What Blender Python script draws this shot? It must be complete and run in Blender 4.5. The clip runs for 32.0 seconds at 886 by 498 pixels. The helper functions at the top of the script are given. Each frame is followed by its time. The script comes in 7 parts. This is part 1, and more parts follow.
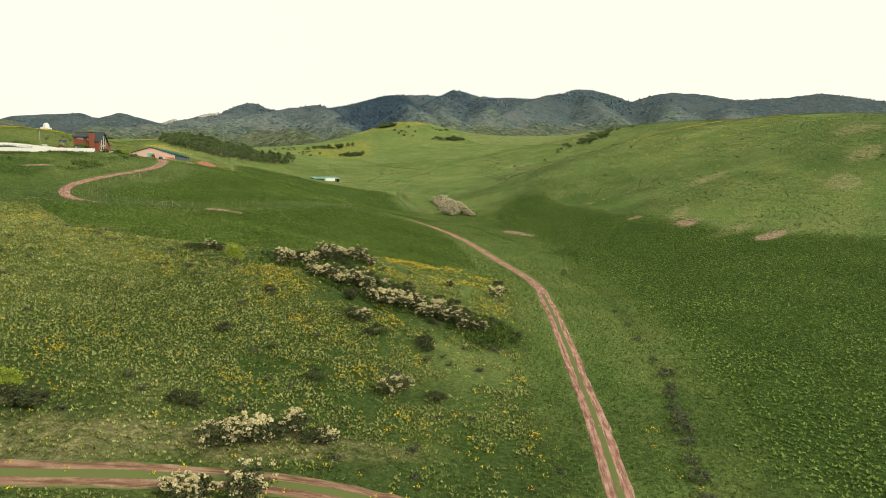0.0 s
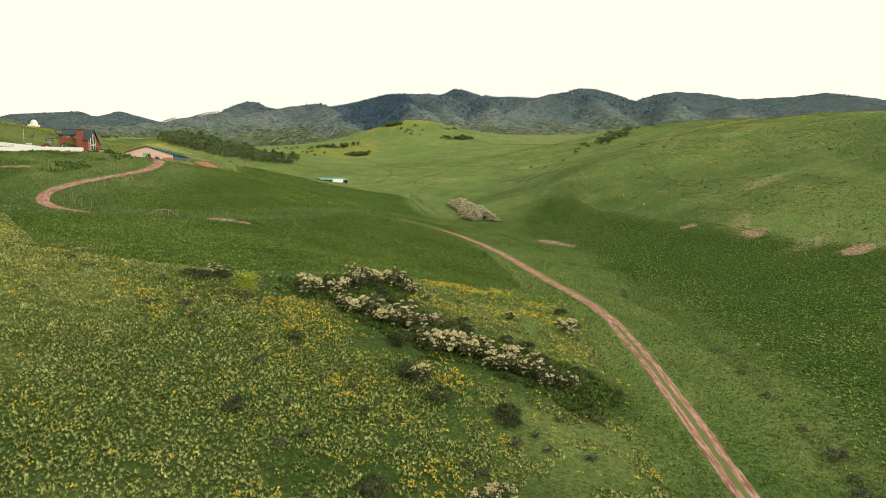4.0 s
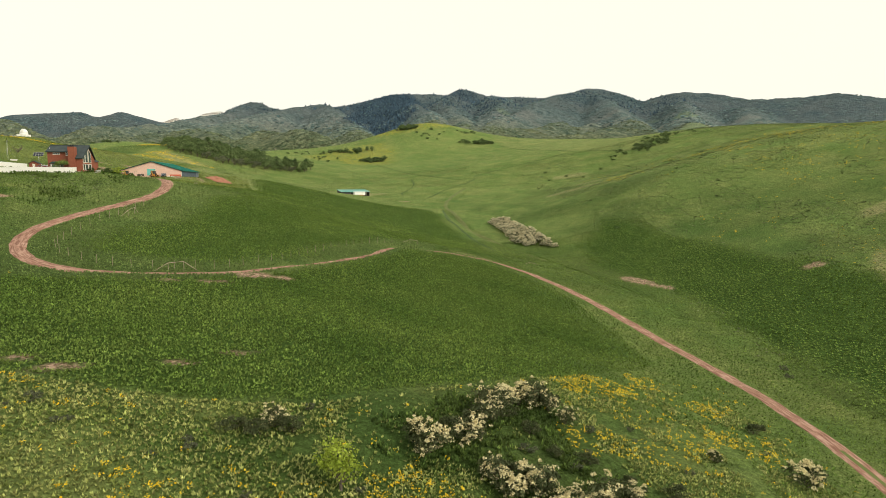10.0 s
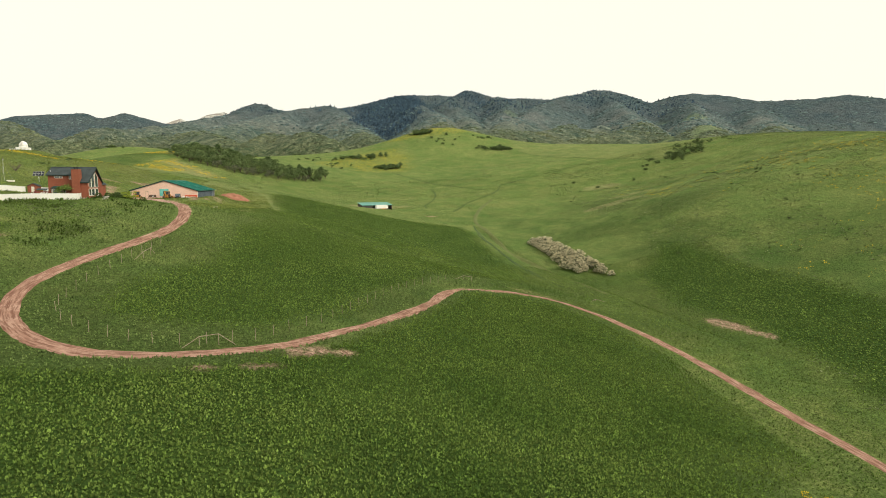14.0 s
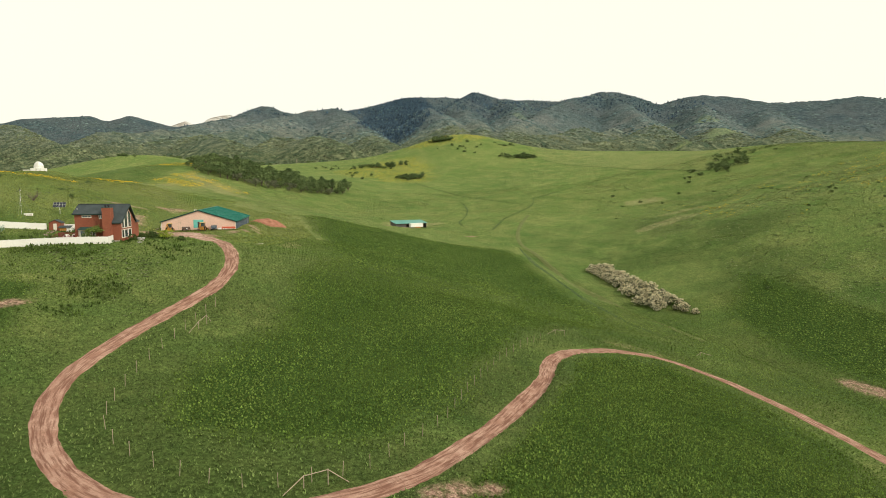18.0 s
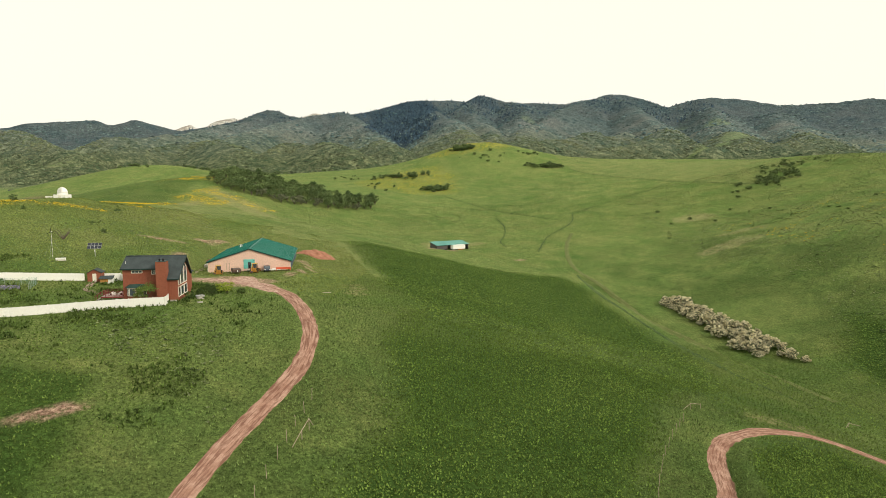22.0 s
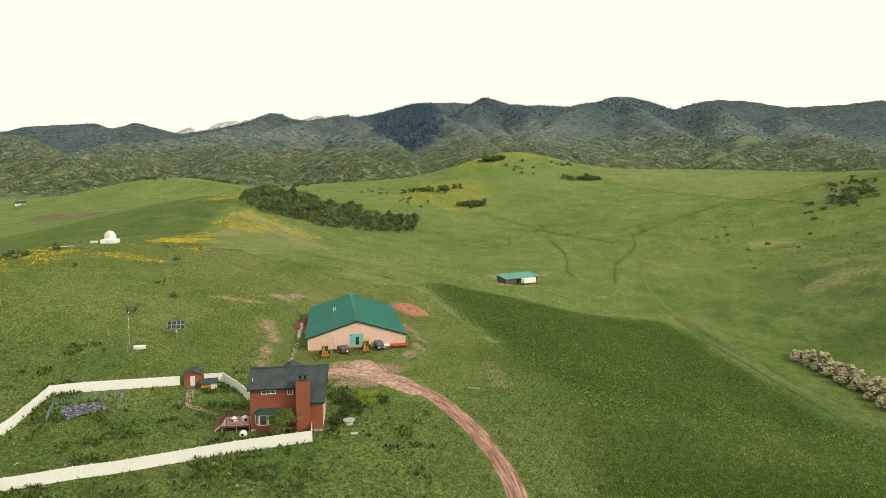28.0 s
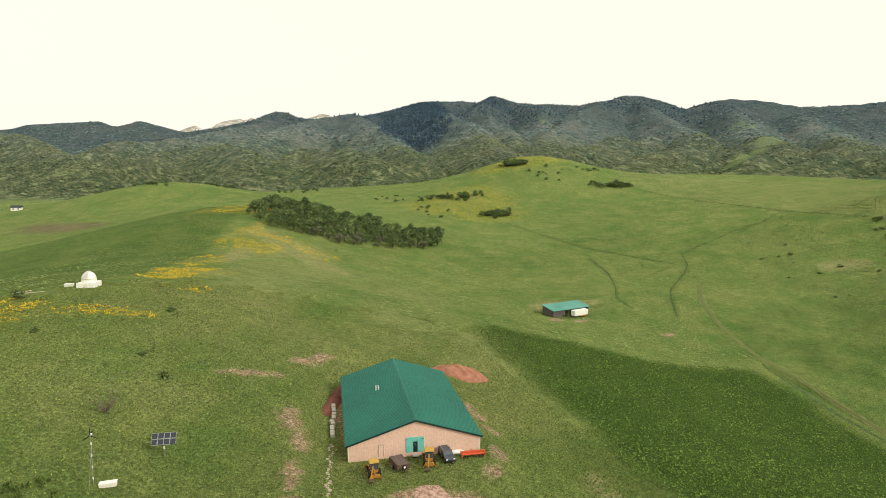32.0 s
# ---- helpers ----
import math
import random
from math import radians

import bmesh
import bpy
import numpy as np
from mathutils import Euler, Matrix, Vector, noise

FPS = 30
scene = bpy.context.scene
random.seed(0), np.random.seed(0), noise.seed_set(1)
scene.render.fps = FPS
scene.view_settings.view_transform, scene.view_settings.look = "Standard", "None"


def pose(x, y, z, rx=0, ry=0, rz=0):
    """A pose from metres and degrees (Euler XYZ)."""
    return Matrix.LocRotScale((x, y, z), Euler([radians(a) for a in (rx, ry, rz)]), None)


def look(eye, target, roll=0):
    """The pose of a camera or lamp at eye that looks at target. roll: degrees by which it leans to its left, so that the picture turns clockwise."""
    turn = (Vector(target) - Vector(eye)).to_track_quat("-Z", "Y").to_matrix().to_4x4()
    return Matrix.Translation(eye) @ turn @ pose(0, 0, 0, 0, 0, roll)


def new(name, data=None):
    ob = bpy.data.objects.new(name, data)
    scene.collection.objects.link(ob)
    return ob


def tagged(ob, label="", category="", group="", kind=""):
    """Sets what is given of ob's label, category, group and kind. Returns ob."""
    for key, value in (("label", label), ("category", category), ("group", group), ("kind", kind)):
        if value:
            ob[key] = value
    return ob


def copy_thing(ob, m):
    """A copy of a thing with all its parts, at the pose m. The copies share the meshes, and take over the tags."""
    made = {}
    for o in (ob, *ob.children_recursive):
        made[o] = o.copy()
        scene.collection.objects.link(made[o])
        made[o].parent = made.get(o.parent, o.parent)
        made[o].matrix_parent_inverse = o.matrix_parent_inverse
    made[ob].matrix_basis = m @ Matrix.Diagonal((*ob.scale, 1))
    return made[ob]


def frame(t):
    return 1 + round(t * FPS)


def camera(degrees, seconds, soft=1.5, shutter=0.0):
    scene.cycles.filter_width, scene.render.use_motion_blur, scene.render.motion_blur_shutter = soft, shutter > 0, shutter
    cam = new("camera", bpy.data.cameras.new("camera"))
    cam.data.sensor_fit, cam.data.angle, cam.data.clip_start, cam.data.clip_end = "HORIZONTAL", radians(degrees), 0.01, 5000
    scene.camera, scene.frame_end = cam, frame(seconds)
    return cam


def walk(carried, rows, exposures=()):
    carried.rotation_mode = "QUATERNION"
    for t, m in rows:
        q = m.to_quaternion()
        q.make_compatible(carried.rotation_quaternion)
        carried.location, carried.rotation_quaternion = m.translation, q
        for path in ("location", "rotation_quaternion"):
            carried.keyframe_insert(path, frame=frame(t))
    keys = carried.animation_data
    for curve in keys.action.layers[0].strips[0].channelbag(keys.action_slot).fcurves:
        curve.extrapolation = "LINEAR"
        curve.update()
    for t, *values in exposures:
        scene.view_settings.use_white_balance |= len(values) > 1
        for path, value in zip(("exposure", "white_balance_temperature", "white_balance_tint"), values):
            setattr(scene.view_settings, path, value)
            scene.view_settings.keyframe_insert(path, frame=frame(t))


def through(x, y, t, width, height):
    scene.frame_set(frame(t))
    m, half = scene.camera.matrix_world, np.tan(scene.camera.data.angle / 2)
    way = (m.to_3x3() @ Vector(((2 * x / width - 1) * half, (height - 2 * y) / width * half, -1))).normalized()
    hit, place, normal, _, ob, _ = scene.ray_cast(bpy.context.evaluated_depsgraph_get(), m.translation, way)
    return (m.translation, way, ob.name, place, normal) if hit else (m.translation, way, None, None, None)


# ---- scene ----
cam = camera(73.76, 32.0, 0.5)
# seconds, place, tilt, heading, lean
PATH = [
    (0, 0.00, 0.00, 0.00, 83.705, 0.017, 0.081),
    (1.5, -4.09, 10.08, 0.34, 83.672, -0.072, 0.108),
    (3, -8.34, 20.43, 0.98, 83.654, -0.027, 0.118),
    (6, -18.54, 42.16, 4.38, 83.581, -0.037, 0.258),
    (9, -29.27, 62.35, 9.11, 83.591, 0.036, 0.208),
    (11, -36.99, 76.09, 12.56, 83.634, 0.195, 0.151),
    (13, -45.16, 89.51, 16.76, 83.644, 0.272, 0.222),
    (14.5, -52.69, 100.33, 19.92, 83.672, 0.392, 0.223),
    (17, -66.65, 116.55, 26.03, 83.718, 0.537, 0.181),
    (19, -78.49, 128.85, 31.08, 83.806, 0.766, 0.127),
    (21, -91.14, 141.35, 35.98, 83.913, 0.821, 0.064),
    (23, -104.01, 153.13, 40.57, 83.954, 0.880, 0.022),
    (24, -111.68, 158.10, 42.82, 83.963, 0.837, 0.032),
    (25, -119.10, 162.33, 45.39, 83.979, 0.912, 0.001),
    (25.5, -122.69, 164.55, 46.58, 83.977, 0.910, -0.029),
    (27.5, -133.52, 176.39, 51.28, 84.023, 0.646, -0.076),
    (28, -135.57, 180.44, 52.51, 83.999, 0.640, -0.068),
    (29, -139.34, 189.88, 54.71, 83.993, 0.736, -0.080),
    (30, -143.20, 200.08, 57.12, 83.898, 0.825, -0.041),
    (31, -147.32, 210.95, 59.13, 83.875, 0.939, 0.022),
    (32, -151.79, 222.04, 61.32, 83.822, 1.020, 0.115),
]
walk(cam, [(t, pose(x, y, z, tilt, 0, heading) @ pose(0, 0, 0, 0, 0, lean)) for t, x, y, z, tilt, heading, lean in PATH])

# ---------------------------------------------------------------- world and light
EXPOSURE = 0.0
scene.view_settings.exposure = EXPOSURE
world = bpy.data.worlds.new("overcast_sky")
scene.world = world
world.use_nodes = True
_wt = world.node_tree
_wt.nodes.clear()
_out = _wt.nodes.new("ShaderNodeOutputWorld")
_bg = _wt.nodes.new("ShaderNodeBackground")
_sky = _wt.nodes.new("ShaderNodeTexSky")
_sky.sky_type = "NISHITA"
_sky.sun_disc = False
_sky.sun_elevation = radians(32)
_sky.sun_rotation = radians(118)
_sky.air_density, _sky.dust_density, _sky.ozone_density = 1.0, 4.0, 1.0
_gain = _wt.nodes.new("ShaderNodeMix")
_gain.data_type = "RGBA"
_gain.inputs["Factor"].default_value = 0.86
_scale = _wt.nodes.new("ShaderNodeVectorMath")
_scale.operation = "SCALE"
_scale.inputs["Scale"].default_value = 0.10
_wt.links.new(_sky.outputs["Color"], _scale.inputs[0])
_wt.links.new(_scale.outputs["Vector"], _gain.inputs["A"])
_gain.inputs["B"].default_value = (1.16, 1.13, 0.955, 1)      # thin bright cloud
_wt.links.new(_gain.outputs["Result"], _bg.inputs["Color"])
_bg.inputs["Strength"].default_value = 1.0
_wt.links.new(_bg.outputs["Background"], _out.inputs["Surface"])

sun_data = bpy.data.lights.new("sun", "SUN")
sun_data.energy, sun_data.angle, sun_data.color = 2.3, radians(11), (1.0, 0.93, 0.80)
sun = new("sun", sun_data)
sun.matrix_world = look((0, 0, 300), (-75, 40, 245))


# ---------------------------------------------------------------- materials
def material(name, colour, rough=0.9, second=None, scale=1.0, detail=6.0, bump=0.0, bump_scale=None, metal=0.0,
             spec=0.3, stretch=None, fine=None, ramp=(0.35, 0.65), per_object=0.0, per_island=0.0, contrast=(0.9, 1.1)):
    """A surface of two colours mixed by noise of a real size (scale: patches in a metre), with grain and relief."""
    m = bpy.data.materials.new(name)
    m.use_nodes = True
    nt = m.node_tree
    b = nt.nodes["Principled BSDF"]
    b.inputs["Roughness"].default_value, b.inputs["Metallic"].default_value = rough, metal
    b.inputs["Specular IOR Level"].default_value = spec
    co = nt.nodes.new("ShaderNodeTexCoord")
    mp = nt.nodes.new("ShaderNodeMapping")
    if stretch:
        mp.inputs["Scale"].default_value = stretch
    nt.links.new(co.outputs["Object"], mp.inputs["Vector"])
    n1 = nt.nodes.new("ShaderNodeTexNoise")
    n1.inputs["Scale"].default_value, n1.inputs["Detail"].default_value = scale, detail
    nt.links.new(mp.outputs["Vector"], n1.inputs["Vector"])
    r = nt.nodes.new("ShaderNodeValToRGB")
    r.color_ramp.elements[0].position, r.color_ramp.elements[1].position = ramp
    r.color_ramp.elements[0].color = (*colour, 1)
    r.color_ramp.elements[1].color = (*(second or [c * 1.25 for c in colour]), 1)
    nt.links.new(n1.outputs["Fac"], r.inputs["Fac"])
    col = r.outputs["Color"]
    n2 = nt.nodes.new("ShaderNodeTexNoise")
    n2.inputs["Scale"].default_value, n2.inputs["Detail"].default_value = fine or scale * 9, 4
    nt.links.new(mp.outputs["Vector"], n2.inputs["Vector"])
    hv = nt.nodes.new("ShaderNodeHueSaturation")
    mr = nt.nodes.new("ShaderNodeMapRange")
    mr.inputs["From Min"].default_value, mr.inputs["From Max"].default_value = 0.3, 0.7
    mr.inputs["To Min"].default_value, mr.inputs["To Max"].default_value = contrast
    nt.links.new(n2.outputs["Fac"], mr.inputs["Value"])
    nt.links.new(mr.outputs["Result"], hv.inputs["Value"])
    nt.links.new(col, hv.inputs["Color"])
    col = hv.outputs["Color"]
    for amount, node, out in ((per_object, "ShaderNodeObjectInfo", "Random"), (per_island, "ShaderNodeNewGeometry", "Random Per Island")):
        if amount:
            src = nt.nodes.new(node)
            mr2 = nt.nodes.new("ShaderNodeMapRange")
            mr2.inputs["To Min"].default_value, mr2.inputs["To Max"].default_value = 1 - amount, 1 + amount
            nt.links.new(src.outputs[out], mr2.inputs["Value"])
            h2 = nt.nodes.new("ShaderNodeHueSaturation")
            nt.links.new(mr2.outputs["Result"], h2.inputs["Value"])
            nt.links.new(col, h2.inputs["Color"])
            col = h2.outputs["Color"]
    nt.links.new(col, b.inputs["Base Color"])
    if bump:
        n3 = nt.nodes.new("ShaderNodeTexNoise")
        n3.inputs["Scale"].default_value, n3.inputs["Detail"].default_value = bump_scale or scale * 6, 5
        nt.links.new(mp.outputs["Vector"], n3.inputs["Vector"])
        bp = nt.nodes.new("ShaderNodeBump")
        bp.inputs["Strength"].default_value, bp.inputs["Distance"].default_value = bump, 0.05
        nt.links.new(n3.outputs["Fac"], bp.inputs["Height"])
        nt.links.new(bp.outputs["Normal"], b.inputs["Normal"])
    return m


def foliage(name, dark, light, island=0.35, through=0.25, scale=0.8, fine=None, contrast=(0.7, 1.3)):
    """Leaves: two greens by patch, each leaf of its own tone, a little light passing through."""
    m = material(name, dark, 0.75, light, scale, 3, 0, spec=0.15, fine=fine, per_island=island, ramp=(0.3, 0.7), contrast=contrast)
    nt = m.node_tree
    b = nt.nodes["Principled BSDF"]
    t = nt.nodes.new("ShaderNodeBsdfTranslucent")
    mix = nt.nodes.new("ShaderNodeMixShader")
    mix.inputs["Fac"].default_value = through
    src = b.inputs["Base Color"].links[0].from_socket
    nt.links.new(src, t.inputs["Color"])
    out = nt.nodes["Material Output"]
    nt.links.new(b.outputs["BSDF"], mix.inputs[1])
    nt.links.new(t.outputs["BSDF"], mix.inputs[2])
    nt.links.new(mix.outputs["Shader"], out.inputs["Surface"])
    return m
# landforms: middle (east, north), spread, height above or below the tilted plain
PLAIN = (-14.30, 0.01927, 0.05380)
LAND_FOREGROUND = [
    (0, -60, 130, -19.78),
    (-150, 20, 60, -6.95),
    (-75, 20, 60, 4.45),
    (0, 20, 60, -3.43),
    (75, 20, 60, 4.01),
    (200, 60, 110, -21.44),
    (-150, 95, 60, -2.08),
    (-75, 95, 60, 7.83),
    (0, 95, 60, -8.08),
    (75, 95, 60, -1.36),
    (-74, 131, 30, 1.72),
    (-240, 140, 110, 9.27),
    (-21, 142, 26, 3.23),
    (-150, 170, 60, -6.17),
    (-75, 170, 60, 0.58),
    (0, 170, 60, -2.74),
    (75, 170, 60, -3.52),
    (40, 194, 32, -4.44),
    (150, 200, 38, -8.41),
    (250, 200, 38, -6.75),
    (-120, 228, 26, -2.35),
    (-150, 228, 24, 1.99),
]
LAND_ROAD = [
    (-150, 245, 60, 1.14),
    (-75, 245, 60, 3.98),
    (0, 245, 60, -10.07),
    (75, 245, 60, 4.90),
    (330, 260, 110, 6.78),
    (-151, 271, 22, 1.24),
    (-22, 273, 38, 6.85),
    (-186, 293, 24, -2.22),
    (600, 300, 110, 14.45),
    (-200, 306, 24, 0.25),
    (-250, 320, 85, 1.40),
    (-150, 320, 85, 13.22),
    (-50, 320, 85, -7.25),
    (50, 320, 85, -23.14),
    (150, 320, 85, 9.52),
    (240, 320, 85, 7.33),
    (-320, 330, 120, 10.33),
    (-245, 345, 40, 8.15),
    (132, 356, 50, -9.79),
    (-180, 361, 50, -4.70),
    (-180, 361, 50, -4.70),
    (-180, 361, 50, -4.70),
]
LAND_HOUSE = [
    (91, 380, 50, 13.00),
    (-250, 420, 85, 13.90),
    (-150, 420, 85, 10.10),
    (-50, 420, 85, -11.50),
    (50, 420, 85, -0.99),
    (150, 420, 85, 16.20),
    (240, 420, 85, 1.58),
    (350, 450, 110, 20.02),
    (-250, 530, 85, 0.32),
    (-150, 530, 85, -13.61),
    (-50, 530, 85, 3.08),
    (50, 530, 85, -9.44),
    (150, 530, 85, -6.46),
    (240, 530, 85, 5.65),
    (140, 617, 80, -11.84),
    (206, 620, 80, 17.76),
    (-287, 621, 80, 22.84),
    (83, 648, 80, 0.99),
    (83, 648, 80, 0.99),
    (83, 648, 80, 0.99),
    (83, 648, 80, 0.99),
    (83, 648, 80, 0.99),
]
LAND_VALLEY = [
    (83, 648, 80, 0.99),
    (83, 648, 80, 0.99),
    (83, 648, 80, 0.99),
    (83, 648, 80, 0.99),
    (-420, 680, 150, 8.19),
    (-230, 680, 150, 3.16),
    (-80, 680, 150, -5.19),
    (80, 680, 150, -0.14),
    (240, 680, 150, 22.30),
    (-420, 850, 150, 4.38),
    (-230, 850, 150, 4.29),
    (-80, 850, 150, 0.26),
    (80, 850, 150, -1.13),
    (240, 850, 150, 9.23),
    (-58, 918, 80, 13.41),
    (-58, 918, 80, 13.41),
    (-420, 1000, 150, 9.94),
    (-230, 1000, 150, 9.73),
    (-80, 1000, 150, 7.98),
    (80, 1000, 150, 15.49),
    (240, 1000, 150, 11.76),
]


def band(value, low, high):
    """0 below low, 1 above high, smooth between."""
    t = np.clip((value - low) / (high - low), 0, 1)
    return t * t * (3 - 2 * t)


_rng = np.random.RandomState(7)
_LATTICE = _rng.rand(256, 256)


def grain(x, y, size, seed=0):
    """Smooth value noise, 0 to 1, with lumps of the given size in metres."""
    u, v = x / size + 17.3 * seed, y / size + 41.7 * seed
    i, j = np.floor(u).astype(int), np.floor(v).astype(int)
    a, b = u - i, v - j
    a, b = a * a * (3 - 2 * a), b * b * (3 - 2 * b)
    g = lambda p, q: _LATTICE[p % 256, q % 256]
    return (g(i, j) * (1 - a) + g(i + 1, j) * a) * (1 - b) + (g(i, j + 1) * (1 - a) + g(i + 1, j + 1) * a) * b


def rough(x, y, size, octaves=4, seed=0):
    return sum(grain(x, y, size / 2**k, seed + k) * 0.5 ** (k + 1) for k in range(octaves)) / (1 - 0.5**octaves)


def ridged(x, y, size, octaves=4, seed=0):
    return sum((1 - np.abs(2 * grain(x, y, size / 2**k, seed + k) - 1)) * 0.5 ** (k + 1) for k in range(octaves))


# the far range: bearing (east per north) and the rise of its crest per metre of distance
CREST = [
    (-1.600, 0.0950), (-1.100, 0.1050), (-0.750, 0.1110), (-0.719, 0.1188), (-0.667, 0.1208), (-0.601, 0.1241), (-0.578, 0.1146),
    (-0.537, 0.1244), (-0.512, 0.1168), (-0.466, 0.1050), (-0.420, 0.1110), (-0.367, 0.1220), (-0.322, 0.1340), (-0.267, 0.1270),
    (-0.214, 0.1300), (-0.167, 0.1330), (-0.095, 0.1490), (-0.079, 0.1490), (-0.023, 0.1487), (-0.004, 0.1450), (0.026, 0.1547),
    (0.061, 0.1436), (0.089, 0.1416), (0.155, 0.1396), (0.192, 0.1458), (0.220, 0.1540), (0.257, 0.1493), (0.286, 0.1408),
    (0.309, 0.1316), (0.342, 0.1414), (0.379, 0.1471), (0.426, 0.1451), (0.483, 0.1349), (0.520, 0.1367), (0.576, 0.1401),
    (0.627, 0.1463), (0.679, 0.1401), (0.734, 0.1318), (1.100, 0.1250), (1.600, 0.1100),
]
CREST_DISTANCE = [(-1.6, 2300), (-0.75, 3300), (-0.47, 3700), (-0.32, 3500), (-0.2, 3300), (0.02, 4000), (0.2, 3500), (0.75, 3000), (1.6, 2200)]


# crest lines of the spurs and foothills, from high to low
SPURS_WEST = [
    [(-968, 3000, 395), (-1000, 2800, 317), (-1058, 2500, 255), (-1099, 2200, 204), (-1178, 2000, 185)],
    [(-637, 3000, 383), (-705, 2800, 334), (-785, 2550, 282), (-843, 2250, 217), (-861, 2000, 173)],
    [(-637, 3000, 383), (-508, 2650, 295), (-375, 2300, 215), (-265, 1900, 148), (-232, 1650, 119)],
    [(-1593, 2100, 218), (-1344, 1900, 172), (-1086, 1650, 128), (-892, 1450, 93)],
    [(-984, 2000, 171), (-947, 1700, 123), (-950, 1600, 117), (-938, 1420, 83)],
    [(-1009, 2150, 189), (-727, 1800, 145), (-584, 1550, 105)],
]
SPURS_MIDDLE = [
    [(-301, 1420, 101), (-402, 1600, 131), (-521, 1700, 140), (-545, 1500, 102), (-558, 1330, 66)],
    [(52, 3600, 555), (-59, 3100, 413), (-1, 2500, 287), (32, 2000, 193), (28, 1750, 152)],
    [(-202, 3000, 391), (-96, 2300, 250), (-36, 1600, 137)],
    [(448, 2100, 201), (244, 1900, 179), (80, 1550, 123)],
    [(236, 3400, 482), (266, 2900, 371), (103, 2400, 265)],
]
SPURS_EAST = [
    [(731, 3400, 513), (482, 3000, 421), (255, 2500, 287), (107, 2000, 188), (45, 1750, 149)],
    [(731, 3400, 513), (714, 2900, 378), (652, 2400, 265), (565, 1950, 185)],
    [(520, 1700, 147), (421, 1700, 151), (303, 1550, 132), (185, 1350, 97)],
    [(1233, 3300, 472), (1002, 2600, 300), (799, 2050, 202), (668, 1700, 151), (476, 1450, 114)],
    [(1438, 3000, 375), (1184, 2400, 252), (848, 1750, 154), (695, 1450, 109)],
    [(861, 1650, 148), (681, 1550, 131), (556, 1400, 100)],
]
PEAKS = [(-1868, 4620, 486), (-1740, 4600, 545), (-1640, 4640, 540), (-2068, 4640, 484), (-1128, 4600, 580), (-1080, 4640, 570)]


def tent(x, y, line):
    """The height of a rounded ridge along a line that falls from point to point."""
    best = np.full(np.shape(x), -500.0)
    for (x0, y0, z0), (x1, y1, z1) in zip(line, line[1:]):
        dx, dy = x1 - x0, y1 - y0
        t = np.clip(((x - x0) * dx + (y - y0) * dy) / (dx * dx + dy * dy), 0, 1)
        d = np.hypot(x - x0 - t * dx, y - y0 - t * dy)
        best = np.maximum(best, z0 + t * (z1 - z0) - 0.58 * (np.sqrt(d * d + 26**2) - 26))
    return best


# grassy banks beside the sunken road: side (1 its left, -1 its right), (east, north, height) along the road
BANKS = [
    (1, [(5, 248, 0.0), (-4, 261, 0.3), (-16, 271, 0.5), (-31, 268, 0.7), (-44, 259, 1.2), (-50, 249, 2.1), (-54, 237, 2.2), (-60, 222, 1.9), (-68, 208, 1.5), (-76, 195, 1.2),
         (-82, 189.5, 1.0), (-89, 185, 1.0), (-96, 182, 0.95), (-104, 181, 0.85), (-112, 184, 0.5), (-119, 189, 0.0)]),
    (-1, [(-129, 203, 0.0), (-130.2, 212, 0.6), (-129.5, 220, 1.0), (-127, 236, 1.05), (-125, 250, 1.05), (-125.3, 260, 0.9), (-127.5, 270, 0.4), (-131, 279, 0.0)]),
]


def bank_rise(x, y, side, line):
    """The rise of a bank: steep towards the road, fading slowly into the field."""
    out = np.zeros(np.shape(x))
    px, py, ph = np.array(line).T
    near = (x > px.min() - 25) & (x < px.max() + 25) & (y > py.min() - 25) & (y < py.max() + 25)
    bx, by = x[near], y[near]
    best, off, high = np.full(bx.shape, 1e9), np.zeros(bx.shape), np.zeros(bx.shape)
    for (x0, y0, h0), (x1, y1, h1) in zip(line, line[1:]):
        dx, dy = x1 - x0, y1 - y0
        t = np.clip(((bx - x0) * dx + (by - y0) * dy) / (dx * dx + dy * dy), 0, 1)
        d = np.hypot(bx - x0 - t * dx, by - y0 - t * dy)
        hit = d < best
        left = dx * (by - y0) - dy * (bx - x0) > 0
        best = np.where(hit, d, best)
        off = np.where(hit, np.where(left, d, -d) * side, off)
        high = np.where(hit, h0 + t * (h1 - h0), high)
    over = off - 3.7
    out[near] = high * np.where(over < 0, band(over, -1.9, 0), np.exp(-((np.maximum(over, 0) / 8) ** 2)))
    return out


# middle, half-length, half-width, turn, level, width of the bank
YARDS = [(-163, 341, 14.0, 24, 12.06, 12.95, 7), (-162, 275, 8, 7, 12.5, 14.1, 9), (-250.7, 378.8, 4, 4, 0, 33.7, 8), (-97, 496, 14, 6, 32, 1.1, 12)]


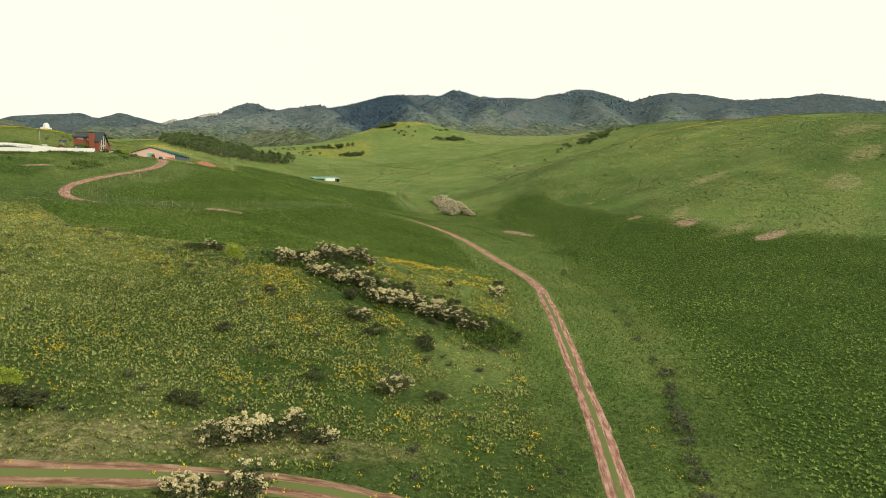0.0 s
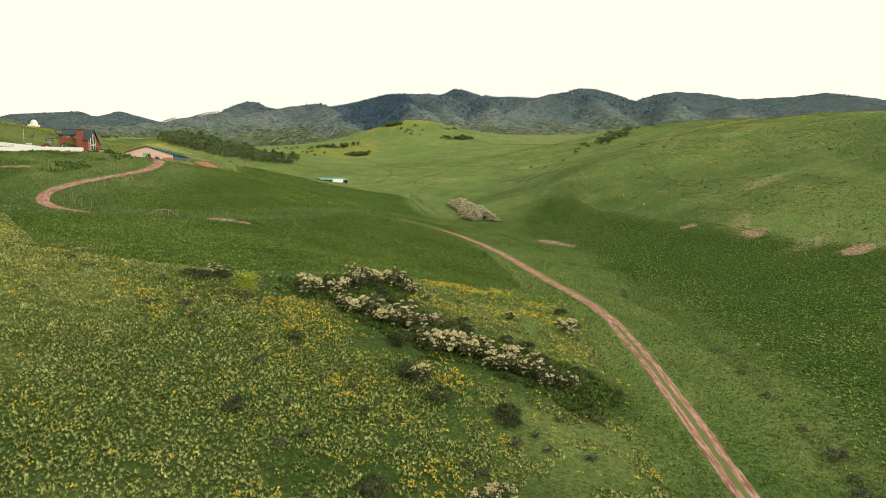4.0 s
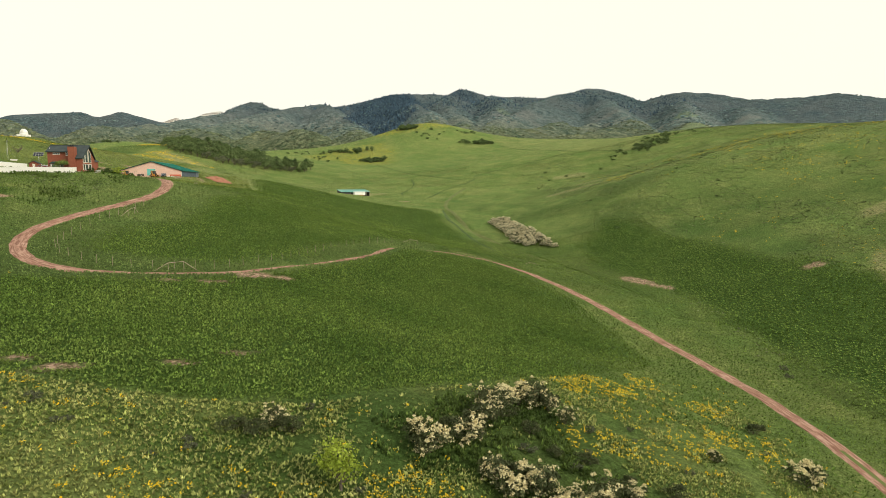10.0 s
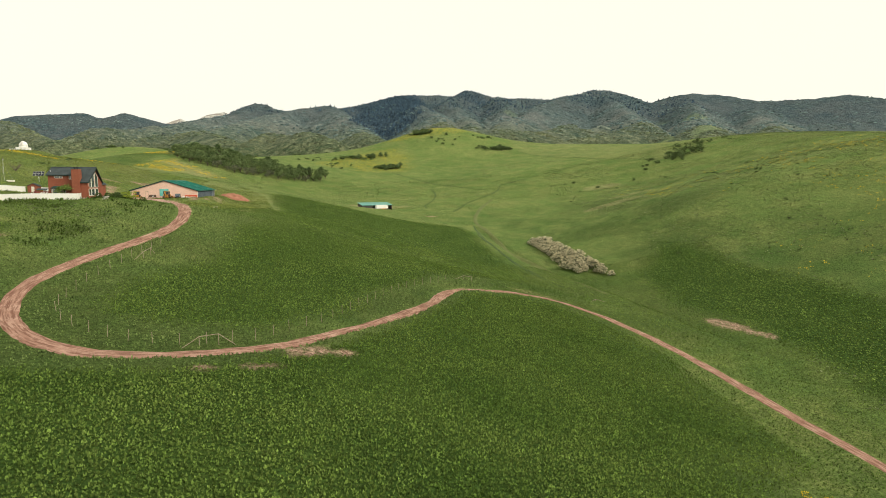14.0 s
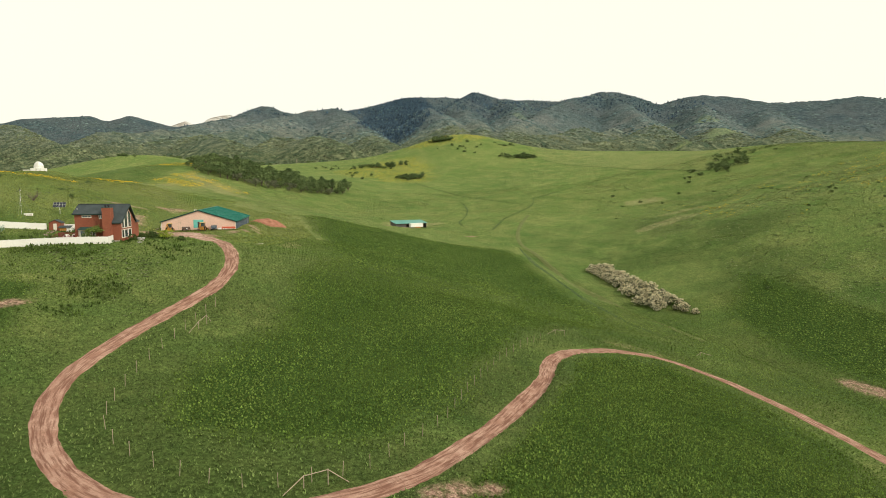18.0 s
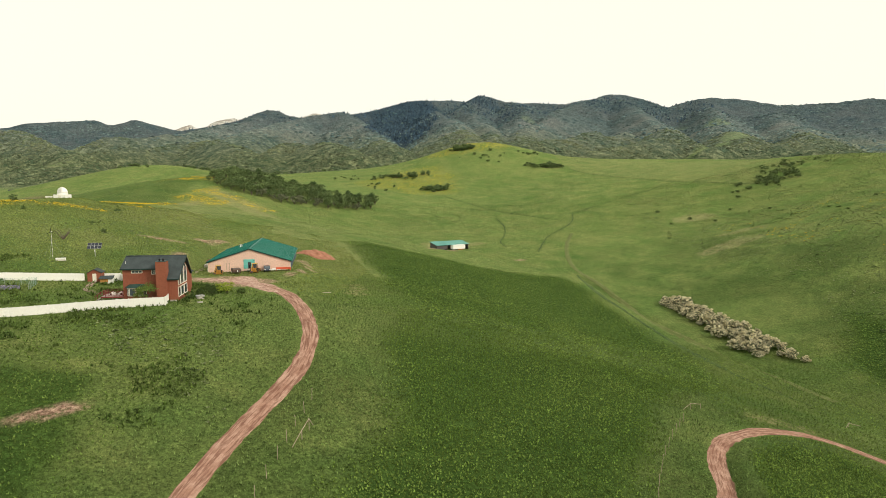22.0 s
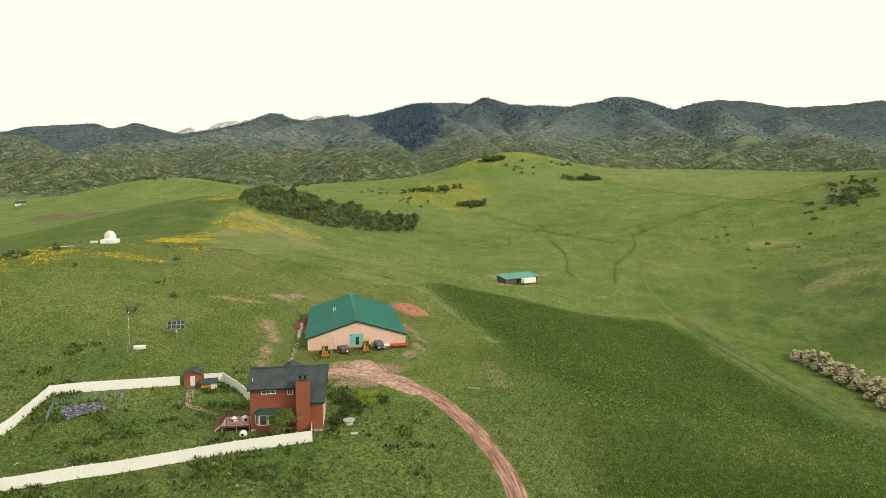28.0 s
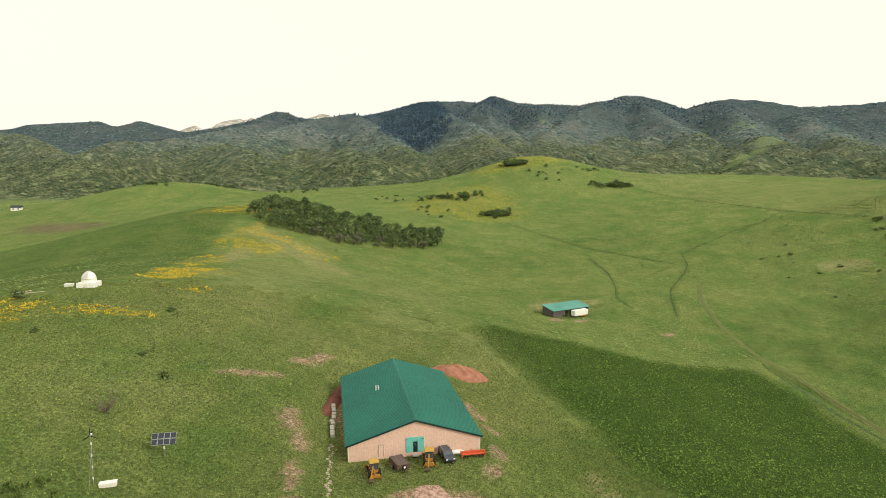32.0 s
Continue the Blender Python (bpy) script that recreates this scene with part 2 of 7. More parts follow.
def land(x, y):
    """The height of the ground."""
    x, y = np.asarray(x, float), np.asarray(y, float)
    z = PLAIN[0] + PLAIN[1] * np.clip(x, -900, 900) + PLAIN[2] * np.clip(y, -300, 1300)
    for east, north, spread, height in LAND_FOREGROUND + LAND_ROAD + LAND_HOUSE + LAND_VALLEY:
        z = z + height * np.exp(-((x - east) ** 2 + (y - north) ** 2) / (2 * spread**2))
    # two rounded knolls and the gully beside the road
    z = z + 9 * np.exp(-((x + 62) ** 2 + (y - 925) ** 2) / (2 * 45**2)) + 20 * np.exp(-((x + 452) ** 2 + (y - 850) ** 2) / (2 * 58**2)) + 11 * np.exp(-((x + 555) ** 2 + (y - 850) ** 2) / (2 * 60**2)) - 6 * np.exp(-((x + 395) ** 2 + (y - 950) ** 2) / (2 * 45**2))
    z = z - 1.1 * np.exp(-((near_line(x, y, GULLY) / 1.8) ** 2)) * (rough(x, y, 14, 2, 90) + 0.4)
    for side, line in BANKS:
        z = z + bank_rise(x, y, side, line)
    # levelled yards cut into the slope
    for east, north, a, b, turn, level, soft in YARDS:
        c, s_ = math.cos(radians(turn)), math.sin(radians(turn))
        dx, dy = c * (x - east) + s_ * (y - north), c * (y - north) - s_ * (x - east)
        off = np.hypot(np.maximum(np.abs(dx) - a, 0), np.maximum(np.abs(dy) - b, 0))
        keep = band(off, 0, soft)
        z = z * keep + level * (1 - keep)
    # gentle lumps of the meadows
    z = z + 0.7 * (rough(x, y, 23, 3, 3) - 0.5) + 0.25 * (rough(x, y, 5.5, 2, 9) - 0.5)
    # foothills and the far range
    u = x / np.maximum(y, 200)
    cu, ce = np.array(CREST).T
    du, dd = np.array(CREST_DISTANCE).T
    top, far = np.interp(u, cu, ce), np.interp(u, du, dd)
    begin = np.interp(u, [-1.2, -0.5, -0.1, 0.2, 0.6, 1.2], [1250, 1350, 1250, 1200, 1250, 1300])
    s = (y - begin) / (far - begin)
    up = np.clip(s, 0, 1)
    rise = top * far - 62
    profile = 0.10 * up + 0.90 * up**2.8
    fall = np.clip(s - 1, 0, 2)
    profile = np.where(s > 1, 1 - 0.9 * fall, profile)
    mid = np.clip(4 * up * (1 - up), 0, 1)
    body = z + rise * profile * band(y, 1000, 1500)
    # spurs run down from the crests, with gullies between them
    wx, wy = x + 70 * (rough(x, y, 240, 3, 51) - 0.5), y + 110 * (rough(x, y, 240, 3, 52) - 0.5)
    top_of = np.full(np.shape(x), -500.0)
    far_off = y > 1050
    for spur in SPURS_WEST + SPURS_MIDDLE + SPURS_EAST:
        top_of[far_off] = np.maximum(top_of[far_off], tent(wx[far_off], wy[far_off], spur))
    small = ridged(x - 0.2 * y, y * 0.45, 230, 4, 33) - 0.5
    lumps = ridged(x + 0.15 * y, y * 0.55, 95, 3, 71) - 0.5
    hills = np.logaddexp(body / 9, (top_of + 2) / 9) * 9 + band(y, 1150, 1500) * (0.25 + 0.75 * mid) * (44 * small + 17 * lumps)
    # bare high peaks behind the range
    peak = np.maximum.reduce([top_ - 0.62 * np.sqrt((x - e) ** 2 + 0.25 * (y - n) ** 2) for e, n, top_ in PEAKS]) + 60 * (ridged(x, y, 160, 4, 81) - 0.5)
    hills = np.where(y > 4250, np.maximum(hills, peak), hills)
    return np.where(y > 1050, z + (hills - z) * band(y, 1050, 1250), z)


def inside(x, y, ring):
    """Whether points lie in a ring of corners, as 0 or 1."""
    hit = np.zeros(np.shape(x), bool)
    for (x0, y0), (x1, y1) in zip(ring, ring[1:] + ring[:1]):
        if y0 != y1:
            hit ^= ((y0 > y) != (y1 > y)) & (x < (x1 - x0) * (y - y0) / (y1 - y0) + x0)
    return hit.astype(float)


def near_line(x, y, line):
    """The distance to a line of points."""
    best = np.full(np.shape(x), 1e9)
    for (x0, y0), (x1, y1) in zip(line, line[1:]):
        dx, dy = x1 - x0, y1 - y0
        t = np.clip(((x - x0) * dx + (y - y0) * dy) / (dx * dx + dy * dy), 0, 1)
        best = np.minimum(best, np.hypot(x - x0 - t * dx, y - y0 - t * dy))
    return best


def spot(x, y, east, north, a, b, turn=0.0, seed=0):
    """A patch with a ragged rim: 1 inside, 0 outside."""
    c, s = math.cos(radians(turn)), math.sin(radians(turn))
    dx, dy = x - east, y - north
    r = np.hypot((c * dx + s * dy) / a, (c * dy - s * dx) / b)
    out, near = np.zeros(np.shape(x)), r < 1.75
    out[near] = band(1.25 - r[near] + 0.9 * (rough(x[near], y[near], min(a, b) * 1.3 + 1, 4, seed) - 0.5), 0.05, 0.45)
    return out


def smooth_line(points, step=2.0):
    """A line through the points, rounded, with even steps."""
    p = [Vector((*q, 0)) for q in points]
    p = [2 * p[0] - p[1]] + p + [2 * p[-1] - p[-2]]
    fine = []
    for a, b, c, d in zip(p, p[1:], p[2:], p[3:]):
        for k in range(12):
            t = k / 12
            fine.append(0.5 * (2 * b + (c - a) * t + (2 * a - 5 * b + 4 * c - d) * t * t + (3 * b - a - 3 * c + d) * t**3))
    fine.append(p[-2])
    out, left = [fine[0]], step
    for a, b in zip(fine, fine[1:]):
        gone, length = 0.0, (b - a).length
        while length - gone >= left:
            gone += left
            out.append(a.lerp(b, gone / length))
            left = step
        left -= length - gone
    return [(q.x, q.y) for q in out]


ROAD = smooth_line([(17, 36), (20, 64), (21.5, 78), (23, 98), (24.5, 122), (26, 148), (27, 165), (25.5, 186), (21, 205), (12, 233), (1, 254),
                    (-8, 266), (-19, 272), (-32, 268), (-43.5, 259), (-50, 249), (-54, 236), (-60, 223), (-66, 211), (-74, 198), (-81, 190.5),
                    (-88, 185.5), (-95, 182.3), (-102, 181.3), (-109, 182.5), (-117, 187), (-124, 194), (-128.8, 203), (-130.2, 211),
                    (-129.3, 222), (-127, 236), (-125, 250), (-125.3, 260), (-127.5, 270), (-132, 281), (-138.5, 292), (-145, 298.5), (-150, 302)])
LOW_TRACK = smooth_line([(-420, 10), (-300, 22), (-200, 34), (-130, 38), (-90, 42), (-60, 47), (-41, 51.5), (-29, 54.5), (-19, 56.5), (-10, 57), (2, 55), (16, 50)])
APRON = smooth_line([(-141, 293), (-147, 299.5), (-153, 303), (-159, 303), (-166, 300.5)])

GARDEN_PATH = [(-184.8, 289.0), (-183.6, 286), (-182.5, 283.1), (-180.9, 279.3), (-178.3, 277.9), (-174.6, 276.0)]
BED = [(-200.0, 273.6), (-194.7, 277.6), (-192.7, 275.0), (-196.5, 270.1)]
GULLY = [(33, 80), (39, 105), (42, 130), (43, 160), (41, 190), (46, 203), (47, 216), (42, 224), (32, 230), (31, 246), (22, 269), (11, 311), (-1, 337), (-14, 361), (-24, 403), (-33, 439)]
CREEKS = [[(-62.5, 605), (-59.3, 580), (-60, 560), (-62.5, 544), (-66, 528), (-63.4, 508)], [(-4.6, 604), (-9, 582), (-20, 562), (-33, 542), (-40, 520), (-46, 497)],
          [(34, 821), (59, 760), (90, 676), (115, 638), (138, 604)], [(88, 664), (70, 650), (48, 640), (20, 622), (-4.6, 604)], [(-107, 718), (-62, 635), (-38, 608), (-15, 585)]]
VALLEY_TRACK = smooth_line([(8, 305), (3, 320), (-4, 340), (-10, 355), (-15, 368), (-20, 384), (-23, 404), (-27, 429), (-32, 455), (-31, 482), (-25, 518), (-16, 548)])

FIELD_HOLLOW = [(-122, 176), (-83, 132), (-73, 131), (-61, 130), (-50, 133), (-38, 141), (-25, 153), (-6, 171), (14, 190), (8, 228), (0, 246), (-10, 259),
                (-19, 265), (-31, 262), (-41, 254), (-46, 246), (-50, 234), (-57, 220), (-64, 206), (-73, 192), (-80, 184), (-90, 178), (-102, 174), (-112, 174)]
FIELD_LOOP = [(-112, 195), (-117, 202), (-117, 216), (-113.5, 234), (-112, 250), (-115, 276), (-111, 311), (-126, 355), (-149, 417), (-140, 434), (-124, 434), (-106, 432), (-84, 430),
              (-70, 433), (-54, 438), (-41, 441), (-30, 415), (-25, 385), (-20, 353), (-17, 325), (-20, 300), (-36, 284), (-50, 268), (-56, 252), (-63, 230), (-70, 212), (-80, 200), (-94, 193)]
FIELD_EAST = [(23, 336), (43, 364), (61, 345), (68, 311), (82, 270), (92, 247), (106, 220), (140, 205), (190, 190), (260, 175), (260, 40), (90, 20), (36, 50), (36, 81), (41, 103),
              (43, 126), (43, 151), (42, 185), (40, 206), (34, 240), (30, 267), (22, 305)]
CROP_RIM = [(-2, 178), (14, 192), (11, 212), (6, 232), (-2, 250)]
LIT_CROP_CREST = [(-118, 305), (-104, 292), (-91, 300), (-67, 312), (-45, 318)]
LIT_SLOPE = [(-150, 329), (-134, 320), (-120, 310), (-121, 288), (-120, 262)]
THICKET_LINE = [(-36, 132), (-24, 142), (-22, 126), (-10, 120), (8, 113)]
PALE_FIELD = [(36, 818), (60, 756), (90, 678), (114, 640), (136, 606), (190, 640), (190, 780), (120, 900), (30, 930)]
BARN_SLOPE = [(-262, 330), (-256, 385), (-262, 470), (-282, 575), (-230, 570), (-150, 500), (-118, 420), (-120, 330), (-128, 290), (-170, 292), (-215, 290)]
FIELD_RIDGE = [(-258, 385), (-262, 470), (-284, 575), (-292, 625), (-330, 640), (-420, 560), (-430, 420), (-330, 370)]
FIELD_SLOPE = [(-160, 206), (-142, 206), (-146, 222), (-150, 240), (-190, 238), (-230, 220), (-230, 180), (-170, 176)]


def axis(points):
    """Grid lines: (from, to, step) runs, end to end."""
    out = []
    for a, b, step in points:
        out += list(np.linspace(a, b, max(1, round((b - a) / step)), endpoint=False))
    return np.array(out + [points[-1][1]])


GX = axis([(-4600, -2400, 60), (-2400, -900, 28), (-900, -450, 12), (-450, -240, 4), (-240, 60, 1.5), (60, 260, 3.2), (260, 450, 7), (450, 900, 14), (900, 2400, 28), (2400, 4600, 60)])
GY = axis([(-260, 20, 9), (20, 60, 2.2), (60, 330, 1.5), (330, 480, 2.2), (480, 720, 4), (720, 1000, 7), (1000, 1500, 12), (1500, 2600, 18), (2600, 4300, 26), (4300, 4800, 80)])


def mesh_of(name, verts, faces, smooth=True):
    """A mesh from arrays: faces all with the same number of corners."""
    me = bpy.data.meshes.new(name)
    n, k = faces.shape
    me.vertices.add(len(verts))
    me.vertices.foreach_set("co", np.ascontiguousarray(verts, np.float32).ravel())
    me.loops.add(n * k)
    me.loops.foreach_set("vertex_index", np.ascontiguousarray(faces, np.int32).ravel())
    me.polygons.add(n)
    me.polygons.foreach_set("loop_start", np.arange(0, n * k, k, dtype=np.int32))
    me.polygons.foreach_set("use_smooth", np.full(n, smooth))
    me.update(calc_edges=True)
    return me


def valley_shade(x, y):
    """The valley floor darkened by painted shade and lush growth, 0 to 1."""
    return band(78 - np.hypot((x - 32) / 1.05, (y - 425) / 1.85), 0, 40)


def cover(x, y):
    """What grows where: crop, bare earth, dry grass, bloom, brush and conifers, each 0 to 1; some layers also carry
    painted light, shade or haze.
    """
    wob_x, wob_y = x + 2.5 * (rough(x, y, 9, 3, 5) - 0.5), y + 2.5 * (rough(x, y, 9, 3, 6) - 0.5)
    crop = np.zeros(np.shape(x))
    for ring, soft in ((FIELD_HOLLOW, 3.0), (FIELD_LOOP, 9.0), (FIELD_EAST, 11.0), (FIELD_RIDGE, 6.0), (FIELD_SLOPE, 5.0)):
        hit = inside(wob_x, wob_y, ring)
        hit[hit > 0] = near_line(wob_x[hit > 0], wob_y[hit > 0], ring + ring[:1])
        crop = np.maximum(crop, (0.5 if ring is FIELD_RIDGE else 1.0) * band(hit + 0.9 * soft * (rough(x, y, 17, 4, 26) - 0.5) * (hit > 0), 0, soft))
    # crop thins on the crest, which also paints the light caught there
    crest = np.exp(-((near_line(x, y, LIT_CROP_CREST) / 13) ** 2)) * (0.55 + 0.7 * rough(x, y, 22, 3, 27))
    rim = np.exp(-((near_line(x, y, CROP_RIM) / 9) ** 2)) * (0.5 + 0.8 * rough(x, y, 14, 3, 24))
    crop = crop * (1 - 0.62 * np.clip(crest, 0, 1)) * (1 - 0.8 * np.clip(rim, 0, 1))
    bare = np.zeros(np.shape(x))
    for k, (e, n, a, b, turn) in enumerate(BARE):
        bare = np.maximum(bare, spot(x, y, e, n, a, b, turn, k))
    dry = np.zeros(np.shape(x))
    for k, (e, n, a, b, turn) in enumerate(DRY):
        dry = np.maximum(dry, spot(x, y, e, n, a, b, turn, 30 + k))
    # pale upper field, the light on it mixed in as dry colour
    dry = np.maximum(dry, 0.30 * inside(x, y, PALE_FIELD))
    # sunlight on the barn slope, painted with the dry grass colour
    sunny = inside(x, y, BARN_SLOPE)
    sunny[sunny > 0] = band(near_line(x[sunny > 0], y[sunny > 0], BARN_SLOPE + BARN_SLOPE[:1]), 0, 30)
    dry = np.maximum(dry, 0.45 * sunny * band(rough(x, y, 30, 4, 25), 0.2, 0.6))
    bloom = np.zeros(np.shape(x))
    for k, (e, n, a, b, turn) in enumerate(BLOOM):
        bloom = np.maximum(bloom, spot(x, y, e, n, a, b, turn, 60 + k))
    brush = band(y + 160 * (rough(x, y, 190, 4, 12) - 0.5), 1120, 1270)
    u = x / np.maximum(y, 200)
    conifer = band(y, 2100, 2500) * band(0.062 - np.abs(u + 0.108 + 0.09 * (rough(x, y, 260, 5, 2) - 0.5)), -0.02, 0.03)
    conifer = np.maximum(conifer, 0.8 * band(y, 2600, 3000) * band(rough(x, y, 420, 4, 14), 0.56, 0.66) * band(0.2 - np.abs(u - 0.06), 0, 0.05))
    # far slopes take part of this layer too, for its haze blue
    conifer = np.maximum(conifer, 0.6 * band(y + 500 * (rough(x, y, 420, 4, 16) - 0.5), 2300, 3000))
    lush = 0.75 * np.exp(-((near_line(x, y, GULLY) / 2.6) ** 2)) * band(rough(x, y, 9, 3, 91), 0.25, 0.6)
    for line in CREEKS:
        lush = np.maximum(lush, 0.8 * np.exp(-((near_line(x, y, line) / 1.3) ** 2)) * band(rough(x, y, 16, 3, 92), 0.25, 0.55))
    # dark sward of the near slope and lower meadow, shade between its plants painted in
    shaded_sward = np.interp(y + 60 * (rough(x, y, 55, 3, 94) - 0.5), [0, 150, 200, 330, 410], [0.95, 0.95, 0.75, 0.5, 0.0])
    # paler along the lit slope, to paint in the light falling there
    shaded_sward = shaded_sward * (1 - 0.8 * band(x, -14, 6) * band(y, 60, 110) * band(-y, -270, -230)) * (1 - 0.8 * np.exp(-((near_line(x, y, LIT_SLOPE) / 9) ** 2)))
    shaded_sward = shaded_sward * (1 - 0.75 * band(-x, 120, 138) * band(y, 195, 230))
    hollow = valley_shade(x, y)
    # the valley floor's shade goes into the ground colour here
    shaded_sward = np.maximum(shaded_sward, 0.7 * hollow * band(rough(x, y, 30, 5, 28), 0.28, 0.62))
    shaded_sward = shaded_sward * (1 - 0.7 * band(-x, 178, 215) * band(y, 270, 320))
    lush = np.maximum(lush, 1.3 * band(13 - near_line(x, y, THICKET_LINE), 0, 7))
    lush = np.maximum(0.7 * lush, shaded_sward * band(0.3 * rough(x, y, 2.6, 3, 95) + 0.7 * rough(x, y, 24, 4, 96), 0.20, 0.58)) * (1 - crop)
    pale = np.zeros(np.shape(x))
    for k, (e, n, a, b, turn) in enumerate(PASTURES):
        pale = np.maximum(pale, spot(x, y, e, n, a, b, turn, 110 + k))
    brush = brush * (1 - 0.5 * pale * (y > 1000))
    plough = np.zeros(np.shape(x))
    for k, (e, n, a, b, turn) in enumerate(PLOUGHED):
        plough = np.maximum(plough, spot(x, y, e, n, a, b, turn, 130 + k))
    snow = band(y, 4200, 4300)
    return crop, bare, dry, bloom, brush, conifer, lush, plough, snow


# bare earth: east, north, half-length, half-width, turn
BARE = [(-72.5, 190, 3.8, 2.2, 35), (-67.5, 192.5, 2.2, 1.1, 35), (-77.5, 182, 3.0, 0.7, 25), (-84, 179, 2.2, 0.6, 20), (-77, 134.5, 3.2, 1.1, 10), (-83, 136, 2.0, 0.7, 0), (-66, 139, 2.2, 0.7, 10),
        (-60, 146, 2.0, 0.6, 20), (32, 266, 9, 3.0, -62), (37, 257, 4, 1.8, -50), (94, 228, 6, 3.2, 40), (114, 205, 7, 3, 30), (82, 250, 3.5, 2, 0),
        (-153, 226.5, 5, 1.4, 35), (-196.5, 346.5, 7.5, 1.3, 32), (-188.5, 363, 3.5, 1.8, 40), (-185, 369, 2.6, 1.6, 30), (-183, 331, 2.2, 5.0, 20), (-179, 323, 1.5, 3.6, 15), (-177.5, 311.5, 1.2, 4.2, 12),
        (-176, 303.5, 1.0, 2.6, 0), (-174.5, 345, 2.6, 15, 12), (-149, 348, 2.2, 1.6, 20), (-146.5, 344.5, 1.8, 2.6, 20), (-143.4, 338.4, 2.2, 1.5, 0), (-143.4, 325.5, 1.3, 4.2, 10), (-144.8, 318.5, 1.4, 2.2, 0),
        (-155, 307, 8, 5, 20), (-151, 299.5, 7, 4, 40), (-161, 301, 6, 3.5, 0), (-60, 470, 4, 1.6, 40), (-108, 470, 6, 2.0, 50), (-96, 476, 6, 1.6, 50)]
DRY = [(-243, 549, 36, 5, -25), (50, 470, 22, 6, 30), (70, 560, 14, 8, 0), (-28, 62, 26, 3.2, 12), (-60, 52, 24, 3.4, 8), (-24, 277, 8, 2.2, -10), (104, 213, 12, 3, 30), (165, 245, 9, 6, 30), (215, 312, 14, 8, 30), (126, 285, 10, 4, 20), (190, 270, 12, 5, 30),
       (-235, 533, 55, 9, -50), (-256, 500, 6, 30, 8), (-96, 512, 26, 5, 30), (96, 240, 14, 3, 60), (-125, 316, 3, 10, 8), (60, 470, 16, 5, 20), (75, 500, 14, 4, 0)]
BLOOM = [(-246, 438, 16, 9, 0), (-234, 360, 13, 4, 30), (-250, 553, 26, 4, -25), (-225, 541, 14, 4, -15), (-250, 426, 13, 16, 0), (-260, 472, 9, 26, 10), (-262, 530, 15, 18, 20), (-235, 400, 8, 6, 0), (-270, 556, 7, 22, 0), (-235, 545, 22, 6, -50), (-258, 342, 12, 20, 0),
         (-150, 790, 60, 50, 20), (-75, 905, 45, 30, 0),  (-300, 620, 30, 20, 0), (-120, 740, 30, 20, 0)]
# open pasture among the brush, and ploughed earth
PASTURES = [(285, 1300, 60, 18, 10), (369, 1390, 55, 20, 60), (440, 1490, 30, 60, -30), (520, 1600, 28, 90, -30), (620, 1760, 26, 90, -32), (747, 1950, 36, 120, -30), (965, 2550, 45, 150, -10), (913, 2950, 40, 170, 10), (220, 2600, 30, 80, 0), (-1028, 1430, 110, 34, 0), (102, 1180, 60, 24, 0), (-700, 1180, 200, 22, 0)]
PLOUGHED = [(-452, 668, 62, 20, -38), (-351, 899, 34, 10, 0)]


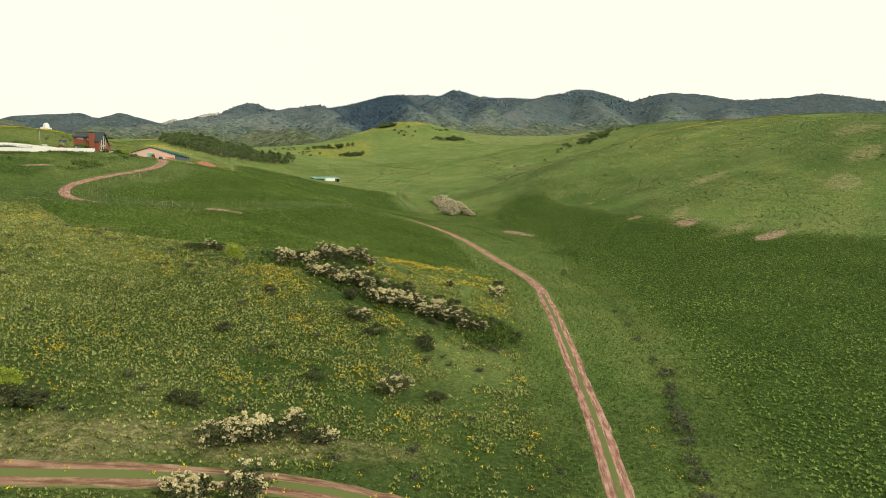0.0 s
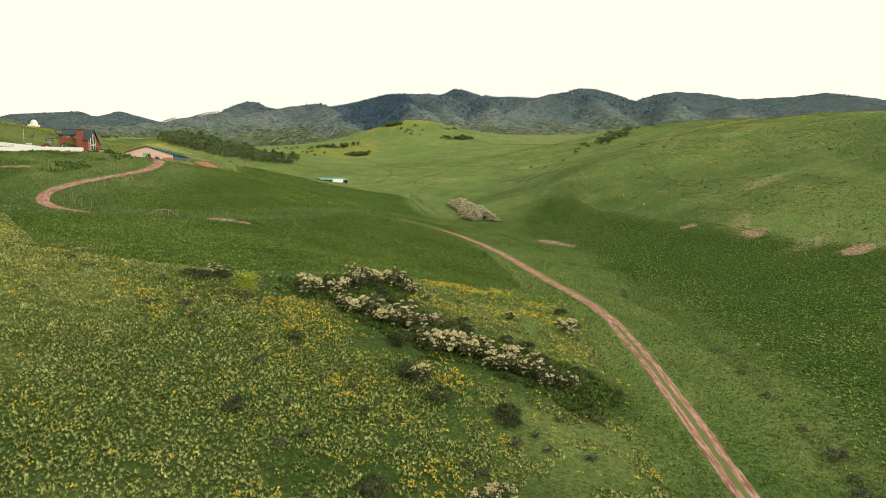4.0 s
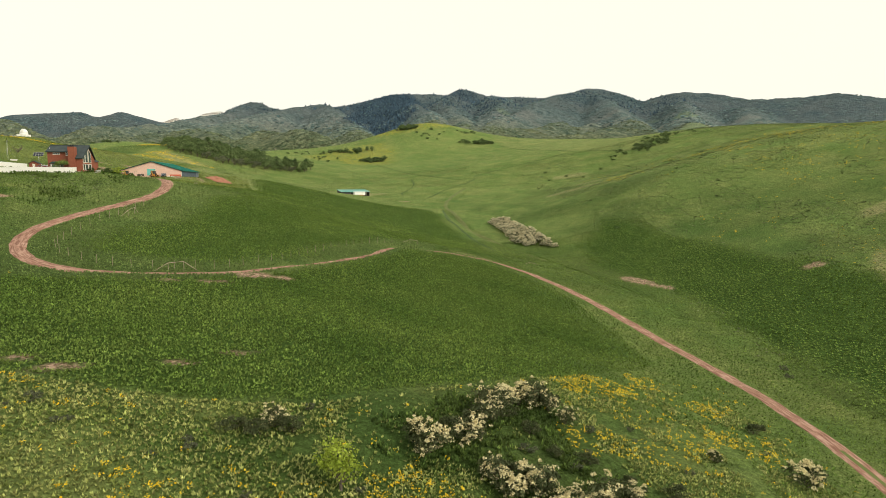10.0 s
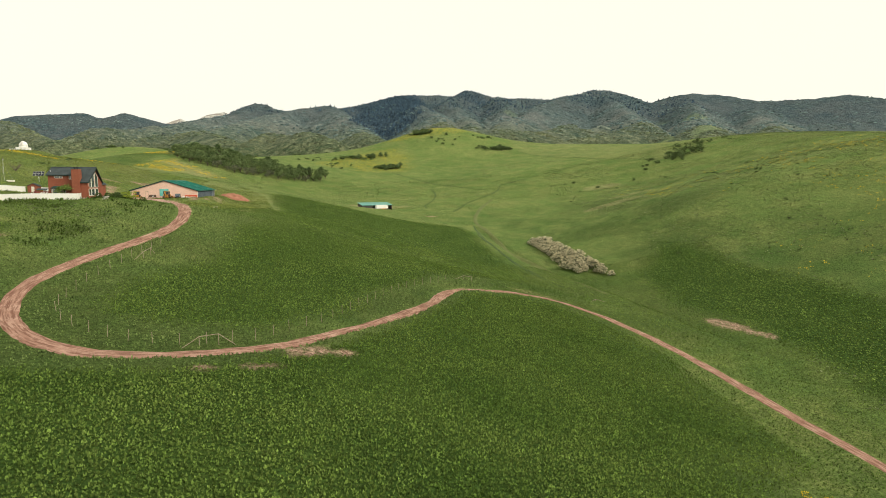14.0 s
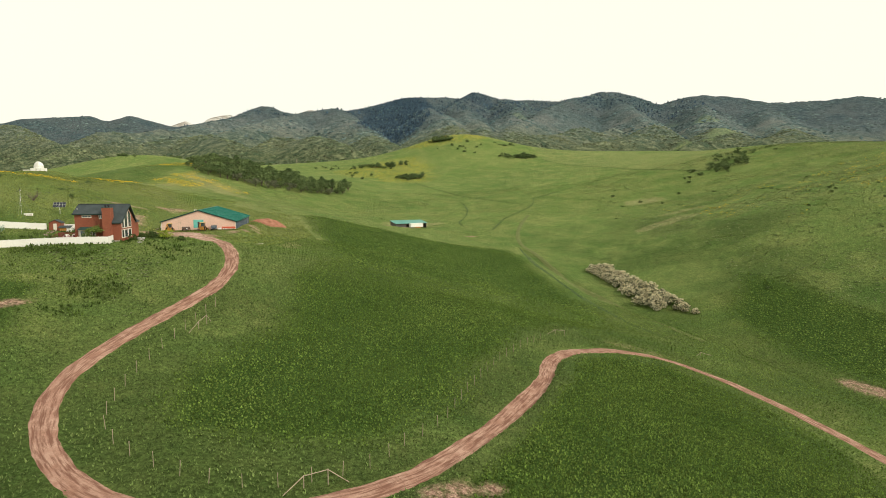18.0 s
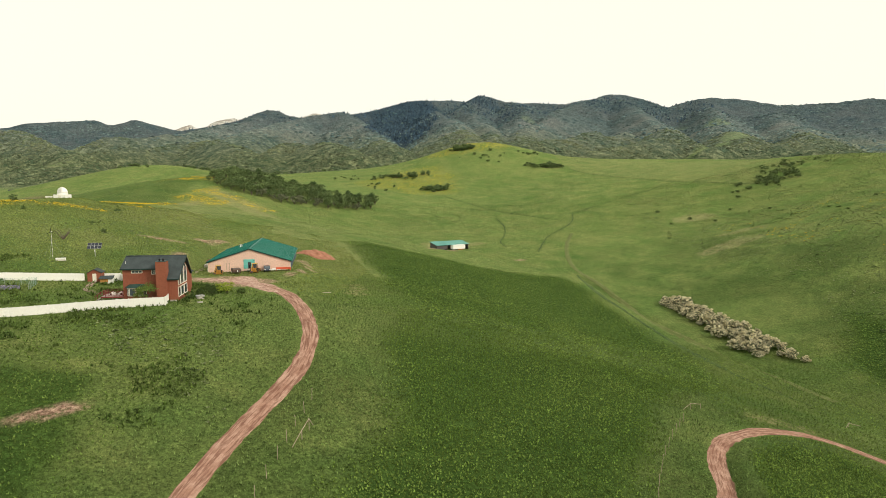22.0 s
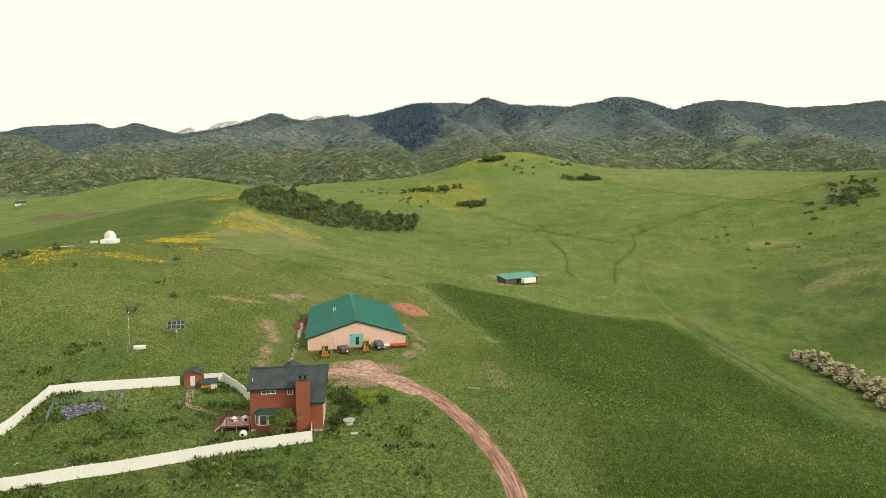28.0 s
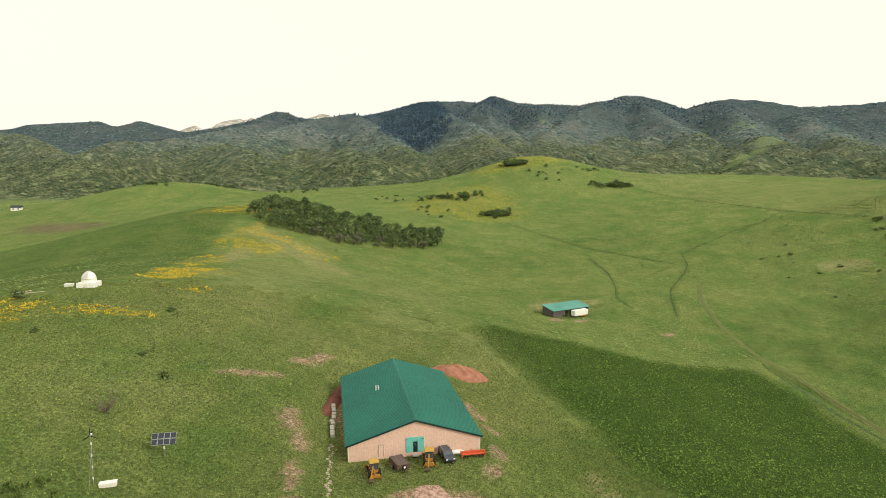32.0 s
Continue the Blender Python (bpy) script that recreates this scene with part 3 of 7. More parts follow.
def ground_material():
    m = bpy.data.materials.new("hillside_ground")
    m.use_nodes = True
    nt = m.node_tree
    b = nt.nodes["Principled BSDF"]
    b.inputs["Roughness"].default_value, b.inputs["Specular IOR Level"].default_value = 1.0, 0.05
    co = nt.nodes.new("ShaderNodeTexCoord")

    def noise_at(scale, detail=5, rough_=0.6, lo=0.35, hi=0.65):
        n = nt.nodes.new("ShaderNodeTexNoise")
        n.inputs["Scale"].default_value, n.inputs["Detail"].default_value, n.inputs["Roughness"].default_value = scale, detail, rough_
        nt.links.new(co.outputs["Object"], n.inputs["Vector"])
        r = nt.nodes.new("ShaderNodeMapRange")
        r.inputs["From Min"].default_value, r.inputs["From Max"].default_value = lo, hi
        nt.links.new(n.outputs["Fac"], r.inputs["Value"])
        return r.outputs["Result"]

    def blend(factor, a, c, mode="MIX"):
        n = nt.nodes.new("ShaderNodeMix")
        n.data_type, n.blend_type = "RGBA", mode
        for socket, value in ((n.inputs["Factor"], factor), (n.inputs["A"], a), (n.inputs["B"], c)):
            if hasattr(value, "links"):
                nt.links.new(value, socket)
            else:
                socket.default_value = value if isinstance(value, float) else (*value, 1)
        return n.outputs["Result"]

    def times(a, c):
        n = nt.nodes.new("ShaderNodeMath")
        n.operation = "MULTIPLY"
        for socket, value in zip(n.inputs, (a, c)):
            if hasattr(value, "links"):
                nt.links.new(value, socket)
            else:
                socket.default_value = value
        return n.outputs["Value"]

    def layer(name):
        a = nt.nodes.new("ShaderNodeAttribute")
        a.attribute_name = name
        s = nt.nodes.new("ShaderNodeSeparateColor")
        nt.links.new(a.outputs["Color"], s.inputs["Color"])
        return s.outputs

    one, two, three = layer("cover_near"), layer("cover_far"), layer("cover_other")
    broad, patch, clump, fine, blades = noise_at(0.012), noise_at(0.06), noise_at(0.35), noise_at(1.7, 7, 0.8, 0.40, 0.60), noise_at(4.5, 5, 0.7, 0.38, 0.62)
    grass = blend(broad, GRASS_A, GRASS_B)
    grass = blend(times(patch, 0.7), grass, GRASS_C)
    grass = blend(times(clump, 0.35), grass, GRASS_D)
    crop = blend(patch, CROP_A, CROP_B)
    crop = blend(times(clump, 0.4), crop, CROP_C)
    col = blend(one["Red"], grass, crop)
    # lush green, darkened for the shade between plants
    col = blend(times(three["Red"], 0.85), col, LUSH_SHADE_C)
    col = blend(times(times(two["Blue"], noise_at(0.5, 6, 0.75, 0.36, 0.60)), 0.8), col, DRY_C)
    mottle = noise_at(0.16, 10, 0.8, 0.38, 0.62)
    col = blend(times(mottle, 0.55), col, blend(0.5, col, GRASS_D))
    col = blend(times(times(one["Blue"], noise_at(0.45, 7, 0.8, 0.48, 0.62)), 0.6), col, BLOOM_C)
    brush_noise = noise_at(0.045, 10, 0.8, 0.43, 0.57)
    brush = blend(brush_noise, HAZY_BRUSH_A, HAZY_BRUSH_B)
    brush = blend(times(noise_at(0.006, 4), 0.6), brush, HAZY_BRUSH_C)
    # higher brush blends into a colour with the blue of haze painted in
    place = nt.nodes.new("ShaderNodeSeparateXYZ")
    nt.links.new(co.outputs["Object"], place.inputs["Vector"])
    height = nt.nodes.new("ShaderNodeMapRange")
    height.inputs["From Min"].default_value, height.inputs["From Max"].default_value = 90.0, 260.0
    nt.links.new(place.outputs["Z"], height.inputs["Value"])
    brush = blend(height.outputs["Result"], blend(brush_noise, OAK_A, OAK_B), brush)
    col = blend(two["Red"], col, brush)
    col = blend(two["Green"], col, blend(noise_at(0.06, 6, 0.7), HAZY_CONIFER_A, HAZY_CONIFER_B))
    col = blend(three["Blue"], col, blend(noise_at(0.02, 6, 0.7, 0.45, 0.55), ROCK_C, SNOW_C))
    col = blend(times(three["Green"], 0.75), col, blend(patch, PLOUGH_A, PLOUGH_B))
    col = blend(times(times(one["Green"], noise_at(0.9, 8, 0.8, 0.36, 0.56)), 0.95), col, blend(fine, EARTH_A, EARTH_B))
    tone = nt.nodes.new("ShaderNodeHueSaturation")
    mr = nt.nodes.new("ShaderNodeMapRange")
    mr.inputs["To Min"].default_value, mr.inputs["To Max"].default_value = 0.40, 1.6
    nt.links.new(blend(0.35, fine, blades), mr.inputs["Value"])
    nt.links.new(mr.outputs["Result"], tone.inputs["Value"])
    nt.links.new(col, tone.inputs["Color"])
    nt.links.new(tone.outputs["Color"], b.inputs["Base Color"])
    bp = nt.nodes.new("ShaderNodeBump")
    bp.inputs["Strength"].default_value, bp.inputs["Distance"].default_value = 0.8, 0.22
    nt.links.new(blend(0.75, clump, fine), bp.inputs["Height"])
    far_bump = nt.nodes.new("ShaderNodeBump")
    far_bump.inputs["Distance"].default_value = 6.0
    nt.links.new(times(two["Red"], 0.8), far_bump.inputs["Strength"])
    nt.links.new(brush_noise, far_bump.inputs["Height"])
    nt.links.new(bp.outputs["Normal"], far_bump.inputs["Normal"])
    nt.links.new(far_bump.outputs["Normal"], b.inputs["Normal"])
    return m


# the darkest grass and lush greens also hold shadow among the plants
GRASS_A, GRASS_B, GRASS_C, GRASS_D = (0.106, 0.176, 0.042), (0.165, 0.230, 0.063), (0.256, 0.275, 0.093), (0.050, 0.098, 0.026)
CROP_A, CROP_B, CROP_C = (0.052, 0.096, 0.019), (0.074, 0.124, 0.025), (0.022, 0.046, 0.010)
DRY_C, BLOOM_C, LUSH_SHADE_C = (0.32, 0.28, 0.14), (0.50, 0.36, 0.022), (0.040, 0.070, 0.016)
# brush and conifer colours carry the blue of distance haze
HAZY_BRUSH_A, HAZY_BRUSH_B, HAZY_BRUSH_C = (0.064, 0.112, 0.116), (0.205, 0.266, 0.242), (0.270, 0.272, 0.240)
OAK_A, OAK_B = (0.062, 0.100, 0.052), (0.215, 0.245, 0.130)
HAZY_CONIFER_A, HAZY_CONIFER_B = (0.020, 0.042, 0.066), (0.062, 0.098, 0.126)
EARTH_A, EARTH_B = (0.30, 0.168, 0.125), (0.45, 0.30, 0.235)
PLOUGH_A, PLOUGH_B = (0.13, 0.10, 0.06), (0.17, 0.14, 0.08)
ROCK_C, SNOW_C = (0.42, 0.38, 0.33), (0.70, 0.68, 0.62)

MX, MY = np.meshgrid(GX, GY)
MZ = land(MX, MY)
_nx, _ny = len(GX), len(GY)
_id = np.arange(_nx * _ny).reshape(_ny, _nx)
ground_mesh = mesh_of("ground", np.stack([MX.ravel(), MY.ravel(), MZ.ravel()], 1),
                      np.stack([_id[:-1, :-1].ravel(), _id[:-1, 1:].ravel(), _id[1:, 1:].ravel(), _id[1:, :-1].ravel()], 1))
_crop, _bare, _dry, _bloom, _brush, _conifer, _lush, _plough, _snow = (v.ravel() for v in cover(MX, MY))
for _name, _layers in (("cover_near", (_crop, _bare, _bloom)), ("cover_far", (_brush, _conifer, _dry)), ("cover_other", (_lush, _plough, _snow))):
    _at = ground_mesh.attributes.new(_name, "FLOAT_COLOR", "POINT")
    _at.data.foreach_set("color", np.stack([*_layers, np.ones(len(_crop))], 1).astype(np.float32).ravel())
ground_mesh.materials.append(ground_material())
ground = tagged(new("ground", ground_mesh), "rolling green hills with crop fields, meadow and brushy mountains", "ground", kind="structure")


def on(x, y):
    """The height at which a thing stands on the ground as it is meshed."""
    i = int(np.clip(np.searchsorted(GX, x) - 1, 0, _nx - 2))
    j = int(np.clip(np.searchsorted(GY, y) - 1, 0, _ny - 2))
    a, b = (x - GX[i]) / (GX[i + 1] - GX[i]), (y - GY[j]) / (GY[j + 1] - GY[j])
    return float((MZ[j, i] * (1 - a) + MZ[j, i + 1] * a) * (1 - b) + (MZ[j + 1, i] * (1 - a) + MZ[j + 1, i + 1] * a) * b)


def on_all(x, y):
    i = np.clip(np.searchsorted(GX, x) - 1, 0, _nx - 2)
    j = np.clip(np.searchsorted(GY, y) - 1, 0, _ny - 2)
    a, b = (x - GX[i]) / (GX[i + 1] - GX[i]), (y - GY[j]) / (GY[j + 1] - GY[j])
    return (MZ[j, i] * (1 - a) + MZ[j, i + 1] * a) * (1 - b) + (MZ[j + 1, i] * (1 - a) + MZ[j + 1, i + 1] * a) * b


# ---------------------------------------------------------------- tracks
def track(name, line, width, mat, label, wide=None, green_until=1.0, streaks=(2.6, 0.25)):
    """A dirt track draped on the ground: ragged rims, two worn ruts and a crown between them."""
    cols = np.linspace(-1, 1, 13)
    verts, keep = [], []
    pts = np.array(line)
    d = np.gradient(pts, axis=0)
    d /= np.linalg.norm(d, axis=1)[:, None]
    nrm = np.stack([-d[:, 1], d[:, 0]], 1)
    along = np.arange(len(pts))
    w = width / 2 * (1 + 0.22 * (rough(along * 2.0, along * 0, 9, 3, 8) - 0.5))
    if wide:
        w = w * np.interp(along / len(along), *zip(*wide))
    for k, c in enumerate(cols):
        wob = 0.8 * (rough(pts[:, 0], pts[:, 1], 2.2, 3, 40 + k) - 0.5) * (abs(c) > 0.8)
        p = pts + nrm * (c * w + wob)[:, None]
        dip = -0.05 * math.exp(-((abs(c) - 0.62) / 0.2) ** 2) + 0.035 * math.exp(-(c / 0.25) ** 2)
        h = on_all(p[:, 0], p[:, 1]) + 0.10 + dip - (0.16 if abs(c) == 1 else 0)
        verts.append(np.stack([p[:, 0], p[:, 1], h], 1))
    v = np.stack(verts, 1)
    n, m = v.shape[:2]
    ids = np.arange(n * m).reshape(n, m)
    me = mesh_of(name, v.reshape(-1, 3), np.stack([ids[:-1, :-1].ravel(), ids[:-1, 1:].ravel(), ids[1:, 1:].ravel(), ids[1:, :-1].ravel()], 1))
    at = me.attributes.new("across", "FLOAT", "POINT")
    at.data.foreach_set("value", np.maximum(np.tile(np.abs(cols), n), 0.45 * np.repeat(band(along / n + 0.12 * (rough(along * 2.0, along * 0, 14, 3, 9) - 0.5), green_until - 0.06, green_until + 0.02), m)).astype(np.float32))
    at = me.attributes.new("way", "FLOAT_VECTOR", "POINT")
    at.data.foreach_set("vector", np.stack([np.tile(cols, n) * streaks[0], np.repeat(along * streaks[1], m), np.zeros(n * m)], 1).astype(np.float32).ravel())
    me.materials.append(mat)
    return tagged(new(name, me), label, "road", kind="structure")


def dirt_material(name, a, c, grass=0.5):
    m = material(name, a, 0.95, c, 0.5, 6, 0.7, 3.0, spec=0.1, fine=4)
    nt = m.node_tree
    b = nt.nodes["Principled BSDF"]
    src = b.inputs["Base Color"].links[0].from_socket
    way = nt.nodes.new("ShaderNodeAttribute")
    way.attribute_name = "way"
    streak = nt.nodes.new("ShaderNodeTexNoise")
    streak.inputs["Scale"].default_value, streak.inputs["Detail"].default_value, streak.inputs["Roughness"].default_value = 1.6, 6, 0.7
    nt.links.new(way.outputs["Vector"], streak.inputs["Vector"])
    worn = nt.nodes.new("ShaderNodeMapRange")
    worn.inputs["From Min"].default_value, worn.inputs["From Max"].default_value, worn.inputs["To Max"].default_value = 0.45, 0.58, 0.95
    nt.links.new(streak.outputs["Fac"], worn.inputs["Value"])
    damp = nt.nodes.new("ShaderNodeMix")
    damp.data_type = "RGBA"
    nt.links.new(worn.outputs["Result"], damp.inputs["Factor"])
    nt.links.new(src, damp.inputs["A"])
    damp.inputs["B"].default_value = (a[0] * 0.58, a[1] * 0.52, a[2] * 0.5, 1)
    src = damp.outputs["Result"]
    at = nt.nodes.new("ShaderNodeAttribute")
    at.attribute_name = "across"
    ramp = nt.nodes.new("ShaderNodeValToRGB")
    for pos, val in ((0.0, 1.0), (0.20, 0.85), (0.34, 0.0), (0.72, 0.0), (1.0, 1.0)):
        e = ramp.color_ramp.elements.new(pos) if pos not in (0.0, 1.0) else ramp.color_ramp.elements[int(pos)]
        e.color = (val, val, val, 1)
    nt.links.new(at.outputs["Fac"], ramp.inputs["Fac"])
    co = nt.nodes.new("ShaderNodeTexCoord")
    n = nt.nodes.new("ShaderNodeTexNoise")
    n.inputs["Scale"].default_value, n.inputs["Detail"].default_value = 0.8, 6
    nt.links.new(co.outputs["Object"], n.inputs["Vector"])
    mul = nt.nodes.new("ShaderNodeMath")
    mul.operation = "MULTIPLY_ADD"
    mul.inputs[1].default_value = 1.0
    mul.inputs[2].default_value = -0.5 + (grass - 0.5)
    nt.links.new(n.outputs["Fac"], mul.inputs[0])
    add = nt.nodes.new("ShaderNodeMath")
    nt.links.new(ramp.outputs["Color"], add.inputs[0])
    nt.links.new(mul.outputs["Value"], add.inputs[1])
    mr = nt.nodes.new("ShaderNodeMapRange")
    mr.inputs["From Min"].default_value, mr.inputs["From Max"].default_value = 0.6, 0.85
    nt.links.new(add.outputs["Value"], mr.inputs["Value"])
    mix = nt.nodes.new("ShaderNodeMix")
    mix.data_type = "RGBA"
    nt.links.new(mr.outputs["Result"], mix.inputs["Factor"])
    nt.links.new(src, mix.inputs["A"])
    mix.inputs["B"].default_value = (0.115, 0.140, 0.045, 1)
    nt.links.new(mix.outputs["Result"], b.inputs["Base Color"])
    return m


road_mat = dirt_material("red_dirt_road", (0.300, 0.165, 0.120), (0.430, 0.275, 0.210), 0.44)
track_mat = dirt_material("grassy_dirt_track", (0.23, 0.135, 0.088), (0.31, 0.205, 0.135), 0.80)
faint_mat = dirt_material("faint_grass_track", (0.145, 0.175, 0.060), (0.185, 0.205, 0.080), 0.95)
track("road", ROAD, 3.6, road_mat, "winding red dirt road with two worn ruts", [(0, 1.0), (0.45, 0.85), (0.62, 0.95), (0.72, 1.05), (0.8, 0.9), (0.92, 1.0), (1, 1.6)], 0.24)
track("lower_road", smooth_line([(17, 37.5), (13, 10), (6, -40), (-6, -110), (-30, -240)]), 3.6, road_mat, "red dirt road running on down the valley")
track("low_track", LOW_TRACK, 4.2, track_mat, "grassy double-rut dirt track below the slope")
track("valley_track", VALLEY_TRACK, 2.6, faint_mat, "faint double-rut grass track up the valley")
door_line = smooth_line([(-152, 302), (-154.5, 308), (-156.2, 314.5)])
apron_mat = dirt_material("pale_gravel_apron", (0.400, 0.250, 0.195), (0.540, 0.385, 0.315), 0.30)
track("barn_apron", APRON, 7.4, apron_mat, "packed reddish dirt apron before the barn", [(0, 0.6), (0.35, 1.2), (0.7, 0.8), (1, 0.08)], 0.0, (2.2, 1.1))
track("barn_drive", door_line, 6.5, apron_mat, "short worn dirt drive up to the barn door", [(0, 0.2), (0.25, 1.25), (0.6, 1.0), (0.9, 0.5), (1, 0.1)], 0.0, (2.2, 1.1))
ditch_mat = material("dark_wet_grass", (0.044, 0.078, 0.024), 0.9, (0.090, 0.130, 0.042), 0.5, 6, 0.5, 3.0, spec=0.1, contrast=(0.5, 1.5))
track("ditch", smooth_line([(-34, 443), (-31, 409), (-26, 388), (-21, 361), (-15, 337), (-9, 316), (-2, 298)]), 2.0, ditch_mat, "dark overgrown ditch beside the valley track", [(0, 0.6), (0.2, 1.3), (0.45, 0.6), (0.7, 1.3), (1, 0.4)])
for _k, _line in enumerate(CREEKS):
    track("ditch", smooth_line(_line), 0.8 if _k < 2 else 0.5, ditch_mat, "thin dark grassy ditch across the pasture", [(0, 0.7), (0.3, 1.3), (0.5, 0.6), (0.8, 1.2), (1, 0.5)])


# ---------------------------------------------------------------- building kit
def part(name, bm, mat, parent, label="", smooth=False):
    """One mesh under a thing or under a part."""
    me = bpy.data.meshes.new(name)
    bmesh.ops.recalc_face_normals(bm, faces=bm.faces[:])
    bm.to_mesh(me)
    bm.free()
    if smooth:
        me.polygons.foreach_set("use_smooth", np.full(len(me.polygons), True))
    me.materials.append(mat)
    ob = new(name, me)
    ob.parent = parent
    return tagged(ob, label) if label else ob


def thing(name, x, y, z, turn, label, category, group="", kind=""):
    ob = new(name)
    ob.matrix_world = pose(x, y, z, 0, 0, turn)
    return tagged(ob, label, category, group, kind)


def boxes(*specs, bevel=0.0):
    """A bmesh of boxes, each (x0, y0, z0, x1, y1, z1)."""
    bm = bmesh.new()
    for x0, y0, z0, x1, y1, z1 in specs:
        m = Matrix.Translation(((x0 + x1) / 2, (y0 + y1) / 2, (z0 + z1) / 2)) @ Matrix.Diagonal((x1 - x0, y1 - y0, z1 - z0, 1))
        bmesh.ops.create_cube(bm, size=1, matrix=m)
    if bevel:
        bmesh.ops.bevel(bm, geom=bm.edges[:], offset=bevel, segments=1, affect="EDGES")
    return bm


def prism(outline, axis_, a, b):
    """A flat outline pushed out along an axis from a to b. The outline's two numbers are the other axes in order."""
    bm = bmesh.new()
    def at(p, d):
        return (d, *p) if axis_ == "x" else (p[0], d, p[1]) if axis_ == "y" else (*p, d)
    lo, hi = [bm.verts.new(at(p, a)) for p in outline], [bm.verts.new(at(p, b)) for p in outline]
    bm.faces.new(lo)
    bm.faces.new(hi)
    for k in range(len(outline)):
        j = (k + 1) % len(outline)
        bm.faces.new((lo[k], lo[j], hi[j], hi[k]))
    return bm


def slab(corners, thick):
    """A sheet through four corners, thick metres deep along its underside."""
    bm = bmesh.new()
    c = [Vector(p) for p in corners]
    n = (c[1] - c[0]).cross(c[3] - c[0]).normalized()
    n = n if n.z > 0 else -n
    hi, lo = [bm.verts.new(p) for p in c], [bm.verts.new(p - n * thick) for p in c]
    bm.faces.new(hi)
    bm.faces.new(lo)
    for k in range(4):
        bm.faces.new((hi[k], hi[(k + 1) % 4], lo[(k + 1) % 4], lo[k]))
    return bm


def rod(bm, p, q, r, sides=8, r2=None):
    """Adds a round bar from p to q."""
    p, q = Vector(p), Vector(q)
    d = q - p
    m = Matrix.Translation((p + q) / 2) @ d.to_track_quat("Z", "Y").to_matrix().to_4x4()
    bmesh.ops.create_cone(bm, cap_ends=True, segments=sides, radius1=r, radius2=r if r2 is None else r2, depth=d.length, matrix=m)
    return bm


def rods(*specs, sides=8):
    bm = bmesh.new()
    for p, q, r in specs:
        rod(bm, p, q, r, sides)
    return bm


def join(*bms):
    out = bmesh.new()
    for b in bms:
        me = bpy.data.meshes.new("piece")
        b.to_mesh(me)
        b.free()
        out.from_mesh(me)
        bpy.data.meshes.remove(me)
    return out


def dome_of(r, h, cut=0.0, segments=20, rings=10, wide=1.0):
    bm = bmesh.new()
    bmesh.ops.create_uvsphere(bm, u_segments=segments, v_segments=rings * 2, radius=1, matrix=Matrix.Diagonal((r, r * wide, h, 1)))
    gone = [v for v in bm.verts if v.co.z < cut - 1e-4]
    bmesh.ops.delete(bm, geom=gone, context="VERTS")
    edge = [e for e in bm.edges if e.is_boundary]
    if edge:
        bmesh.ops.contextual_create(bm, geom=edge)
    return bm


barn_wall_mat = material("tan_ribbed_steel", (0.69, 0.465, 0.370), 0.6, (0.74, 0.51, 0.41), 0.25, 4, 0.1, spec=0.3)
barn_roof_mat = material("green_steel_roof", (0.006, 0.112, 0.082), 0.5, (0.010, 0.138, 0.102), 0.12, 4, 0.05, spec=0.22)
trim_mat = material("dark_green_trim", (0.012, 0.03, 0.026), 0.5, None, 1.0)
# dark blue-grey puts the roof's shade into the side wall's colour
side_mat = material("shaded_side_steel", (0.10, 0.13, 0.16), 0.55, (0.13, 0.16, 0.19), 0.3, 4)
teal_mat = material("faded_teal_paint", (0.13, 0.47, 0.42), 0.6, (0.20, 0.55, 0.49), 0.9, 5)
dark_mat = material("dark_opening", (0.012, 0.012, 0.014), 0.5, None, 1.0)
white_mat = material("white_vinyl", (0.80, 0.79, 0.74), 0.5, (0.78, 0.765, 0.71), 0.4, 5, spec=0.4, contrast=(0.97, 1.03))
cream_mat = material("cream_trim_paint", (0.74, 0.72, 0.62), 0.6, (0.68, 0.65, 0.56), 0.8, 5)
brick_mat = material("red_brown_siding", (0.235, 0.072, 0.040), 0.75, (0.275, 0.092, 0.052), 0.35, 5, 0.2, 3, stretch=(1, 1, 1))
shingle_mat = material("charcoal_green_shingles", (0.040, 0.052, 0.054), 0.85, (0.058, 0.072, 0.074), 0.8, 6, 0.6, 12, spec=0.2, fine=7)
bay_roof_mat = material("dark_green_shingles", (0.022, 0.050, 0.042), 0.85, (0.034, 0.066, 0.056), 0.8, 6, 0.5, 12, spec=0.2)
glass_mat = material("window_glass", (0.05, 0.07, 0.08), 0.06, (0.07, 0.09, 0.10), 0.5, 2, spec=0.9)
concrete_mat = material("pale_concrete", (0.42, 0.39, 0.34), 0.9, (0.50, 0.47, 0.42), 0.9, 6, 0.4, 6)
deck_red_mat = material("barn_red_rail_paint", (0.17, 0.032, 0.030), 0.6, (0.22, 0.05, 0.045), 1.2, 4)
deck_mat = material("weathered_deck_boards", (0.36, 0.31, 0.29), 0.85, (0.44, 0.38, 0.35), 1.5, 5, 0.3, 8, per_object=0.12)
steel_mat = material("galvanised_steel", (0.46, 0.46, 0.45), 0.4, (0.54, 0.54, 0.52), 1.2, 4, metal=0.8)
black_mat = material("black_rubber", (0.014, 0.014, 0.014), 0.75, (0.024, 0.022, 0.02), 2.0, 4)
wood_mat = material("weathered_grey_wood", (0.30, 0.24, 0.17), 0.9, (0.40, 0.33, 0.25), 1.2, 6, 0.4, 9)
pale_wood_mat = material("bleached_wood", (0.52, 0.46, 0.34), 0.9, (0.62, 0.56, 0.44), 1.2, 6, 0.3, 9)


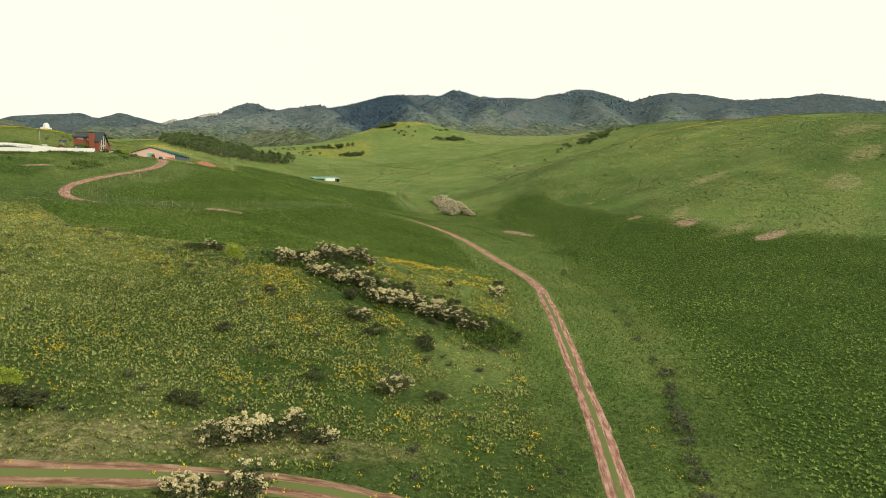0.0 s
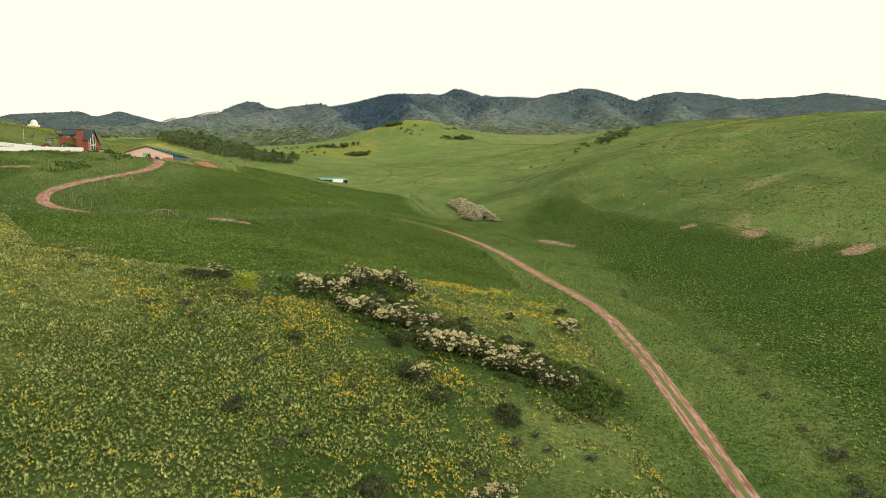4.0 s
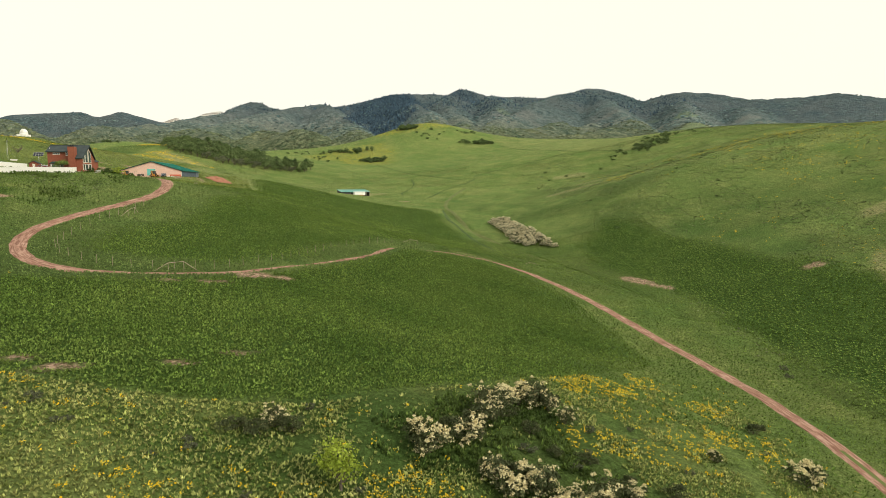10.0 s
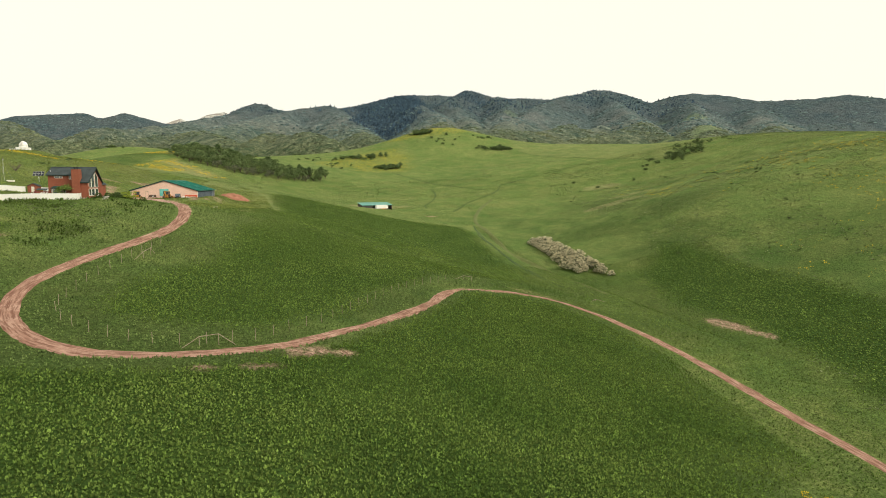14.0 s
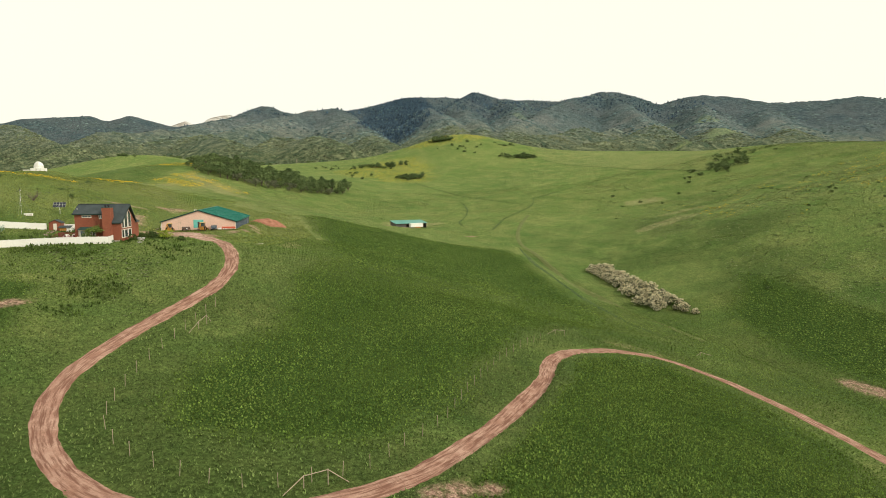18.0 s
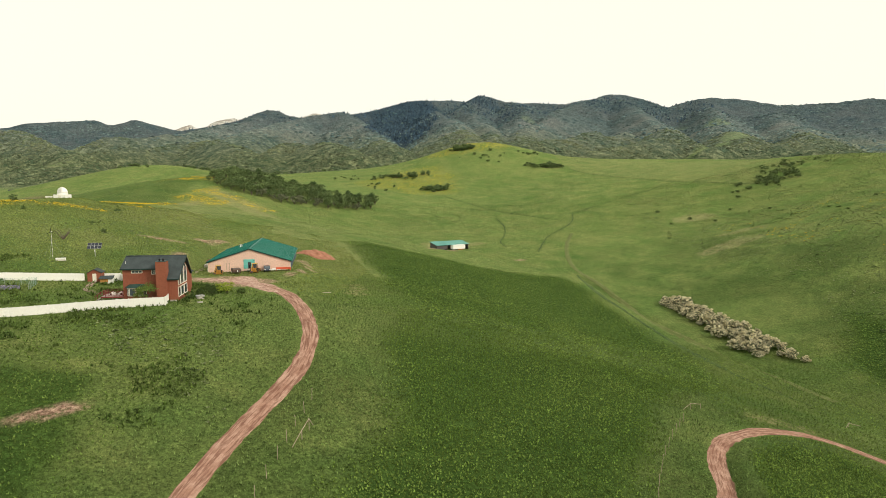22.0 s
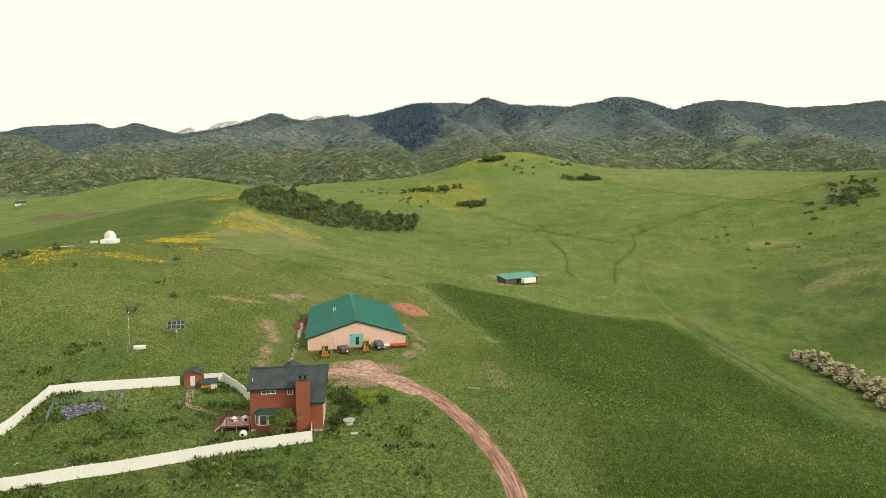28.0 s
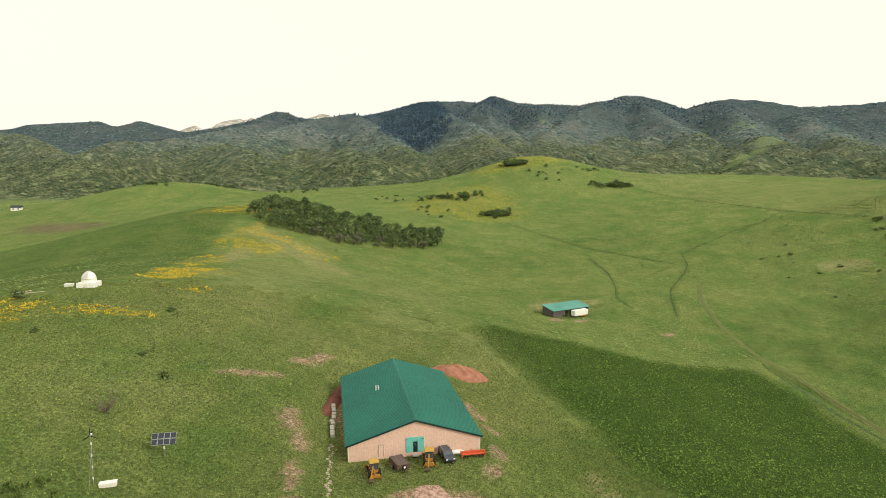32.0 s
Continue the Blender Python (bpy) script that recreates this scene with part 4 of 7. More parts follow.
# ---------------------------------------------------------------- the barn
def build_barn():
    W, L, E, P, D = 23.93, 37.6, 2.72, 6.5, 1.2
    barn = thing("barn", -170.2, 321.3, 13.0, 12.06, "large tan steel barn with a green metal gable roof", "barn")

    def ribs_front(y0, y1, side):
        """A gable wall of ribbed sheet: ribs stand out of the face on its outer side."""
        out, flat = (y0, y1) if side < 0 else (y1, y0)
        rim, x = [(0.0, out)], 0.3
        while x < W - 0.1:
            rim += [(x - 0.05, out), (x - 0.03, out + side * 0.008), (x + 0.03, out + side * 0.008), (x + 0.05, out)]
            if x < W / 2 < x + 0.3:
                rim.append((W / 2, out))
            x += 0.3
        rim += [(W, out), (W, flat), (W / 2, flat), (0.0, flat)]
        bm = bmesh.new()
        low = [bm.verts.new((x, y, -D)) for x, y in rim]
        top = [bm.verts.new((x, y, P - (P - E) * abs(x - W / 2) / (W / 2))) for x, y in rim]
        n = len(rim)
        for k in range(n):
            bm.faces.new((low[k], low[(k + 1) % n], top[(k + 1) % n], top[k]))
        bm.faces.new(low)
        return bm

    part("front_wall", ribs_front(0.0, 0.16, -1), barn_wall_mat, barn)
    part("back_wall", ribs_front(L - 0.16, L, 1), barn_wall_mat, barn)
    for name, x0, x1, rib in (("side_wall", 0.0, 0.16, -0.035), ("side_wall", W - 0.16, W, 0.035)):
        bm = boxes((x0, 0.165, -D, x1, L - 0.165, E))
        y = 0.5
        while y < L - 0.4:
            a = (x0 + rib, x0) if rib < 0 else (x1, x1 + rib)
            bmesh.ops.create_cube(bm, size=1, matrix=Matrix.Translation(((a[0] + a[1]) / 2, y, (E - D) / 2)) @ Matrix.Diagonal((0.035, 0.07, E + D, 1)))
            y += 0.3
        part(name, bm, barn_wall_mat if rib < 0 else side_mat, barn, "" if rib < 0 else "steel side wall painted blue-grey to hold its shade")
    rise = (P - E) / (W / 2)
    for side in (-1, 1):
        xe = W / 2 + side * (W / 2 + 0.45)
        ze = E - 0.45 * rise + 0.14
        n = Vector((side * rise, 0, 1)).normalized()
        outline, y = [(-0.35, 0.0)], -0.2
        while y < L + 0.25:
            outline += [(y - 0.04, 0.0), (y - 0.02, 0.04), (y + 0.02, 0.04), (y + 0.04, 0.0)]
            y += 0.61
        outline += [(L + 0.35, 0.0), (L + 0.35, -0.12), (-0.35, -0.12)]
        bm = bmesh.new()
        lo_, hi_ = [], []
        for yy, dz in outline:
            hi_.append(bm.verts.new(Vector((W / 2, yy, P + 0.14)) + n * dz))
            lo_.append(bm.verts.new(Vector((xe, yy, ze)) + n * dz))
        for k in range(len(outline)):
            j = (k + 1) % len(outline)
            bm.faces.new((hi_[k], hi_[j], lo_[j], lo_[k]))
        bm.faces.new(hi_)
        bm.faces.new(lo_)
        part("roof_slope", bm, barn_roof_mat, barn, "deep green ribbed metal roof slope")
        rake = slab([(W / 2, -0.39, P + 0.10), (xe, -0.39, ze - 0.04), (xe, -0.34, ze - 0.04), (W / 2, -0.34, P + 0.10)], 0.28)
        part("rake_trim", rake, trim_mat, barn, "dark gable trim")
        part("rake_trim", slab([(W / 2, L + 0.34, P + 0.10), (xe, L + 0.34, ze - 0.04), (xe, L + 0.39, ze - 0.04), (W / 2, L + 0.39, P + 0.10)], 0.28), trim_mat, barn)
        part("gutter", boxes((min(xe, xe + side * 0.12), -0.3, ze - 0.24, max(xe, xe + side * 0.12), L + 0.3, ze - 0.1)), barn_roof_mat, barn)
    part("ridge_cap", prism([(W / 2 - 0.3, P + 0.10), (W / 2, P + 0.21), (W / 2 + 0.3, P + 0.10)], "y", -0.36, L + 0.36), barn_roof_mat, barn)
    part("corner_trim", boxes((-0.06, -0.06, -D, 0.10, 0.10, E), bevel=0.01), cream_mat, barn)
    part("corner_trim", boxes((W - 0.10, -0.06, -D, W + 0.06, 0.10, E), bevel=0.01), cream_mat, barn)
    # the teal double door, and a dark panel for the unlit way in
    door = part("double_door", boxes((10.25, -0.10, 0.55, 11.55, -0.02, 3.35), (12.35, -0.10, 0.55, 13.5, -0.02, 3.35), (11.55, -0.10, 2.5, 12.35, -0.02, 3.35), bevel=0.012), teal_mat, barn, "faded teal double door")
    for x in (10.3, 10.86, 11.4, 12.42, 12.92, 13.36):
        part("door_batten", boxes((x, -0.13, 0.6, x + 0.09, -0.102, 3.3)), teal_mat, door)
    for x in (10.28, 13.15):
        part("door_hinge", boxes((x, -0.16, 2.9, x + 0.32, -0.135, 2.98)), dark_mat, door)
    entry = part("entry_door", boxes((11.57, -0.06, 0.55, 12.33, -0.01, 2.48)), dark_mat, barn, "dark panel standing for the open doorway")
    part("pane", boxes((11.75, -0.075, 1.6, 12.15, -0.062, 2.2)), glass_mat, entry)
    part("step", boxes((11.3, -1.0, 0.0, 12.6, -0.14, 0.28), bevel=0.03), concrete_mat, barn, "concrete doorstep")
    side = part("side_door", boxes((5.35, -0.07, 0.2, 6.15, -0.03, 2.3)), barn_wall_mat, barn, "plain tan side door")
    part("door_frame", boxes((5.28, -0.09, 0.2, 5.36, -0.02, 2.38), (6.14, -0.09, 0.2, 6.22, -0.02, 2.38), (5.28, -0.09, 2.3, 6.22, -0.02, 2.4)), wood_mat, side)
    for x, h in ((6.6, 0.95), (7.1, 0.75)):
        z = E + x * rise + 0.15
        vent = part("vent_pipe", rods(((x, 21, z - 0.1), (x, 21, z + h), 0.13), sides=10), white_mat, barn, "white roof vent pipe")
        part("vent_cap", rods(((x, 21, z + h), (x, 21, z + h + 0.1), 0.19), sides=10), steel_mat, vent)
    # end doors of the side wall
    part("side_panel", boxes((W + 0.04, 31.0, -0.1, W + 0.09, 34.6, 2.45)), side_mat, barn)
    return barn


barn = build_barn()


# ---------------------------------------------------------------- the house
def window(parent, x0, x1, z0, z1, y, panes=2, name="window"):
    """A framed window on a wall that faces -y."""
    f = 0.12
    w = part(name, boxes((x0, y - 0.08, z0, x1, y, z0 + f), (x0, y - 0.08, z1 - f, x1, y, z1), (x0, y - 0.08, z0 + f, x0 + f, y, z1 - f), (x1 - f, y - 0.08, z0 + f, x1, y, z1 - f)), cream_mat, parent, "cream-framed window")
    step = (x1 - x0 - 2 * f) / panes
    for k in range(panes):
        a = x0 + f + k * step
        part("pane", boxes((a + 0.02, y - 0.04, z0 + f, a + step - 0.02, y - 0.02, z1 - f)), glass_mat, w)
        if k:
            part("mullion", boxes((a - 0.035, y - 0.075, z0 + f, a + 0.035, y - 0.045, z1 - f)), cream_mat, w)
    return w


def build_house():
    house = thing("house", -167.6, 273.6, 14.15, 9.0, "two-storey red-brown house with dark shingle roof and brick chimney", "house")
    Y0, Y1, YB = -3.35, -4.7, 5.2           # front walls of the two halves, back wall
    RIDGE = 9.05
    # main walls
    part("front_wall", boxes((0, Y0, -1.2, 7.5, Y0 + 0.2, 6.9)), brick_mat, house)
    part("gable_front_wall", boxes((7.5, Y1, -1.2, 11.3, Y1 + 0.2, 4.9)), brick_mat, house)
    part("return_wall", boxes((7.5, Y1 + 0.21, -1.2, 7.7, Y0 - 0.01, 5.6)), brick_mat, house)
    part("back_wall", boxes((0, YB - 0.2, -1.2, 11.3, YB, 4.5)), brick_mat, house)
    part("end_wall", prism([(Y0 + 0.205, -1.2), (YB - 0.205, -1.2), (YB - 0.205, 4.6), (0.0, RIDGE - 0.15), (Y0 + 0.205, 6.85)], "x", 0.0, 0.2), brick_mat, house)
    gable = part("gable_wall", prism([(Y1 + 0.205, -1.2), (YB - 0.205, -1.2), (YB - 0.205, 4.55), (0.0, RIDGE - 0.15), (Y1 + 0.205, 4.95)], "x", 11.1, 11.3), brick_mat, house, "gable wall with tall pale-framed windows")
    # tall windows of the gable, following the roof
    for n, (a, b, z0, za, zb) in enumerate(((-4.2, -2.5, 0.6, 2.75, 2.75), (-2.3, -0.2, 0.6, 2.75, 2.75), (0.2, 2.3, 0.6, 2.75, 2.75), (-4.0, -2.5, 3.1, 4.9, 6.1), (-2.3, -0.2, 3.1, 6.3, 8.1), (0.2, 2.3, 3.1, 8.1, 6.3))):
        fr = part("gable_window", join(prism([(a, z0), (b, z0), (b, z0 + 0.14), (a, z0 + 0.14)], "x", 11.3, 11.39),
                                       prism([(a, za), (b, zb), (b, zb - 0.16), (a, za - 0.16)], "x", 11.3, 11.39),
                                       prism([(a, z0), (a + 0.14, z0), (a + 0.14, za), (a, za)], "x", 11.3, 11.392),
                                       prism([(b - 0.14, z0), (b, z0), (b, zb), (b - 0.14, zb)], "x", 11.3, 11.392)), cream_mat, house, "pale-framed gable window")
        part("pane", prism([(a + 0.14, z0 + 0.14), (b - 0.14, z0 + 0.14), (b - 0.14, zb - 0.2), (a + 0.14, za - 0.2)], "x", 11.303, 11.33), glass_mat, fr)
    part("belly_band", boxes((-0.03, Y0 - 0.035, 3.3, 7.0, Y0 - 0.002, 3.45)), brick_mat, house)
    # siding battens
    bm = bmesh.new()
    for k in range(24):
        x = 0.15 + k * 0.305
        bmesh.ops.create_cube(bm, size=1, matrix=Matrix.Translation((x, Y0 - 0.012, 3.1)) @ Matrix.Diagonal((0.035, 0.02, 7.5, 1)))
    for k in range(8):
        x = 9.65 + k * 0.3
        bmesh.ops.create_cube(bm, size=1, matrix=Matrix.Translation((x, Y1 - 0.012, 1.8)) @ Matrix.Diagonal((0.035, 0.02, 6.0, 1)))
    part("siding_battens", bm, brick_mat, house)
    # roofs
    part("dormer_roof", slab([(-0.35, 0.12, RIDGE + 0.06), (7.25, 0.12, RIDGE + 0.06), (7.25, Y0 - 0.5, 6.78), (-0.35, Y0 - 0.5, 6.78)], 0.16), shingle_mat, house, "low-sloped charcoal shingle roof")
    part("front_roof", slab([(7.26, 0.0, RIDGE + 0.08), (12.15, 0.0, RIDGE + 0.08), (11.65, Y1 - 0.35, 4.62), (7.26, Y1 - 0.35, 4.62)], 0.16), shingle_mat, house, "steep charcoal shingle roof")
    part("back_roof", slab([(-0.35, 0.0, RIDGE + 0.07), (12.15, 0.0, RIDGE + 0.07), (11.65, YB + 0.5, 4.35), (-0.35, YB + 0.5, 4.35)], 0.16), shingle_mat, house)
    part("ridge_cap", prism([(-0.16, RIDGE + 0.02), (0.0, RIDGE + 0.16), (0.16, RIDGE + 0.02)], "x", -0.36, 12.16), shingle_mat, house)
    part("fascia", boxes((-0.35, Y0 - 0.53, 6.50, 7.25, Y0 - 0.49, 6.76)), trim_mat, house)
    part("fascia", boxes((7.26, Y1 - 0.38, 4.34, 11.65, Y1 - 0.34, 4.60)), trim_mat, house)
    part("rake_trim", slab([(12.14, 0, RIDGE + 0.0), (12.20, 0, RIDGE + 0.0), (11.70, Y1 - 0.35, 4.55), (11.64, Y1 - 0.35, 4.55)], 0.24), trim_mat, house)
    part("rake_trim", slab([(-0.39, 0.1, RIDGE + 0.0), (-0.33, 0.1, RIDGE + 0.0), (-0.33, Y0 - 0.5, 6.72), (-0.39, Y0 - 0.5, 6.72)], 0.22), trim_mat, house)
    part("roof_pipe", rods(((0.35, -2.4, 7.3), (0.35, -2.4, 8.2), 0.05)), white_mat, house, "thin white vent pipe")
    # windows of the front
    window(house, 1.75, 4.0, 5.75, 6.4, Y0, 3)
    window(house, 5.75, 6.6, 5.45, 6.6, Y0, 2)
    # chimney
    ch = part("chimney", boxes((7.3, Y1 - 0.75, -1.2, 9.35, Y1 - 0.01, 8.35), (7.3, Y1 - 0.1, 4.9, 9.35, Y0 - 0.2, 8.35), bevel=0.02), brick_mat, house, "broad red-brown chimney")
    for z in (3.3, 7.6):
        part("chimney_band", boxes((7.25, Y1 - 0.79, z, 9.4, Y1 - 0.752, z + 0.13)), brick_mat, ch)
    part("chimney_cap", boxes((7.25, Y1 - 0.8, 8.35, 9.4, Y0 - 0.15, 8.45), bevel=0.03), trim_mat, ch, "dark chimney cap")
    for x in (7.95, 8.7):
        flue = part("flue", rods(((x, Y1 + 0.1, 8.45), (x, Y1 + 0.1, 8.85), 0.17), sides=12), black_mat, ch, "black flue pipe")
        part("flue_cap", rods(((x, Y1 + 0.1, 8.85), (x, Y1 + 0.1, 8.97), 0.27), sides=12), black_mat, flue)
    # bay window
    bay = part("bay_window", prism([(0.75, Y0), (1.35, Y0 - 0.75), (4.15, Y0 - 0.75), (4.75, Y0)], "z", -0.4, 2.75), brick_mat, house, "bay window with white frames")
    for a, b in (((0.75, Y0), (1.35, Y0 - 0.75)), ((1.35, Y0 - 0.75), (2.75, Y0 - 0.75)), ((2.75, Y0 - 0.75), (4.15, Y0 - 0.75)), ((4.15, Y0 - 0.75), (4.75, Y0))):
        d = Vector((b[0] - a[0], b[1] - a[1], 0))
        n = Vector((d.y, -d.x, 0)).normalized()
        ln, rot = d.length, Matrix.Translation((a[0], a[1], 0)) @ d.to_track_quat("X", "Z").to_matrix().to_4x4()
        fr = boxes((0.06, -0.05, 0.95, ln - 0.06, -0.002, 1.09), (0.06, -0.05, 2.5, ln - 0.06, -0.002, 2.64), (0.06, -0.05, 1.09, 0.2, -0.002, 2.5), (ln - 0.2, -0.05, 1.09, ln - 0.06, -0.002, 2.5))
        fr.transform(rot)
        f = part("bay_frame", fr, cream_mat, bay)
        pn = boxes((0.2, -0.022, 1.09, ln - 0.2, -0.004, 2.5))
        pn.transform(rot)
        part("pane", pn, glass_mat, bay)
    bm = bmesh.new()
    base = [bm.verts.new(p) for p in ((0.35, Y0 + 0.0, 2.75), (1.1, Y0 - 1.1, 2.75), (4.4, Y0 - 1.1, 2.75), (5.15, Y0, 2.75))]
    top = [bm.verts.new(p) for p in ((1.3, Y0, 3.45), (1.75, Y0 - 0.18, 3.45), (3.75, Y0 - 0.18, 3.45), (4.2, Y0, 3.45))]
    bm.faces.new(base)
    bm.faces.new(top)
    for k in range(4):
        bm.faces.new((base[k], base[(k + 1) % 4], top[(k + 1) % 4], top[k]))
    part("bay_roof", bm, bay_roof_mat, house, "dark green hipped bay roof")
    # wing behind, hipped
    part("wing_wall", boxes((1.2, YB + 0.01, -1.2, 9.6, YB + 7.4, 3.9)), brick_mat, house)
    bm = bmesh.new()
    lo = [bm.verts.new(p) for p in ((0.7, YB - 0.6, 3.85), (10.1, YB - 0.6, 3.85), (10.1, YB + 7.9, 3.85), (0.7, YB + 7.9, 3.85))]
    hi = [bm.verts.new((5.3, YB - 2.6, 7.7)), bm.verts.new((5.3, YB + 3.6, 7.7))]
    bm.faces.new(lo)
    bm.faces.new((lo[0], lo[1], hi[0]))
    bm.faces.new((lo[1], lo[2], hi[1], hi[0]))
    bm.faces.new((lo[2], lo[3], hi[1]))
    bm.faces.new((lo[3], lo[0], hi[0], hi[1]))
    part("wing_roof", bm, shingle_mat, house, "hipped shingle roof of the rear wing")
    part("foundation", boxes((-0.04, Y0 - 0.04, -1.3, 7.2, Y0 - 0.005, 0.12), (9.4, Y1 - 0.04, -1.3, 11.35, Y1 - 0.005, 0.12)), concrete_mat, house)
    return house


house = build_house()


def build_deck():
    deck = thing("deck", -167.6, 273.6, 14.15, 9.0, "raised grey timber deck with barn-red railing beside the house", "deck")
    x0, x1, y0, y1, z = -4.6, -0.1, -3.2, 0.6, 0.85
    k, x = 0, x0
    while x < x1 - 0.05:
        part("board", boxes((x, y0, z - 0.04, min(x + 0.145, x1), y1, z)), deck_mat, deck)
        x += 0.152
    part("rim", boxes((x0, y0 - 0.05, z - 0.3, x1, y0 - 0.005, z - 0.005), (x0 - 0.05, y0, z - 0.3, x0 - 0.005, y1, z - 0.005)), deck_red_mat, deck)
    for x in (x0 + 0.1, (x0 + x1) / 2, x1 - 0.2):
        for y in (y0 + 0.1, y1 - 0.1):
            part("pier", boxes((x, y - 0.06, -0.9, x + 0.12, y + 0.06, z - 0.05)), wood_mat, deck)
    def rail(a, b, n):
        a, b = Vector(a), Vector(b)
        bm = bmesh.new()
        rod(bm, a + Vector((0, 0, 1.0)), b + Vector((0, 0, 1.0)), 0.05, 6)
        rod(bm, a + Vector((0, 0, 0.15)), b + Vector((0, 0, 0.15)), 0.035, 6)
        r = part("rail", bm, deck_red_mat, deck)
        for i in range(n + 1):
            p = a.lerp(b, i / n)
            part("baluster", rods((p + Vector((0, 0, 0.15)), p + Vector((0, 0, 1.0)), 0.022), sides=4), deck_red_mat, r)
        for p in (a, b):
            part("post", boxes((p.x - 0.06, p.y - 0.06, p.z, p.x + 0.06, p.y + 0.06, p.z + 1.12), bevel=0.01), deck_red_mat, deck)
    rail((x0 + 0.9, y0 + 0.06, z), (x1 - 0.08, y0 + 0.06, z), 24)
    rail((x0 + 0.06, y1 - 0.06, z), (x1 - 0.08, y1 - 0.06, z), 26)
    rail((x0 + 0.06, y0 + 1.3, z), (x0 + 0.06, y1 - 0.06, z), 14)
    for i in range(4):
        part("stair_tread", boxes((x0 - 0.28 - 0.28 * i, y0 + 0.1, z - 0.22 * (i + 1), x0 - 0.28 * i, y0 + 1.25, z - 0.22 * (i + 1) + 0.05)), deck_mat, deck)
    for y in (y0 + 0.08, y0 + 1.27):
        part("stair_rail", rods(((x0, y, z + 0.95), (x0 - 1.2, y, z + 0.05), 0.05), ((x0 - 1.2, y, -0.3), (x0 - 1.2, y, z + 0.1), 0.05), ((x0, y, z), (x0, y, z + 1.0), 0.05), sides=6), deck_red_mat, deck)
    return deck


build_deck()


def house_point(x, y, z):
    return pose(-167.6, 273.6, 14.15, 0, 0, 9.0) @ Vector((x, y, z))


def dog_house(x, y, z, turn, s=1.0):
    dh = thing("dog_house", x, y, z, turn, "white igloo-shaped plastic dog house", "dog house", "dog houses")
    part("shell", dome_of(0.62 * s, 0.75 * s, 0.0), white_mat, dh, smooth=True)
    tun = bmesh.new()
    bmesh.ops.create_cone(tun, cap_ends=True, segments=16, radius1=0.30 * s, radius2=0.32 * s, depth=0.5 * s, matrix=Matrix.Translation((0, -0.52 * s, 0.26 * s)) @ Matrix.Rotation(radians(90), 4, "X"))
    bmesh.ops.bisect_plane(tun, geom=tun.verts[:] + tun.edges[:] + tun.faces[:], plane_co=(0, 0, 0), plane_no=(0, 0, 1), clear_inner=True)
    part("entrance", tun, white_mat, dh, smooth=False)
    # a dark disc stands for the unlit inside
    hole = bmesh.new()
    bmesh.ops.create_circle(hole, cap_ends=True, segments=14, radius=0.23 * s, matrix=Matrix.Translation((0, -0.775 * s, 0.27 * s)) @ Matrix.Rotation(radians(90), 4, "X"))
    ext = bmesh.ops.extrude_face_region(hole, geom=hole.faces[:])
    for v in [g for g in ext["geom"] if isinstance(g, bmesh.types.BMVert)]:
        v.co.y += 0.02
    part("doorway", hole, dark_mat, dh)
    return dh


for _x, _y, _z, _t in ((-2.9, -1.2, 0.85, -20), (-1.3, -1.0, 0.85, 15)):
    _p = house_point(_x, _y, _z)
    dog_house(_p.x, _p.y, _p.z, 12.5 + _t)
_p = house_point(-1.0, -4.4, 0)
dog_house(_p.x, _p.y, on(_p.x, _p.y) - 0.03, 10)


# ---------------------------------------------------------------- white fence
def vinyl_fence(points, label):
    fence = thing("fence", points[0][0], points[0][1], 0, 0, label, "fence", "white fences")
    ox, oy = points[0]
    for (xa, ya), (xb, yb) in zip(points, points[1:]):
        n = max(1, round(math.hypot(xb - xa, yb - ya) / 2.4))
        turn = math.atan2(yb - ya, xb - xa)
        for k in range(n):
            a, b = k / n, (k + 1) / n
            x0, y0, x1, y1 = xa + (xb - xa) * a, ya + (yb - ya) * a, xa + (xb - xa) * b, ya + (yb - ya) * b
            z0, z1 = on(x0, y0), on(x1, y1)
            d = math.hypot(x1 - x0, y1 - y0)
            bm = bmesh.new()
            rim = []
            for i in range(15):
                rim += [(i / 15, -0.022), ((i + 0.86) / 15, -0.022), ((i + 0.93) / 15, -0.008)]
            rim += [(1.0, -0.022), (1.0, 0.022), (0.0, 0.022)]
            low = [bm.verts.new((d * s, yy, z0 + (z1 - z0) * s - 0.12)) for s, yy in rim]
            top = [bm.verts.new((d * s, yy, z0 + (z1 - z0) * s + 1.70)) for s, yy in rim]
            for i in range(len(rim)):
                j = (i + 1) % len(rim)
                bm.faces.new((low[i], low[j], top[j], top[i]))
            bm.faces.new(low)
            bm.faces.new(top)
            bm.transform(Matrix.Translation((x0 - ox, y0 - oy, 0)) @ Matrix.Rotation(turn, 4, "Z"))
            panel = part("panel", bm, white_mat, fence)
            for h0, h1 in ((0.02, 0.16), (1.64, 1.78)):
                bm = slab([(0, -0.045, z0 + h1), (d, -0.045, z1 + h1), (d, 0.045, z1 + h1), (0, 0.045, z0 + h1)], h1 - h0)
                bm.transform(Matrix.Translation((x0 - ox, y0 - oy, 0)) @ Matrix.Rotation(turn, 4, "Z"))
                part("rail", bm, white_mat, panel)
            post = boxes((-0.065, -0.065, z0 - 0.3, 0.065, 0.065, z0 + 1.86))
            top = [v for v in post.verts if v.co.z > z0 + 1]
            cap = bmesh.ops.create_cone(post, cap_ends=True, segments=4, radius1=0.11, radius2=0.01, depth=0.08, matrix=Matrix.Translation((0, 0, z0 + 1.9)) @ Matrix.Rotation(radians(45), 4, "Z"))
            post.transform(Matrix.Translation((x0 - ox, y0 - oy, 0)) @ Matrix.Rotation(turn, 4, "Z"))
